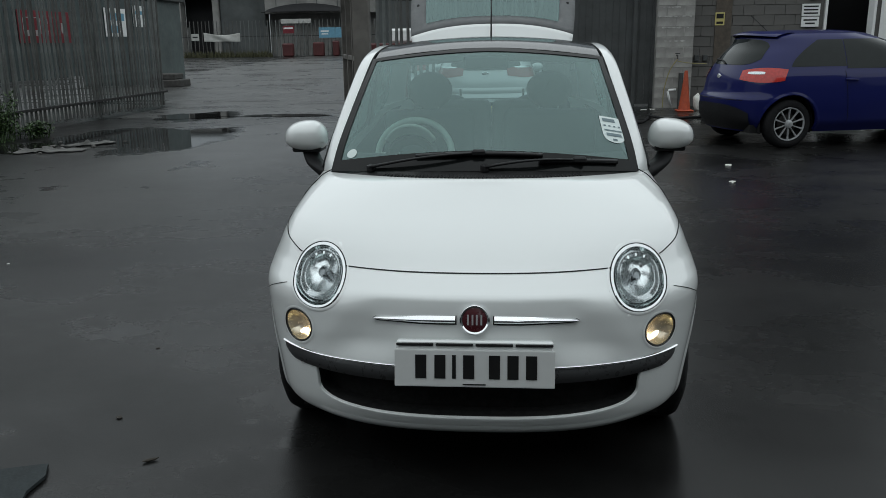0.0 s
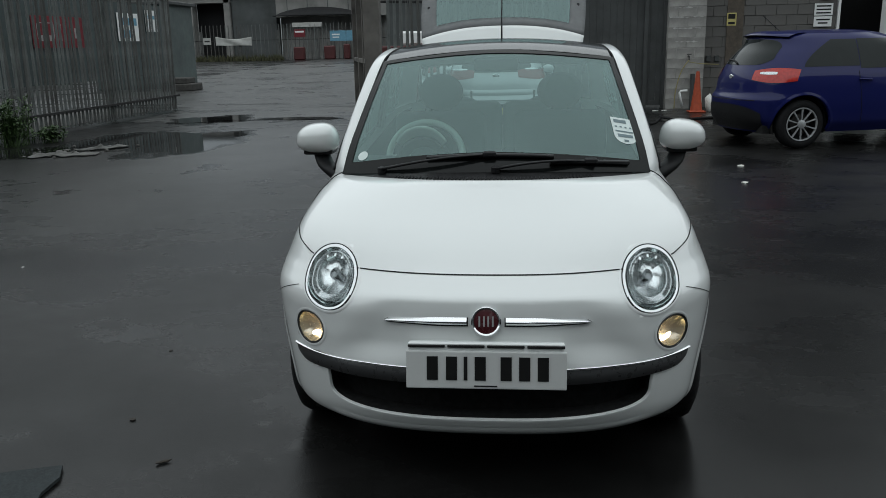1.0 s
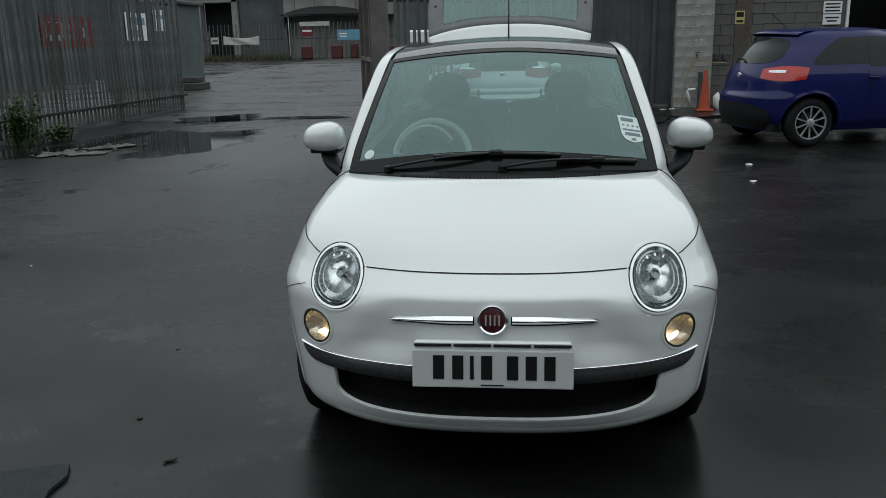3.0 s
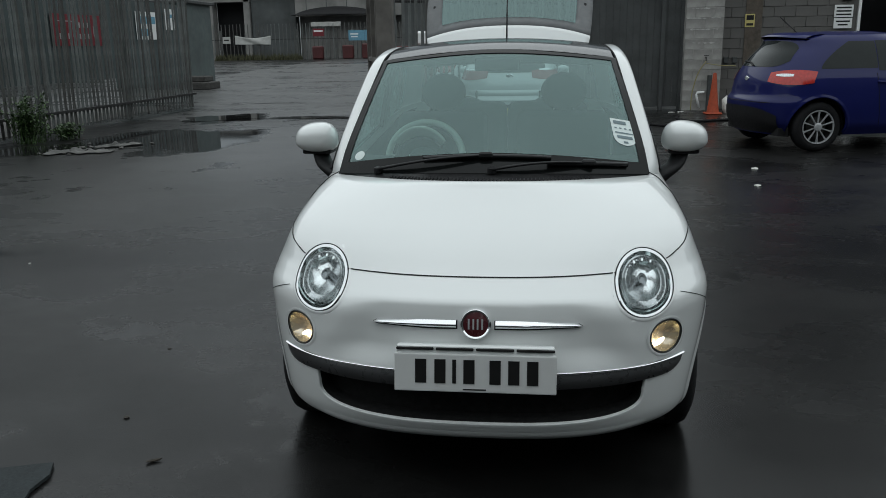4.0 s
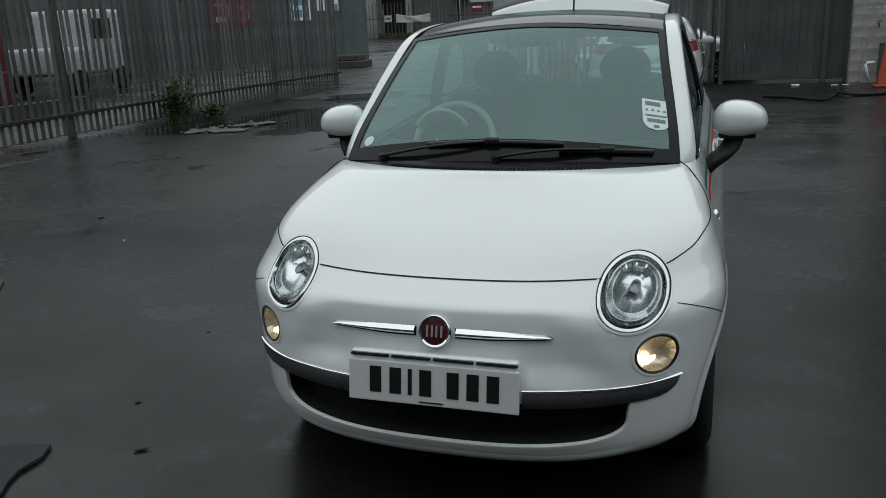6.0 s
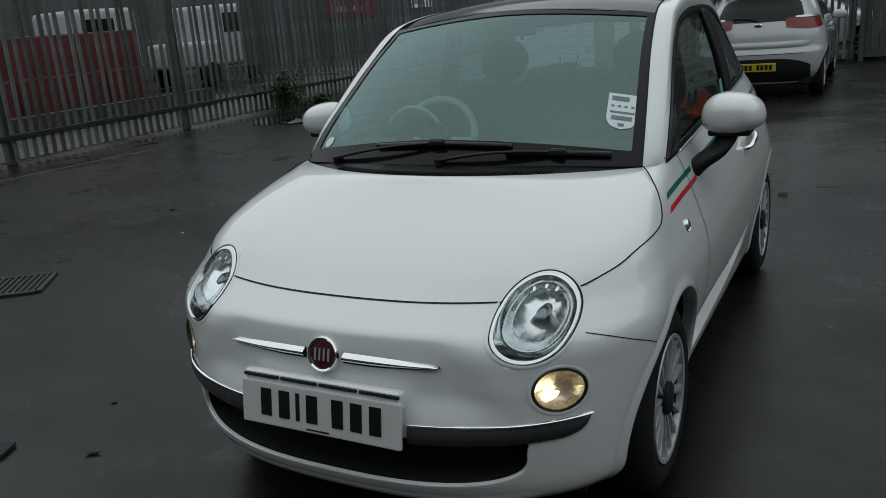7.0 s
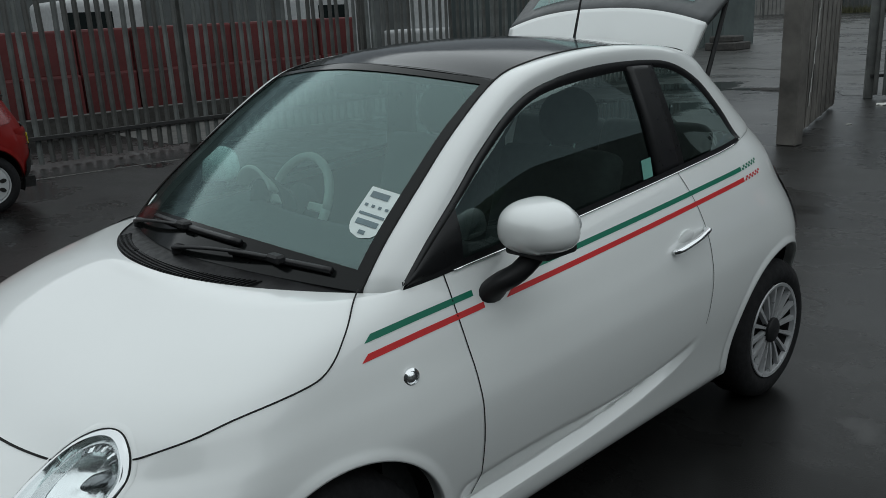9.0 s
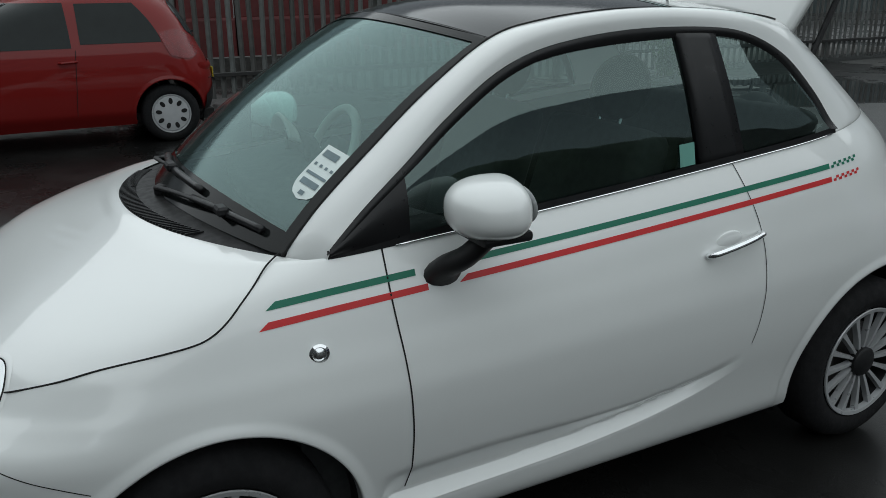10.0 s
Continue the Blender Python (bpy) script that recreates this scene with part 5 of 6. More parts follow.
        ln = [Vector((s * (sx(windows[0][1] + 0.03, z) + 0.002), windows[0][1] + 0.03 - 0.1 * (belt - z), z)) for z in np.linspace(0.32, belt, 12)]
        part("shut_line", tube_bm(ln, 0.003, 6), M["gap"], car)
        hy = windows[0][1] - 0.13
        part("door_handle", tube_bm([Vector((s * (sx(hy + q, belt - 0.11) + (0.03 if 0 < q < 0.15 else 0.005)), hy + q, belt - 0.11 + 0.05 * q)) for q in (0, 0.02, 0.08, 0.14, 0.16)], 0.012, 8), paint, car)
        mi = bmesh.new()
        bmesh.ops.create_uvsphere(mi, u_segments=18, v_segments=12, radius=1, matrix=Matrix.Translation((s * (sx(windows[0][0] + 0.2, belt) + 0.10), windows[0][0] + 0.12, belt + 0.05)) @ Matrix.Diagonal((0.11, 0.06, 0.075, 1)))
        part("door_mirror", mi, paint, car, smooth=True)
        vs, fs = grid(lambda u, v: Vector((s * (wide - 0.10 - 0.25 * v), axles[0] + (ra - 0.005) * math.cos(radians(-20 + 220 * u)), axles[2] + (ra - 0.005) * math.sin(radians(-20 + 220 * u)))), 24, 1)
        obj("arch_liner", vs, fs, M["gap"], car)
        vs, fs = grid(lambda u, v: Vector((s * (wide - 0.10 - 0.25 * v), axles[1] + (ra - 0.005) * math.cos(radians(-20 + 220 * u)), axles[2] + (ra - 0.005) * math.sin(radians(-20 + 220 * u)))), 24, 1)
        obj("arch_liner", vs, fs, M["gap"], car)
    # rear window, wiper, lower bumper, plate
    hw, z0, z1 = rear_win
    def pane(u, v):
        k = 2 * u - 1
        x = k * (hw - 0.05 * v)
        z = (z0 + z1) / 2 + (z1 - z0) * (v - 0.5) * (1 - abs(k) ** 8 * 0.5) + 0.02 * (1 - k * k) * v
        return Vector((x, ry(x, z) + 0.005, z))
    vs, fs = grid(pane, 30, 10)
    obj("rear_window", vs, fs, M["darkglass"], car, "dark rear window")
    part("rear_wiper", tube_bm([Vector((0.0, ry(0, z0 + 0.02) + 0.02, z0 + 0.01)), Vector((0.12, ry(0.12, z0 + 0.05) + 0.022, z0 + 0.05)), Vector((0.34, ry(0.34, z0 + 0.06) + 0.02, z0 + 0.06))], 0.012, 6), M["black"], car)
    vs, fs = grid(lambda u, v: Vector(((2 * u - 1) * 0.68, ry((2 * u - 1) * 0.68, 0.22 + 0.32 * v) + 0.008, 0.22 + 0.32 * v - 0.10 * abs(2 * u - 1) ** 4 * v)), 24, 6)
    obj("lower_bumper", vs, fs, M["black"], car, "black lower rear bumper")
    if plate:
        zc = plate
        yb = ry(0, zc) + 0.016
        pl = empty("number_plate")
        pl.parent = car
        part("plate_board", box_bm(0.52, 0.012, 0.112, at=(0, yb, zc), bevel=0.004), M["plateyellow"], pl, "yellow rear plate with plain bars")
        for x in (-0.19, -0.135, -0.08, -0.03, 0.07, 0.125, 0.18):
            part("character_bar", box_bm(0.04, 0.003, 0.07, at=(x, yb + 0.0068, zc)), M["ink"], pl)
        vs, fs = grid(lambda u, v: Vector(((2 * u - 1) * 0.70, ry((2 * u - 1) * 0.70, 0.71) + 0.026 * math.sin(math.pi * v) * (1 - abs(2 * u - 1) ** 6) - 0.002, 0.655 + 0.11 * v)), 30, 8)
        obj("bumper_ledge", vs, fs, paint, car)
    bz = belt + (0.03 if plate else -0.07)
    part("maker_badge", lathe_bm([(0.055, 0), (0.055, 0.01), (0.045, 0.014), (0.0, 0.015)], 24, "y", Matrix.Translation((0, ry(0, bz) - 0.002, bz)) @ Matrix.Diagonal((1, 1, 0.55, 1))), M["chrome"], car)
    part("boot_edge", tube_bm([Vector((x, ry(x, 0.60) + 0.001, 0.60)) for x in np.linspace(-0.6, 0.6, 24)], 0.004, 6), M["gap"], car)
    def lip_pt(u, v):
        x = (2 * u - 1) * 0.52
        a = 2 * math.pi * v
        return Vector((x, ry(x * 0.9, roof - 0.02) - 0.04 - 0.16 * x * x + 0.12 * math.cos(a), roof + 0.012 - 0.11 * x * x + 0.022 * math.sin(a) - 0.02 * math.cos(a)))
    vs, fs = grid(lip_pt, 20, 14)
    obj("roof_spoiler", vs, fs, paint, car)
    # the spoiler's shadow on the tail, laid on as a black strip
    vs, fs = grid(lambda u, v: lip_pt(u, 0.72 + 0.22 * v) - Vector((0, 0, 0.004)), 20, 3)
    obj("spoiler_shadow_strip", vs, fs, M["black"], car, "black strip for the shade under the roof spoiler")
    part("aerial", tube_bm([(0, YRc(roof) - 0.28, roof + 0.03), (0, YRc(roof) - 0.02, roof + 0.24)], 0.005, 6), M["black"], car)
    part("underside", box_bm(wide * 1.6, axles[1] - axles[0] + 0.9, 0.1, at=(0, (axles[0] + axles[1]) / 2, 0.24)), M["gap"], car)
    wh = build_wheel(*wheel_args)
    wh.parent = car
    hx = wide - wheel_args[1] / 2 - 0.025
    wh.matrix_basis = pose(hx, axles[0], axles[2])
    for x, y, t in ((hx, axles[1], 0), (-hx, axles[0], 180), (-hx, axles[1], 180)):
        copy_thing(wh, pose(x, y, axles[2], 0, 0, t))
    car.matrix_world = m
    return car


def build_parked():
    supermini = dict(
        wide=0.86,
        yf=[(0.2, 0.12), (0.35, 0.02), (0.55, 0.0), (0.68, 0.06), (0.76, 0.2), (0.86, 0.5), (0.94, 0.85), (0.98, 1.02), (1.1, 1.28), (1.25, 1.58), (1.41, 2.05)],
        yr=[(0.2, 3.96), (0.4, 4.04), (0.6, 4.05), (0.68, 4.0), (0.85, 3.97), (1.0, 3.90), (1.15, 3.80), (1.3, 3.68), (1.37, 3.66), (1.41, 3.60)],
        wid=[(0.2, 0.90), (0.35, 0.985), (0.55, 1.0), (0.75, 0.985), (0.9, 0.955), (0.96, 0.93), (1.1, 0.87), (1.25, 0.79), (1.36, 0.71), (1.41, 0.65)],
        front=(0.75, 2.4), rear=(0.62, 2.5), belt=0.95, roof=1.41,
        windows=[(1.35, 2.655, 0.98, 1.34, 0.62, 0.0), (2.665, 3.40, 1.01, 1.335, 0.0, 0.40)],
        axles=(0.83, 3.40, 0.305), wheel_args=(0.305, 0.195, 0.205, 10, "wheel", "alloy"),
        rear_win=(0.56, 1.03, 1.33))
    yard_car(pose(7.30, 10.72, 0, 0, 0, 102.8) @ Matrix.Scale(1.08, 4), "dark blue three-door hatchback parked beside a block wall", M["bluepaint"], plate=None,
             lamps=[(28, 80, 0.82, 1.0, M["brightlens"]), (36, 56, 0.92, 0.955, M["bowl"])], **supermini)
    yard_car(pose(-0.26, 14.65, 0, 0, 0, 180), "silver-white hatchback parked with its tail to the yard", M["silverpaint"], plate=0.43,
             lamps=[(21, 74, 0.915, 1.09, M["redlens"]), (32, 68, 1.062, 1.09, M["bowl"])], **supermini)
    yard_car(pose(1.75, 17.42, 0, 0, 0, 90), "pale silver hatchback parked broadside behind the palisade", M["silverpaint"], plate=None,
             lamps=[(28, 80, 0.83, 1.03, M["redlens"])], **supermini)
    yard_car(pose(-7.0, -1.2, 0, 0, 0, 0), "small red three-door hatchback parked along the fence", M["redpaint"], wide=0.81,
             yf=[(0.2, 0.1), (0.35, 0.02), (0.55, 0.0), (0.70, 0.08), (0.8, 0.3), (0.9, 0.55), (0.98, 0.75), (1.1, 1.0), (1.25, 1.3), (1.45, 1.8)],
             yr=[(0.2, 3.50), (0.4, 3.57), (0.6, 3.58), (0.8, 3.53), (0.95, 3.46), (1.1, 3.40), (1.3, 3.28), (1.45, 3.12)],
             wid=[(0.2, 0.90), (0.35, 0.985), (0.55, 1.0), (0.75, 0.985), (0.93, 0.95), (1.1, 0.88), (1.25, 0.82), (1.38, 0.74), (1.45, 0.66)],
             front=(0.7, 2.4), rear=(0.5, 2.6), belt=0.94, roof=1.45, windows=[(1.05, 2.20, 0.96, 1.37, 0.62, 0.02), (2.28, 3.02, 0.99, 1.36, 0.0, 0.22)],
             axles=(0.70, 3.04, 0.285), wheel_args=(0.285, 0.17, 0.19, 9, "wheel", "cover"), plate=0.62,
             lamps=[(45, 84, 0.82, 1.10, M["redlens"])], rear_win=(0.55, 1.0, 1.36))


# ---------------------------------------------------------------- the yard
def build_ground():
    def land(u, v):
        y = -320 + 640 * v
        return Vector((-320 + 640 * u, y, 0.5 * smooth(y, 20, 60)))
    vs, fs = grid(land, 40, 160)
    g = obj("ground", vs, fs, M["asphalt"], smooth=False)
    tagged(g, "wet dark asphalt yard with shallow puddles", "ground", kind="structure")


def build_road():
    """The paler worn road beyond the gateway, with a ragged edge to the yard, and a pale strip behind the fence
    coloured for sky sheen.
    """
    def lane(u, v):
        y = 14.2 + 44.5 * v
        x1 = -2.9 + 9.0 * smooth(y, 17.5, 19)
        x = -8.2 - 6.5 * smooth(y, 18, 20) + (x1 + 8.2 + 6.5 * smooth(y, 18, 20)) * u
        y += (0.9 * noise.noise(Vector((x * 0.8, 2.0, 0))) + 0.35 * noise.noise(Vector((x * 2.6, 5.0, 0))) + 0.3 * u) * (1 - v) ** 6
        return Vector((x, y, 0.004 + 0.5 * smooth(y, 20, 60)))
    vs, fs = grid(lane, 40, 90)
    tagged(obj("road", vs, fs, M["road"], smooth=False), "paler worn wet road beyond the gateway", "road", kind="structure")
    slab("pavement", 2.2, 13.0, 0.008, (-10.2, 11.5, 0), M["sheen_strip"], "pale strip behind the fence, coloured for sky sheen on wet ground", "pavement")


# pale base colour stands in for sky reflected by wet ground behind the fence
M["sheen_strip"] = plain("wet_ground_sheen", (0.075, 0.074, 0.07), 0.6, vary=0.4, scale=0.8, spec=0.15)
PALE = {}


def pale_mesh(h, w=0.070):
    """One palisade pale: a folded strip with a three-pointed top."""
    key = (h, w)
    if key not in PALE:
        prof = [(-w / 2, 0.0), (-w / 4, 0.022), (w / 4, 0.022), (w / 2, 0.0)]
        top = [h - 0.05, h, h, h - 0.05]
        vs, fs = [], []
        for t in (0.0, -0.003):
            for (x, y), z in zip(prof, top):
                vs += [(x, y + t, 0.0), (x, y + t, z)]
        for o in (0, 8):
            for k in range(3):
                q = (o + 2 * k, o + 2 * k + 2, o + 2 * k + 3, o + 2 * k + 1)
                fs.append(q if o else q[::-1])
        PALE[key] = mesh_of("pale", vs, fs, False)
        PALE[key].materials.append(M["galv"])
    return PALE[key]


def palisade(a, b, h, label, step=0.142, base=0.06, posts=2.9, rails=(0.36, 2.0), name="palisade_fence", side=0.048):
    a, b = Vector((*a, 0)), Vector((*b, 0))
    d = b - a
    ln, ang = d.length, math.degrees(math.atan2(d.y, d.x))
    f = empty(name, pose(a.x, a.y, 0, 0, 0, ang))
    tagged(f, label, "fence", kind="structure")
    n = int(ln / step)
    rng = random.Random(int(ln * 100))
    for k in range(n):
        o = new("pale", pale_mesh(h))
        o.parent = f
        o.matrix_basis = pose(step * (k + 0.5), 0, base + rng.uniform(-0.012, 0.012), rng.uniform(-1.0, 1.0), rng.uniform(-0.9, 0.9), rng.uniform(-5, 5))
    for z in rails:
        part("rail", box_bm(ln, 0.045, 0.05, at=(ln / 2, side, z), bevel=0.004), M["railsteel"], f)
    k = 0.0
    while k <= ln + 0.01:
        part("post", box_bm(0.13, 0.07, h, at=(min(k, ln), 0.10, h / 2), bevel=0.006), M["galv"], f)
        k += posts
    return f


def wall_blocks(name, x0, x1, y, z1, label, thickness=0.2, stone="block", openings=(), sizes=(0.44, 0.215)):
    """A block wall along x: a mortar core and single blocks on the seen face."""
    w = empty(name, pose(x0, y, 0))
    tagged(w, label, "wall", kind="structure")
    bw, bh = sizes
    cols = int((x1 - x0) / bw)
    spans = [(0, x1 - x0, 0, z1)]
    for o0, o1, z0, zt in openings:
        new_spans = []
        for a, b, c, e in spans:
            if o1 - x0 <= a or o0 - x0 >= b:
                new_spans.append((a, b, c, e))
                continue
            new_spans.append((a, o0 - x0, c, e))
            new_spans.append((o1 - x0, b, c, e))
            if zt < e:
                new_spans.append((o0 - x0, o1 - x0, zt, e))
        spans = [q for q in new_spans if q[1] - q[0] > 0.01]
    for a, b, c, e in spans:
        part("wall_core", box_bm(b - a, thickness, e - c, at=((a + b) / 2, thickness / 2, (c + e) / 2)), M["mortar" if stone == "block" else stone], w)
    mesh = {}
    rows = int(z1 / bh)
    rng = random.Random(7)
    for j in range(rows):
        x = -bw / 2 if j % 2 else 0.0
        while x < x1 - x0 - 0.02:
            a, b = max(x, 0.0), min(x + bw - 0.01, x1 - x0)
            zc = j * bh + bh / 2
            cx = (a + b) / 2
            if b - a > 0.05 and not any(o0 - x0 < b and o1 - x0 > a and z0 < zc < zt for o0, o1, z0, zt in openings):
                key = round(b - a, 2)
                if key not in mesh:
                    bm = box_bm(b - a, 0.02, bh - 0.010, bevel=0.004)
                    me = bpy.data.meshes.new("block")
                    bm.to_mesh(me)
                    bm.free()
                    me.materials.append(M[stone])
                    mesh[key] = me
                o = new("block", mesh[key])
                o.parent = w
                o.location = (cx, (-0.006 if stone == "block" else 0.006) + rng.uniform(-0.0015, 0.0015), zc)
            x += bw
    return w


def slab(name, sx, sy, sz, at, mat, label, cat, kind="structure", bevel=0.0, rz=0):
    ob = part(name, box_bm(sx, sy, sz, (0, 0, sz / 2), bevel=bevel), mat)
    ob.matrix_world = pose(at[0], at[1], at[2], 0, 0, rz)
    tagged(ob, label, cat, kind=kind)
    return ob


def sign(name, at, w, h, mat, label, rz=0.0, bars=(), ink="white", cat="sign"):
    s = empty(name, pose(*at, 0, 0, rz))
    tagged(s, label, cat)
    part("panel", box_bm(w, 0.012, h, bevel=0.003), mat, s)
    for bx, bz, bw, bh in bars:
        part("print_bar", box_bm(bw, 0.003, bh, at=(bx, -0.0075, bz)), M[ink], s)
    return s


def build_weed(x, y, h, n, seed, label):
    """A clump of wild plants: thin stems with many small bent leaves."""
    rng = random.Random(seed)
    w = empty("weed", pose(x, y, 0))
    tagged(w, label, "plant")
    vs, fs = [], []
    stems = bmesh.new()
    for k in range(n):
        a, lean = rng.uniform(0, 6.28), rng.uniform(0.05, 0.45)
        hh = h * rng.uniform(0.45, 1.0)
        bx, by = rng.gauss(0, 0.10), rng.gauss(0, 0.12)
        tip = Vector((bx + math.cos(a) * lean * hh, by + math.sin(a) * lean * hh, hh))
        mid = Vector((bx, by, 0)).lerp(tip, 0.5) + Vector((0, 0, 0.06 * hh))
        tube_bm([Vector((bx, by, 0)), mid, tip], [0.006, 0.005, 0.002], 5, bm=stems)
        for j in range(9):
            f = rng.uniform(0.25, 1.0)
            p = Vector((bx, by, 0)).lerp(mid, f * 2) if f < 0.5 else mid.lerp(tip, f * 2 - 1)
            d = Vector((rng.gauss(0, 1), rng.gauss(0, 1), rng.uniform(-0.2, 0.7))).normalized()
            ln, wd = rng.uniform(0.06, 0.13), rng.uniform(0.018, 0.035)
            sd = d.cross(Vector((0, 0, 1))).normalized() * wd
            o = len(vs)
            m1 = p + d * ln * 0.5 + Vector((0, 0, 0.012))
            e = p + d * ln - Vector((0, 0, 0.02))
            vs += [p, m1 + sd, m1 - sd, e, m1 - Vector((0, 0, 0.008))]
            fs += [(o, o + 1, o + 4), (o, o + 4, o + 2), (o + 4, o + 1, o + 3), (o + 4, o + 3, o + 2)]
    part("stem", stems, M["leaf"], w)
    obj("foliage", vs, fs, M["leaf"], w, "small green leaves", smooth=False)


def chunk(rng, r, flat=0.5):
    bm = bmesh.new()
    bmesh.ops.create_icosphere(bm, subdivisions=1, radius=r)
    for v in bm.verts:
        v.co *= rng.uniform(0.6, 1.15)
        v.co.z *= flat
    return bm


def build_clutter():
    rng = random.Random(11)
    # rubble and wet rags by the pool
    vs, fs = [], []
    for k in range(24):
        bm = chunk(rng, rng.uniform(0.02, 0.06), 0.35)
        o = len(vs)
        px, py = -6.75 + rng.gauss(0, 0.33), 9.3 + rng.gauss(0, 0.42)
        for v in bm.verts:
            vs.append((v.co.x + px, v.co.y + py, max(v.co.z, -0.01) + 0.015))
        bm.verts.index_update()
        fs += [[o + v.index for v in f.verts] for f in bm.faces]
        bm.free()
    tagged(obj("rubble", vs, fs, M["rubble"], smooth=False), "low heap of pale broken rubble on wet ground", "rubble", kind="stuff")
    for x, y, lx, ly, seed in ((-6.55, 8.95, 0.95, 0.42, 1.0), (-6.35, 9.75, 0.75, 0.26, 4.0)):
        def fold(u, v):
            n_ = noise.noise(Vector((u * 5.5 + seed, v * 3.2, seed))) + 0.8 * noise.noise(Vector((u * 13, v * 7, seed)))
            edge = 0.75 + 0.9 * noise.noise(Vector((u * 4.5, seed, v)))
            return Vector((lx * (u - 0.5), ly * (v - 0.5) * edge, 0.02 + max(0.0, 0.07 * (n_ + 0.1)) * math.sin(math.pi * u) ** 0.5 * math.sin(math.pi * v) ** 0.5))
        vs, fs = grid(fold, 28, 14)
        rag = obj("rag", vs, fs, M["rag"])
        thick(rag, 0.008)
        rag.matrix_world = pose(x, y, 0, 0, 0, 12 * seed)
        tagged(rag, "crumpled pale grey wet rag beside the puddle", "rag")
    build_weed(-8.1, 10.2, 0.80, 90, 3, "green wild weed growing at the foot of the fence")
    build_weed(-7.8, 10.75, 0.28, 44, 5, "low tuft of yellow-green grass beside the fence")
    # litter and stones
    for x, y, r, mt, nm, lab in ((2.75, 7.5, 0.05, "litter", "paper_scrap", "scrap of white paper on the asphalt"), (2.48, 6.3, 0.06, "litter", "paper_scrap", "scrap of white paper on the asphalt"),
                                 (-1.95, 10.8, 0.05, "litter", "paper_scrap", "scrap of white paper on the asphalt"), (2.3, 15.6, 0.10, "litter", "paper_scrap", "crumpled pale wrapper by the gate"),
                                 (3.0, 15.4, 0.09, "litter", "paper_scrap", "crumpled pale wrapper by the gate"), (3.2, 15.5, 0.08, "litter", "paper_scrap", "crumpled pale wrapper by the gate"), (-2.3, 13.0, 0.12, "litter", "paper_scrap", "crumpled pale bag at the gate's foot"),
                                 (-1.66, 1.29, 0.012, "soil", "stone", "small dark stone on the asphalt"), (-1.49, 0.51, 0.016, "soil", "stone", "small dark stone on the asphalt"),
                                 (-4.17, 3.49, 0.03, "soil", "stone", "small dark stone on the asphalt"), (-3.43, 2.86, 0.014, "litter", "stone", "small pale stone on the asphalt"), (0.7, 4.75, 0.04, "soil", "stone", "small dark stone on the asphalt")):
        ob = part(nm, chunk(rng, r, 0.22 if mt == "litter" else 0.6), M[mt])
        ob.matrix_world = pose(x, y, r * 0.1, 0, 0, rng.uniform(0, 360))
        tagged(ob, lab, "litter" if mt == "litter" else "stone", group="scraps on the yard")
    tw = part("dead_leaf", chunk(rng, 0.035, 0.22), M["soil"])
    tw.matrix_world = pose(-1.21, 0.165, 0.006, 0, 0, 30) @ Matrix.Diagonal((1.0, 0.4, 1, 1))
    tagged(tw, "curled dark dead leaf on wet asphalt", "leaf")
    st = part("stick", tube_bm([(-0.16, 0, 0.012), (0.0, 0.02, 0.016), (0.17, -0.01, 0.012)], 0.012, 6), M["soil"])
    st.matrix_world = pose(-8.0, 6.75, 0, 0, 0, 60)
    tagged(st, "short dark stick near the fence", "stick")
    # car mat
    mat = bmesh.new()
    pts = [(0.02, -0.03), (0.057, -0.115), (0.049, -0.221), (0.067, -0.278), (0.125, -0.39), (0.05, -0.46), (-0.10, -0.55), (-0.45, -0.40), (-0.50, -0.25), (-0.40, -0.18), (-0.145, -0.085)]
    lo = [mat.verts.new((x, y, 0.0)) for x, y in pts]
    up = [mat.verts.new((x * 0.99, y * 0.99, 0.012)) for x, y in pts]
    mat.faces.new(up)
    mat.faces.new(lo[::-1])
    for k in range(len(pts)):
        mat.faces.new((lo[k], lo[(k + 1) % len(pts)], up[(k + 1) % len(pts)], up[k]))
    bmesh.ops.recalc_face_normals(mat, faces=mat.faces)
    ob = part("floor_mat", mat, M["mat"])
    ob.matrix_world = pose(-1.585, 0.135, 0.004)
    tagged(ob, "dark carpet car mat lying on the asphalt", "mat")
    # gully grate
    gr = empty("drain_grate", pose(-3.58, 1.48, 0.004, 0, 0, 38))
    tagged(gr, "black cast-iron drain grate set in the asphalt", "drain")
    for x in (-0.24, 0.24):
        part("grate_edge", box_bm(0.03, 0.40, 0.02, at=(x, 0, 0.004), bevel=0.003), M["iron"], gr)
    for y in (-0.2, 0.2):
        part("grate_edge", box_bm(0.45, 0.025, 0.02, at=(0, y, 0.004), bevel=0.003), M["iron"], gr)
    for k in range(11):
        part("grate_bar", box_bm(0.016, 0.37, 0.016, at=(-0.2 + 0.04 * k, 0, 0.004), bevel=0.002), M["iron"], gr)
    part("grate_pit", box_bm(0.46, 0.38, 0.003, at=(0, 0, 0.0)), M["void"], gr)
    # worn bay line
    ln = part("bay_line", box_bm(0.05, 5.0, 0.003, at=(0, 0, 0.003)), M["wornline"])
    ln.matrix_world = pose(-7.75, 4.0, 0.0, 0, 0, -6)
    tagged(ln, "faint worn white bay line", "line", kind="structure")
    # hoses
    hose = part("hose", tube_bm([spline([(1.6, 13.2, 0.02), (2.04, 13.0, 0.02), (2.44, 12.5, 0.02), (2.75, 13.4, 0.02), (2.95, 14.3, 0.02), (2.8, 13.5, 0.05), (3.1, 13.3, 0.02), (3.76, 13.6, 0.02), (4.6, 13.7, 0.02)], k / 60) for k in range(61)], 0.022, 8), M["rubber"], smooth=True)
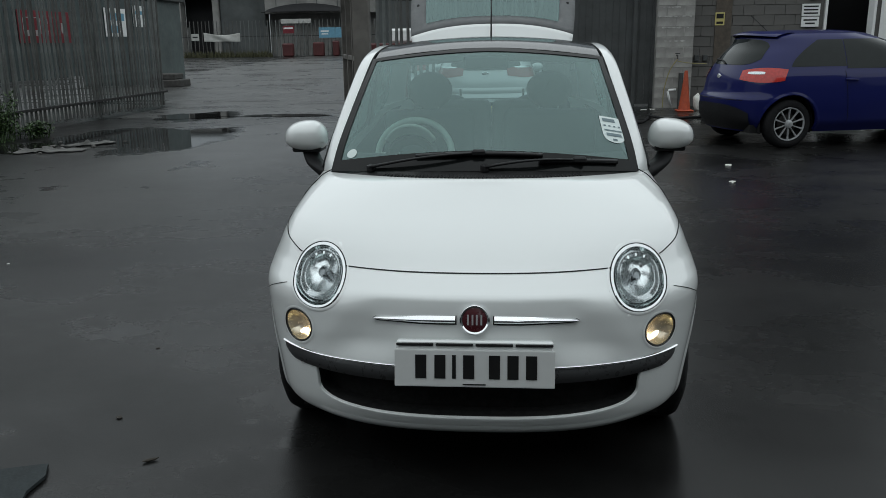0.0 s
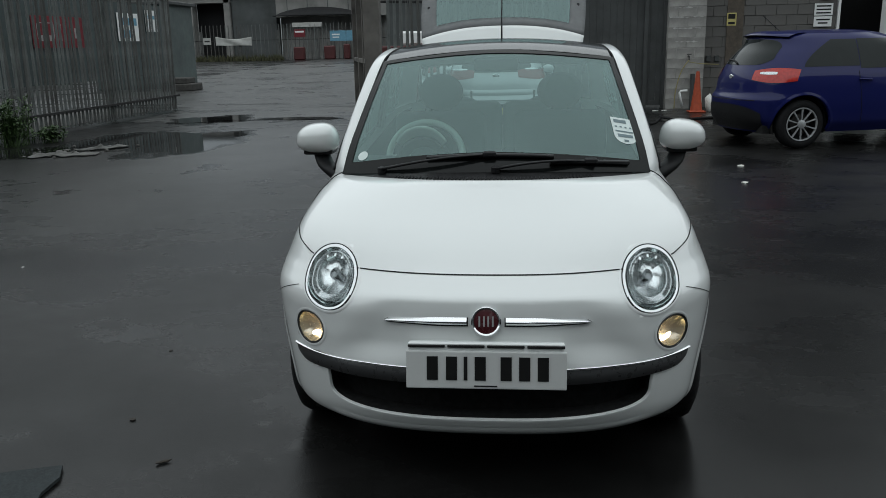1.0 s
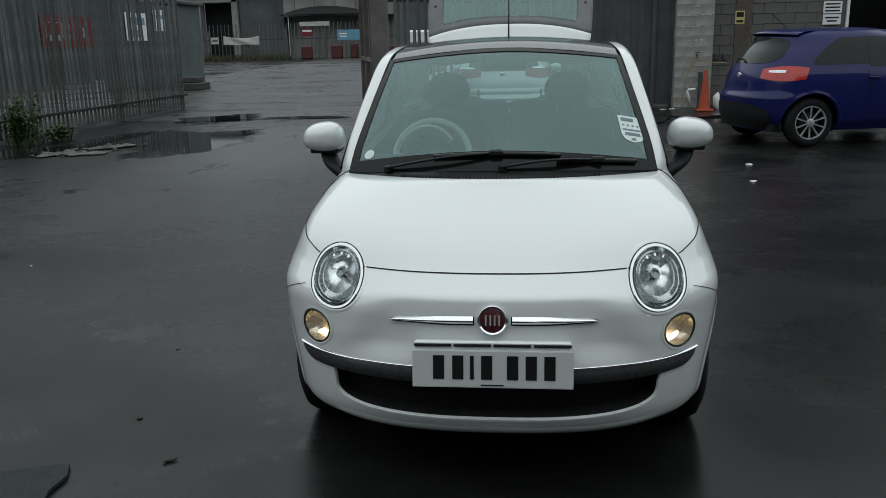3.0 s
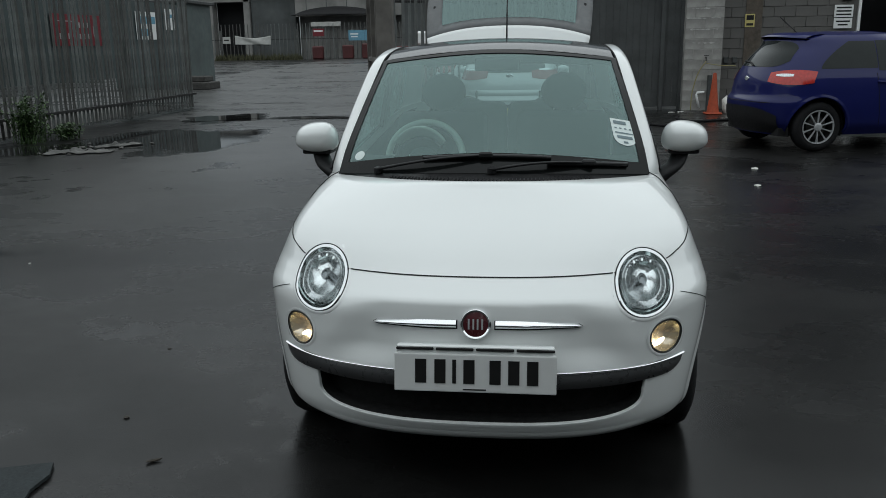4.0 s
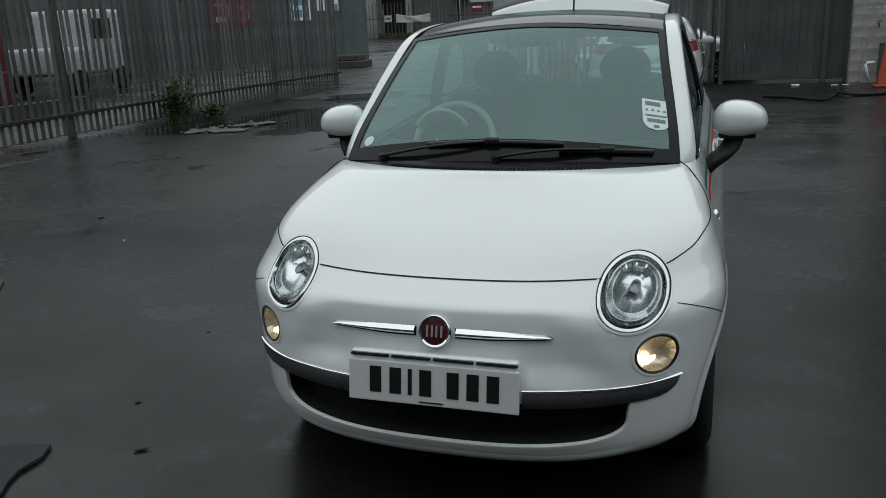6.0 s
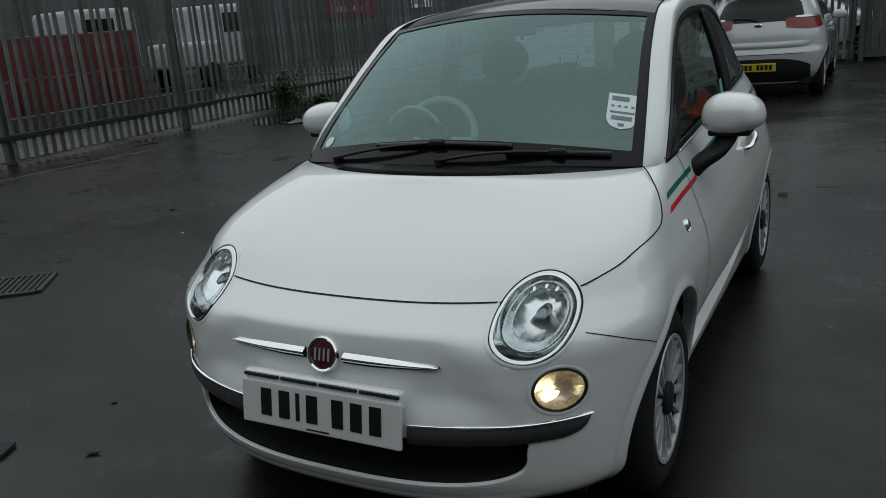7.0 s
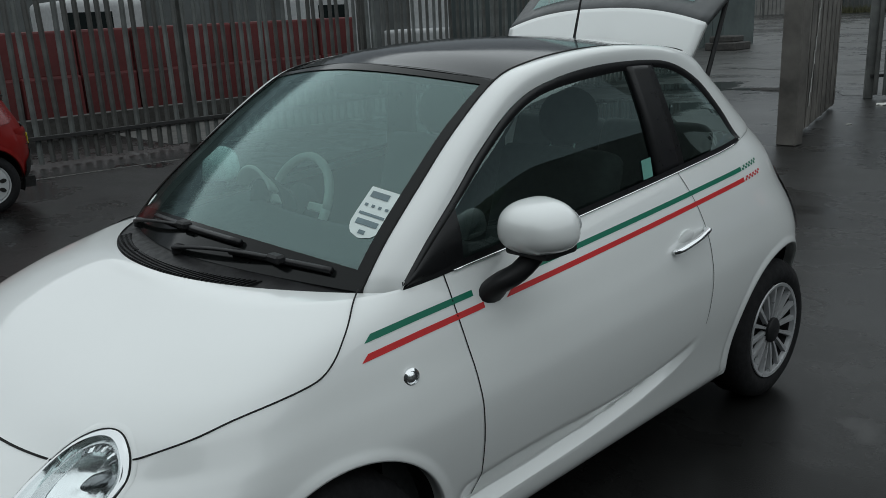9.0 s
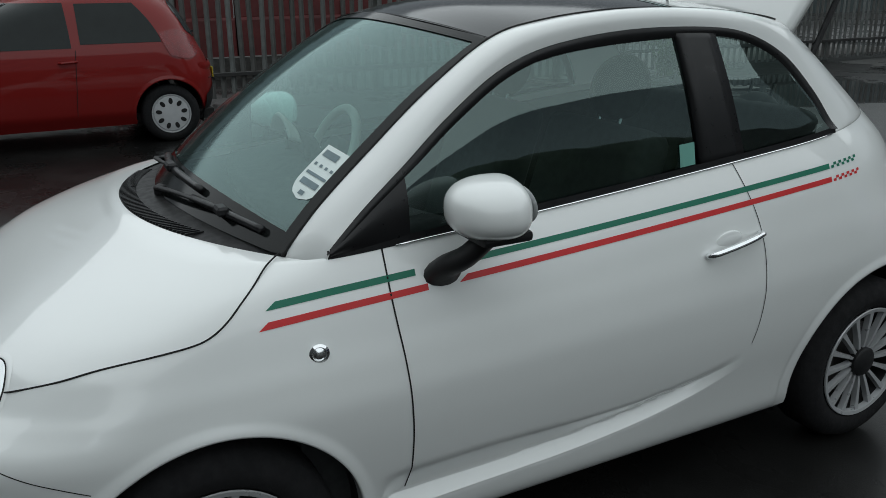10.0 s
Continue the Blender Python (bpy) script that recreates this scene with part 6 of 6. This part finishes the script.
    tagged(hose, "black rubber hose lying across the yard", "hose")
    # cone, sack, tap and pipes by the pier
    cn = empty("traffic_cone", pose(3.76, 15.05, 0))
    tagged(cn, "faded orange traffic cone beside the pier", "cone")
    part("cone_body", lathe_bm([(0.125, 0.03), (0.12, 0.05), (0.074, 0.42), (0.036, 0.80), (0.028, 0.83), (0.0, 0.83)], 28, "z"), M["cone"], cn, smooth=True, angle=40)
    part("cone_base", box_bm(0.33, 0.33, 0.035, at=(0, 0, 0.018), bevel=0.012), M["cone"], cn)
    sk = part("sack", chunk(rng, 0.2, 0.95), M["litter"], smooth=True)
    sk.matrix_world = pose(4.08, 15.3, 0.16) @ Matrix.Diagonal((0.75, 0.75, 1.25, 1))
    tagged(sk, "white plastic sack on the ground", "sack")
    pp = empty("waste_pipe", pose(3.55, 15.84, 0))
    tagged(pp, "white bent plastic pipe at the pier", "pipe")
    part("pipe_leg", tube_bm([(0.08, 0, 0.06), (0.0, 0, 0.36), (0.02, 0, 0.39), (0.17, 0, 0.40)], 0.024, 10), M["white"], pp, smooth=True)
    tp = empty("hose_tap", pose(3.72, 15.88, 0))
    tagged(tp, "outdoor tap with a loose yellow hose on the pier", "tap")
    part("tap_body", tube_bm([(0, 0.05, 1.12), (0, -0.06, 1.12), (0, -0.08, 1.04)], 0.016, 8), M["iron"], tp)
    part("tap_handle", box_bm(0.10, 0.02, 0.02, at=(0, -0.05, 1.16), bevel=0.004), M["iron"], tp)
    part("hose_tail", tube_bm([spline([(0, -0.08, 1.05), (-0.16, -0.1, 0.8), (-0.26, -0.1, 0.4), (-0.28, -0.12, 0.02)], k / 16) for k in range(17)], 0.011, 6), M["hosepipe"], tp, smooth=True)
    part("hose_run", tube_bm([spline([(0, -0.08, 1.0), (0.25, -0.12, 0.96), (0.6, -0.14, 0.94)], k / 10) for k in range(11)], 0.009, 6), M["hosepipe"], tp, smooth=True)
    wp = part("down_pipe", tube_bm([(0.10, 0, 0.0), (0.10, 0, 0.75)], 0.05, 10), M["darksteel"])
    wp.matrix_world = pose(3.72, 15.86, 0)
    tagged(wp, "short dark pipe stub at the pier", "pipe")


M["vangrey"] = plain("grey_van_paint", (0.34, 0.35, 0.355), 0.5, vary=0.15)
M["verge"] = plain("dry_verge_grass", (0.055, 0.055, 0.025), 0.8, vary=0.4, scale=3)
M["lime"] = plain("white_lime_stain", (0.42, 0.415, 0.40), 0.9, vary=0.3, scale=14)
M["rag"] = plain("wet_grey_cloth", (0.10, 0.099, 0.094), 0.8, vary=0.35, scale=5)
M["rubble"] = plain("pale_rubble", (0.085, 0.082, 0.076), 0.85, vary=0.4, scale=8, bump=0.5)
M["wornline"] = plain("worn_line_paint", (0.075, 0.075, 0.072), 0.6, vary=0.5, scale=6)
M["hosepipe"] = plain("yellow_hose", (0.28, 0.25, 0.10), 0.5)
M["brownpost"] = plain("brown_stained_render", (0.09, 0.075, 0.06), 0.9, vary=0.3)
M["hill"] = plain("distant_trees", (0.03, 0.04, 0.022), 0.9, vary=0.5, scale=0.3)
M["maroon"] = plain("dull_red_steel", (0.065, 0.012, 0.012), 0.6, vary=0.3, scale=1.0)
M["kerbstone"] = plain("grimy_kerb_concrete", (0.045, 0.043, 0.04), 0.9, vary=0.4)
M["teal"] = plain("dark_teal_hoarding", (0.052, 0.068, 0.069), 0.6, vary=0.2, scale=0.7)


def pane_wall(name, at, w, h, mat, label, rz=0, ribs=0.0, cat="wall"):
    """A sheet-clad wall with upright ribs."""
    g = empty(name, pose(*at, 0, 0, rz))
    tagged(g, label, cat, kind="structure")
    part("sheet", box_bm(w, 0.06, h, at=(w / 2, 0, h / 2)), mat, g)
    if ribs:
        for k in range(int(w / ribs)):
            part("sheet_rib", box_bm(0.05, 0.03, h - 0.02, at=((k + 0.5) * ribs, -0.042, h / 2), bevel=0.008), mat, g)
    return g


def build_surroundings():
    # neighbouring yard behind the long fence
    pane_wall("hoarding", (-10.75, 22.5, 0.75), 10.2, 2.0, M["teal"], "dark teal sheet hoarding behind the fence", -90, 0.6)
    sign("site_sign", (-10.687, 16.5, 1.93), 2.2, 0.72, M["redsign"], "red site sign with white bars behind the fence", 90, [(-0.55, 0.20, 0.66, 0.022), (-0.90, 0.02, 0.022, 0.34), (-0.22, 0.02, 0.022, 0.34), (-0.74, -0.14, 0.11, 0.13), (-0.56, -0.14, 0.11, 0.13), (-0.38, -0.14, 0.11, 0.13),
         (0.06, 0.12, 0.09, 0.12), (0.24, 0.12, 0.09, 0.12), (0.42, 0.12, 0.09, 0.12), (0.06, -0.14, 0.09, 0.12), (0.24, -0.14, 0.09, 0.12), (0.42, -0.14, 0.09, 0.12), (0.74, -0.02, 0.10, 0.24)], "dullprint")
    sign("notice_board", (-10.687, 20.1, 2.1), 1.3, 0.75, M["white"], "white notice board with blue bars behind the fence", 90, [(0, 0.15, 1.0, 0.2), (-0.2, -0.18, 0.6, 0.2)], "bluesign")
    sign("notice_board", (-10.687, 21.6, 2.3), 0.8, 0.6, M["white"], "small white notice board behind the fence", 90, [(0, 0.1, 0.5, 0.1)], "bluesign")
    slab("kerb_wall", 0.25, 22.0, 0.34, (-11.6, 1.0, 0), M["kerbstone"], "low stained concrete kerb wall", "wall")
    unit = None
    for k in range(11):
        m = pose(-13.0 - 0.05 * (k % 2), 0.6 + 1.03 * k, 0, 0, 0, 90 + (k % 3 - 1) * 2)
        if unit is None:
            unit = empty("barrier")
            tagged(unit, "red plastic water-filled barrier in a row", "barrier", group="barriers behind the fence")
            part("barrier_body", box_bm(1.0, 0.36, 0.85, at=(0, 0, 0.50), bevel=0.05, seg=2), M["barrier"], unit)
            part("barrier_top", box_bm(1.0, 0.20, 0.78, at=(0, 0, 1.29), bevel=0.04, seg=2), M["barrier"], unit)
            for x in (-0.3, 0.3):
                part("barrier_slot", box_bm(0.22, 0.38, 0.09, at=(x, 0, 0.14), bevel=0.02), M["void"], unit)
            unit.matrix_world = m
        else:
            copy_thing(unit, m)
    van = empty("parked_van", pose(-16.2, 5.9, 0))
    tagged(van, "white panel van parked behind the red barriers", "van")
    part("van_body", box_bm(2.0, 1.7, 1.75, at=(0, 0.85, 1.40), bevel=0.16, seg=3), M["vangrey"], van, smooth=True, angle=40)
    part("van_cab", box_bm(1.95, 1.2, 0.75, at=(0, -0.5, 0.9), bevel=0.14, seg=3), M["vangrey"], van, smooth=True, angle=40)
    part("van_window", box_bm(0.02, 0.9, 0.55, at=(1.0, 0.55, 1.75), bevel=0.005), M["darkglass"], van)
    for y in (-0.6, 1.3):
        for x in (-0.92, 0.92):
            part("van_wheel", lathe_bm([(0.0, -0.1), (0.33, -0.1), (0.34, 0), (0.33, 0.1), (0.0, 0.1)], 24, "x", Matrix.Translation((x, y, 0.34))), M["rubber"], van, smooth=True, angle=40)
    for m in (pose(-16.4, -3.4, 0, 0, 0, 4), pose(-17.0, 12.6, 0, 0, 0, -6), pose(-16.8, 17.2, 0, 0, 0, 3)):
        copy_thing(van, m)
    digger = empty("site_machine", pose(-15.6, 0.8, 0))
    tagged(digger, "red site machine with a lifting boom behind the fence", "machine")
    part("machine_body", box_bm(1.4, 2.4, 0.9, at=(0, 0, 0.95), bevel=0.1, seg=2), M["barrier"], digger)
    part("machine_cab", box_bm(1.0, 1.0, 0.9, at=(0, 0.3, 1.85), bevel=0.08, seg=2), M["darksteel"], digger)
    part("machine_base", box_bm(1.2, 2.0, 0.5, at=(0, 0, 0.25), bevel=0.08), M["rubber"], digger)
    pane_wall("wall_shed", (-23.0, 40.0, 0), 70.0, 5.2, M["darkwall"], "dark ribbed shed wall across the next yard", -90, 1.0)
    # hut at the gateway with notices and a step
    hut = empty("gate_hut", pose(-14.05, 27.2, 0.05))
    tagged(hut, "grey-green sheet-clad gate hut with posted notices", "hut")
    part("hut_wall", box_bm(3.0, 2.2, 3.0, at=(0, 1.1, 1.5)), M["greensheet"], hut)
    for k in range(10):
        part("wall_rib", box_bm(0.05, 0.03, 2.9, at=(-1.35 + 0.3 * k, -0.014, 1.5), bevel=0.006), M["greensheet"], hut)
    part("hut_roof", box_bm(3.3, 2.5, 0.12, at=(0, 1.1, 3.06), bevel=0.02), M["darksteel"], hut)
    part("notice", box_bm(0.42, 0.01, 0.52, at=(1.12, -0.035, 2.32)), M["white"], hut)
    part("notice", box_bm(0.36, 0.01, 0.22, at=(1.12, -0.043, 2.18)), M["bluesign"], hut)
    part("notice", box_bm(0.16, 0.01, 0.46, at=(0.74, -0.035, 2.36)), M["white"], hut)
    st = empty("step_block", pose(-11.95, 26.4, 0.03))
    tagged(st, "dark stacked concrete step at the hut", "step")
    part("slab_lower", box_bm(1.15, 1.0, 0.26, at=(0, 0, 0.13), bevel=0.03), M["kerbstone"], st)
    part("slab_upper", box_bm(0.85, 0.8, 0.2, at=(-0.08, 0.05, 0.36), bevel=0.03), M["kerbstone"], st)
    # works across the road
    palisade((-48, 59.6), (0, 59.6), 2.7, "far dark palisade fence in front of the works", step=0.30, posts=3.0, base=0.45)
    wk = empty("works_building", pose(0, 62, 0.4))
    tagged(wk, "grimy concrete works building with dark openings", "building", kind="structure")
    part("pier_wall", box_bm(16.0, 1.0, 5.1, at=(-33.4, 0.5, 2.55)), M["concrete"], wk)
    part("lintel", box_bm(3.4, 1.1, 0.55, at=(-24.0, 0.45, 4.75), bevel=0.03), M["concrete"], wk)
    part("opening_back", box_bm(3.2, 0.1, 4.6, at=(-24.0, 1.6, 2.4)), M["void"], wk)
    part("pier", box_bm(0.5, 1.1, 5.1, at=(-22.6, 0.45, 2.55), bevel=0.04), M["concrete"], wk)
    part("dark_pier", box_bm(3.6, 1.0, 5.1, at=(-20.5, 0.6, 2.55), bevel=0.05), M["darkwall"], wk)
    part("upper_wall", box_bm(24.0, 1.0, 1.8, at=(-6.7, 0.5, 4.2)), M["concrete"], wk)
    part("lower_wall", box_bm(24.0, 0.8, 3.7, at=(-6.7, 1.6, 1.85)), M["concrete"], wk)
    part("roof", box_bm(50, 6, 0.25, at=(-20, 2.6, 5.22)), M["darkwall"], wk)
    part("dark_column", box_bm(1.3, 0.5, 5.0, at=(-11.6, -0.1, 2.5)), M["darkwall"], wk)
    vs, fs = grid(lambda u, v: Vector((-18.7 + 6.6 * u, -0.2 - 0.9 * v, 3.35 + 0.62 * math.sin(math.pi * u) ** 0.6 * (1 - v))), 24, 4)
    thick(obj("canopy", vs, fs, M["void"], wk, "sagging black tarpaulin canopy"), 0.05)
    for k in range(14):
        part("facade_joint", box_bm(0.05, 0.03, 1.7, at=(-17.8 + 1.6 * k, -0.012, 4.2)), M["darkwall"], wk)
    bn = empty("banner", pose(-21.4, 59.5, 1.98))
    tagged(bn, "creased white blank banner on the far fence", "banner")
    vs, fs = grid(lambda u, v: Vector((2.8 * (u - 0.5), -0.05 * math.sin(9 * u + 5 * v) * math.sin(math.pi * u), 0.68 * (v - 0.5) * (1 - 0.16 * math.sin(math.pi * u)) - (0.05 + 0.07 * v) * math.sin(math.pi * u) - 0.05 * u)), 30, 8)
    thick(obj("cloth", vs, fs, M["banner"], bn), 0.006)
    sign("road_sign", (-23.5, 59.585, 1.98), 0.6, 0.5, M["banner"], "small pale notice on the far fence", 0, [(0, 0, 0.4, 0.1)], "ink")
    sign("banner", (-15.7, 59.585, 3.05), 2.3, 0.32, M["banner"], "long white banner strip on the far fence", 0)
    sign("road_sign", (-16.3, 59.585, 2.45), 0.85, 0.55, M["redsign"], "red and white sign on the far fence", 0, [(0, 0.1, 0.7, 0.12)])
    sign("road_sign", (-13.05, 59.585, 2.2), 1.9, 0.75, M["bluesign"], "pale blue sign on the far fence", 0, [(-0.5, 0.1, 0.6, 0.1), (-0.5, -0.1, 0.5, 0.08)])
    for x, w, h in ((-16.2, 0.8, 0.95), (-13.9, 0.8, 1.0), (-12.6, 0.45, 1.1), (-11.6, 0.4, 1.1)):
        slab("barrier", w, 0.5, h, (x, 58.9, 0.5), M["maroon"], "dull red plastic barrier by the far fence", "barrier", kind="thing", bevel=0.08)
    # verge
    rng = random.Random(4)
    vs, fs = [], []
    for k in range(900):
        x, y = rng.uniform(-24, -17.5), rng.uniform(58.2, 59.3)
        h, a = rng.uniform(0.15, 0.55), rng.uniform(0, 3.14)
        dx, dy = 0.06 * math.cos(a), 0.06 * math.sin(a)
        o = len(vs)
        vs += [(x - dx, y - dy, 0.45), (x + dx, y + dy, 0.45), (x + rng.gauss(0, 0.1), y, 0.5 + h)]
        fs.append((o, o + 1, o + 2))
    tagged(obj("verge_grass", vs, fs, M["verge"], smooth=False), "ragged grass and weeds along the far fence", "grass", kind="stuff")
    # behind the back fence
    pane_wall("wall_back", (-5.0, 30.0, 0.1), 24.0, 6.5, M["darkwall"], "dark shed wall behind the yard", 0, 0.8)
    slab("skip_container", 3.4, 1.8, 1.45, (-1.75, 19.6, 0), M["maroon"], "dull red steel skip behind the fence", "container", kind="thing", bevel=0.03)
    slab("white_crate", 2.6, 1.0, 0.35, (-1.65, 19.4, 1.46), M["white"], "white wrapped load on the skip", "load", kind="thing", bevel=0.05)
    # added out of view: takes low sky light off the car's right flank
    pane_wall("wall_side", (28.0, -11.0, 0), 26.0, 13.0, M["darkwall"], "unseen tall dark wall added to cut light on the car's flank", 180, 0.8)
    # added behind the camera: shades the car's nose from low sky
    pane_wall("wall_rear", (2.0, -15.0, 0), 20.0, 11.0, M["darkwall"], "unseen dark wall added to cut light on the car's nose", 180, 0.8)
    # tree belt beyond the open side of the yard, seen in the glass
    def belt(u, v):
        x, y = 34 + 6 * v, -45 + 110 * u
        n_ = noise.noise(Vector((y * 0.22, 3.1, 0))) * 2.2 + noise.noise(Vector((y * 0.9, 7.7, 0))) * 0.9
        return Vector((x + n_ * 0.4, y, max(0.0, (6.0 + 0.8 * n_ + 1.6 * u) * math.sin(math.pi * 0.5 * min(v * 1.6, 1)))))
    vs, fs = grid(belt, 160, 6)
    tagged(obj("backdrop_trees", vs, fs, M["hill"]), "dark distant tree belt under a grey sky", "trees", kind="structure")


def build_yard():
    build_ground()
    build_road()
    palisade((-9.0, -7.2), (-8.4, 17.6), 3.0, "weathered grey steel palisade fence along the yard", base=0.05, side=-0.028, posts=3.1, rails=(0.37, 2.7))
    # open gate leaf at the entrance, sheeted on the yard's side
    g = empty("yard_gate", pose(-1.91, 9.08, 0, 0, 0, 105))
    tagged(g, "open sheeted grey-brown steel gate leaf with a pale streak", "gate", kind="structure")
    part("gate_sheet", box_bm(3.3, 0.02, 2.45, at=(1.70, -0.02, 1.30), bevel=0.003), M["gatesteel"], g)
    for x in (0.06, 1.15, 2.25, 3.34):
        part("gate_upright", box_bm(0.08, 0.08, 2.6, at=(x, 0.03, 1.34), bevel=0.006), M["gatesteel"], g)
    for z in (0.14, 1.25, 2.5):
        part("gate_rail", box_bm(3.3, 0.06, 0.07, at=(1.70, 0.03, z), bevel=0.006), M["gatesteel"], g)
    for k in range(8):
        part("sheet_rib", box_bm(0.03, 0.012, 2.4, at=(0.22 + 0.42 * k, -0.034, 1.30), bevel=0.004), M["gatesteel"], g)
    for k in range(9):
        part("paint_streak", box_bm(0.05 + 0.02 * math.sin(2.3 * k), 0.004, 0.17, at=(0.78 + 0.055 * k, -0.044, 0.42 + 0.16 * k), bevel=0.0015), M["lime"], g, "pale dried run of paint")
    part("latch_plate", box_bm(0.05, 0.09, 0.22, at=(0.02, -0.05, 1.22), bevel=0.01), M["iron"], g)
    part("padlock", box_bm(0.06, 0.05, 0.10, at=(-0.09, -0.02, 1.12), bevel=0.01), M["iron"], g)
    slab("gate_post", 0.22, 0.20, 2.8, (-1.90, 8.98, 0), M["gatesteel"], "thick weathered steel gate post", "post", bevel=0.012)
    palisade((-2.75, 13.7), (0.80, 16.35), 2.45, "grey palisade fence behind a parked car", posts=2.2, rails=(0.36, 2.3))
    sg = empty("sheet_gate", pose(0.9, 16.25, 0))
    tagged(sg, "dark sheet-steel gate leaf", "gate", kind="structure")
    part("gate_frame", box_bm(2.35, 0.06, 0.10, at=(1.17, 0.01, 0.12), bevel=0.005), M["darksteel"], sg)
    for k in range(16):
        part("sheet_panel", box_bm(0.142, 0.02, 2.6, at=(0.08 + 0.146 * k, -0.012 * (k % 2), 1.42), bevel=0.004), M["darksteel"], sg)
    for x in (0.0, 1.95, 2.36):
        part("gate_post", box_bm(0.09, 0.09, 2.9, at=(x, -0.05, 1.45), bevel=0.006), M["darksteel"], sg)
    # pier and building
    wall_blocks("wall_pier", 3.28, 4.06, 15.95, 3.4, "grey concrete block pier with rough mortar", 0.5, "paleblock", sizes=(0.39, 0.215))
    pier = bpy.data.objects["wall_pier"]
    rng = random.Random(8)
    for z in (2.75, 2.36, 2.12, 1.93, 1.70, 1.42):
        w_ = rng.uniform(0.35, 0.70)
        cx = rng.uniform(w_ / 2, 0.78 - w_ / 2)
        strip_vs, strip_fs = grid(lambda u, v: Vector((cx + (u - 0.5) * w_, -0.0085, z + (v - 0.5) * 0.05 * (0.35 + noise.noise(Vector((u * 7, z * 3, 0))) * 0.9) + 0.012 * noise.noise(Vector((u * 3, z, 5))))), 24, 2)
        obj("lime_streak", strip_vs, strip_fs, M["lime"], pier, smooth=False)
    wall_blocks("wall_building", 4.07, 15.2, 16.35, 3.6, "grey concrete block building wall with a doorway", 0.25, openings=((6.85, 7.95, -0.1, 2.9),))
    # added out of view: blocks the sky that the right-hand ground would reflect
    pane_wall("wall_upper", (4.07, 16.42, 3.6), 5.6, 5.5, M["darkwall"], "unseen dark wall above the building, added to darken ground reflections", 0, 1.2)
    d = empty("door_1", pose(6.85, 16.35, 0))
    tagged(d, "open doorway with a white painted frame", "door", kind="structure")
    for x in (0.045, 1.055):
        part("door_jamb", box_bm(0.06, 0.30, 2.9, at=(x, 0.11, 1.45), bevel=0.008), M["white"], d)
    part("door_head", box_bm(0.92, 0.30, 0.10, at=(0.55, 0.11, 2.85), bevel=0.008), M["white"], d)
    part("room_back", box_bm(3.4, 0.1, 3.2, at=(0.55, 2.4, 1.6)), M["void"], d)
    for x in (-1.1, 2.2):
        part("room_side", box_bm(0.1, 2.2, 3.2, at=(x, 1.3, 1.6)), M["void"], d)
    sign("wall_panel", (8.75, 16.32, 2.0), 1.45, 1.8, M["white"], "white sign board with dark bars on the building", 0, [(-0.4, 0.5, 0.35, 0.25), (-0.4, 0.1, 0.35, 0.25)], "ink")
    sign("warning_sign", (4.67, 16.31, 1.87), 0.20, 0.27, M["yellow"], "small yellow and white warning sign on the wall", 0, [(0, 0.06, 0.15, 0.10), (0, -0.08, 0.14, 0.05)], "ink")
    sign("wall_notice", (6.57, 16.31, 2.03), 0.38, 0.25, M["white"], "white wall notice with dark bars", 0, [(0, 0.07, 0.3, 0.03), (0, 0.0, 0.3, 0.03), (0, -0.07, 0.3, 0.03)], "ink")
    sign("wall_notice", (6.57, 16.31, 1.78), 0.37, 0.21, M["white"], "white wall notice with dark bars", 0, [(0, 0.04, 0.28, 0.03), (0, -0.03, 0.2, 0.03)], "ink")
    slab("stain_strip", 0.34, 0.03, 3.4, (4.75, 16.325, 0), M["brownpost"], "brown stained render strip on the wall", "wall")
    for x, z in ((4.22, 1.05), (4.40, 1.05)):
        b = part("switch_box", box_bm(0.10, 0.08, 0.13, bevel=0.01), M["darksteel"])
        b.matrix_world = pose(x, 16.30, z)
        tagged(b, "small dark switch box on the wall", "switch")
    slab("alarm_box", 0.22, 0.08, 0.5, (6.62, 16.30, 2.25), M["maroon"], "dull red box above the notices", "box", kind="thing", bevel=0.01)
    build_surroundings()
    build_clutter()
    build_parked()
    build_subject()


build_yard()
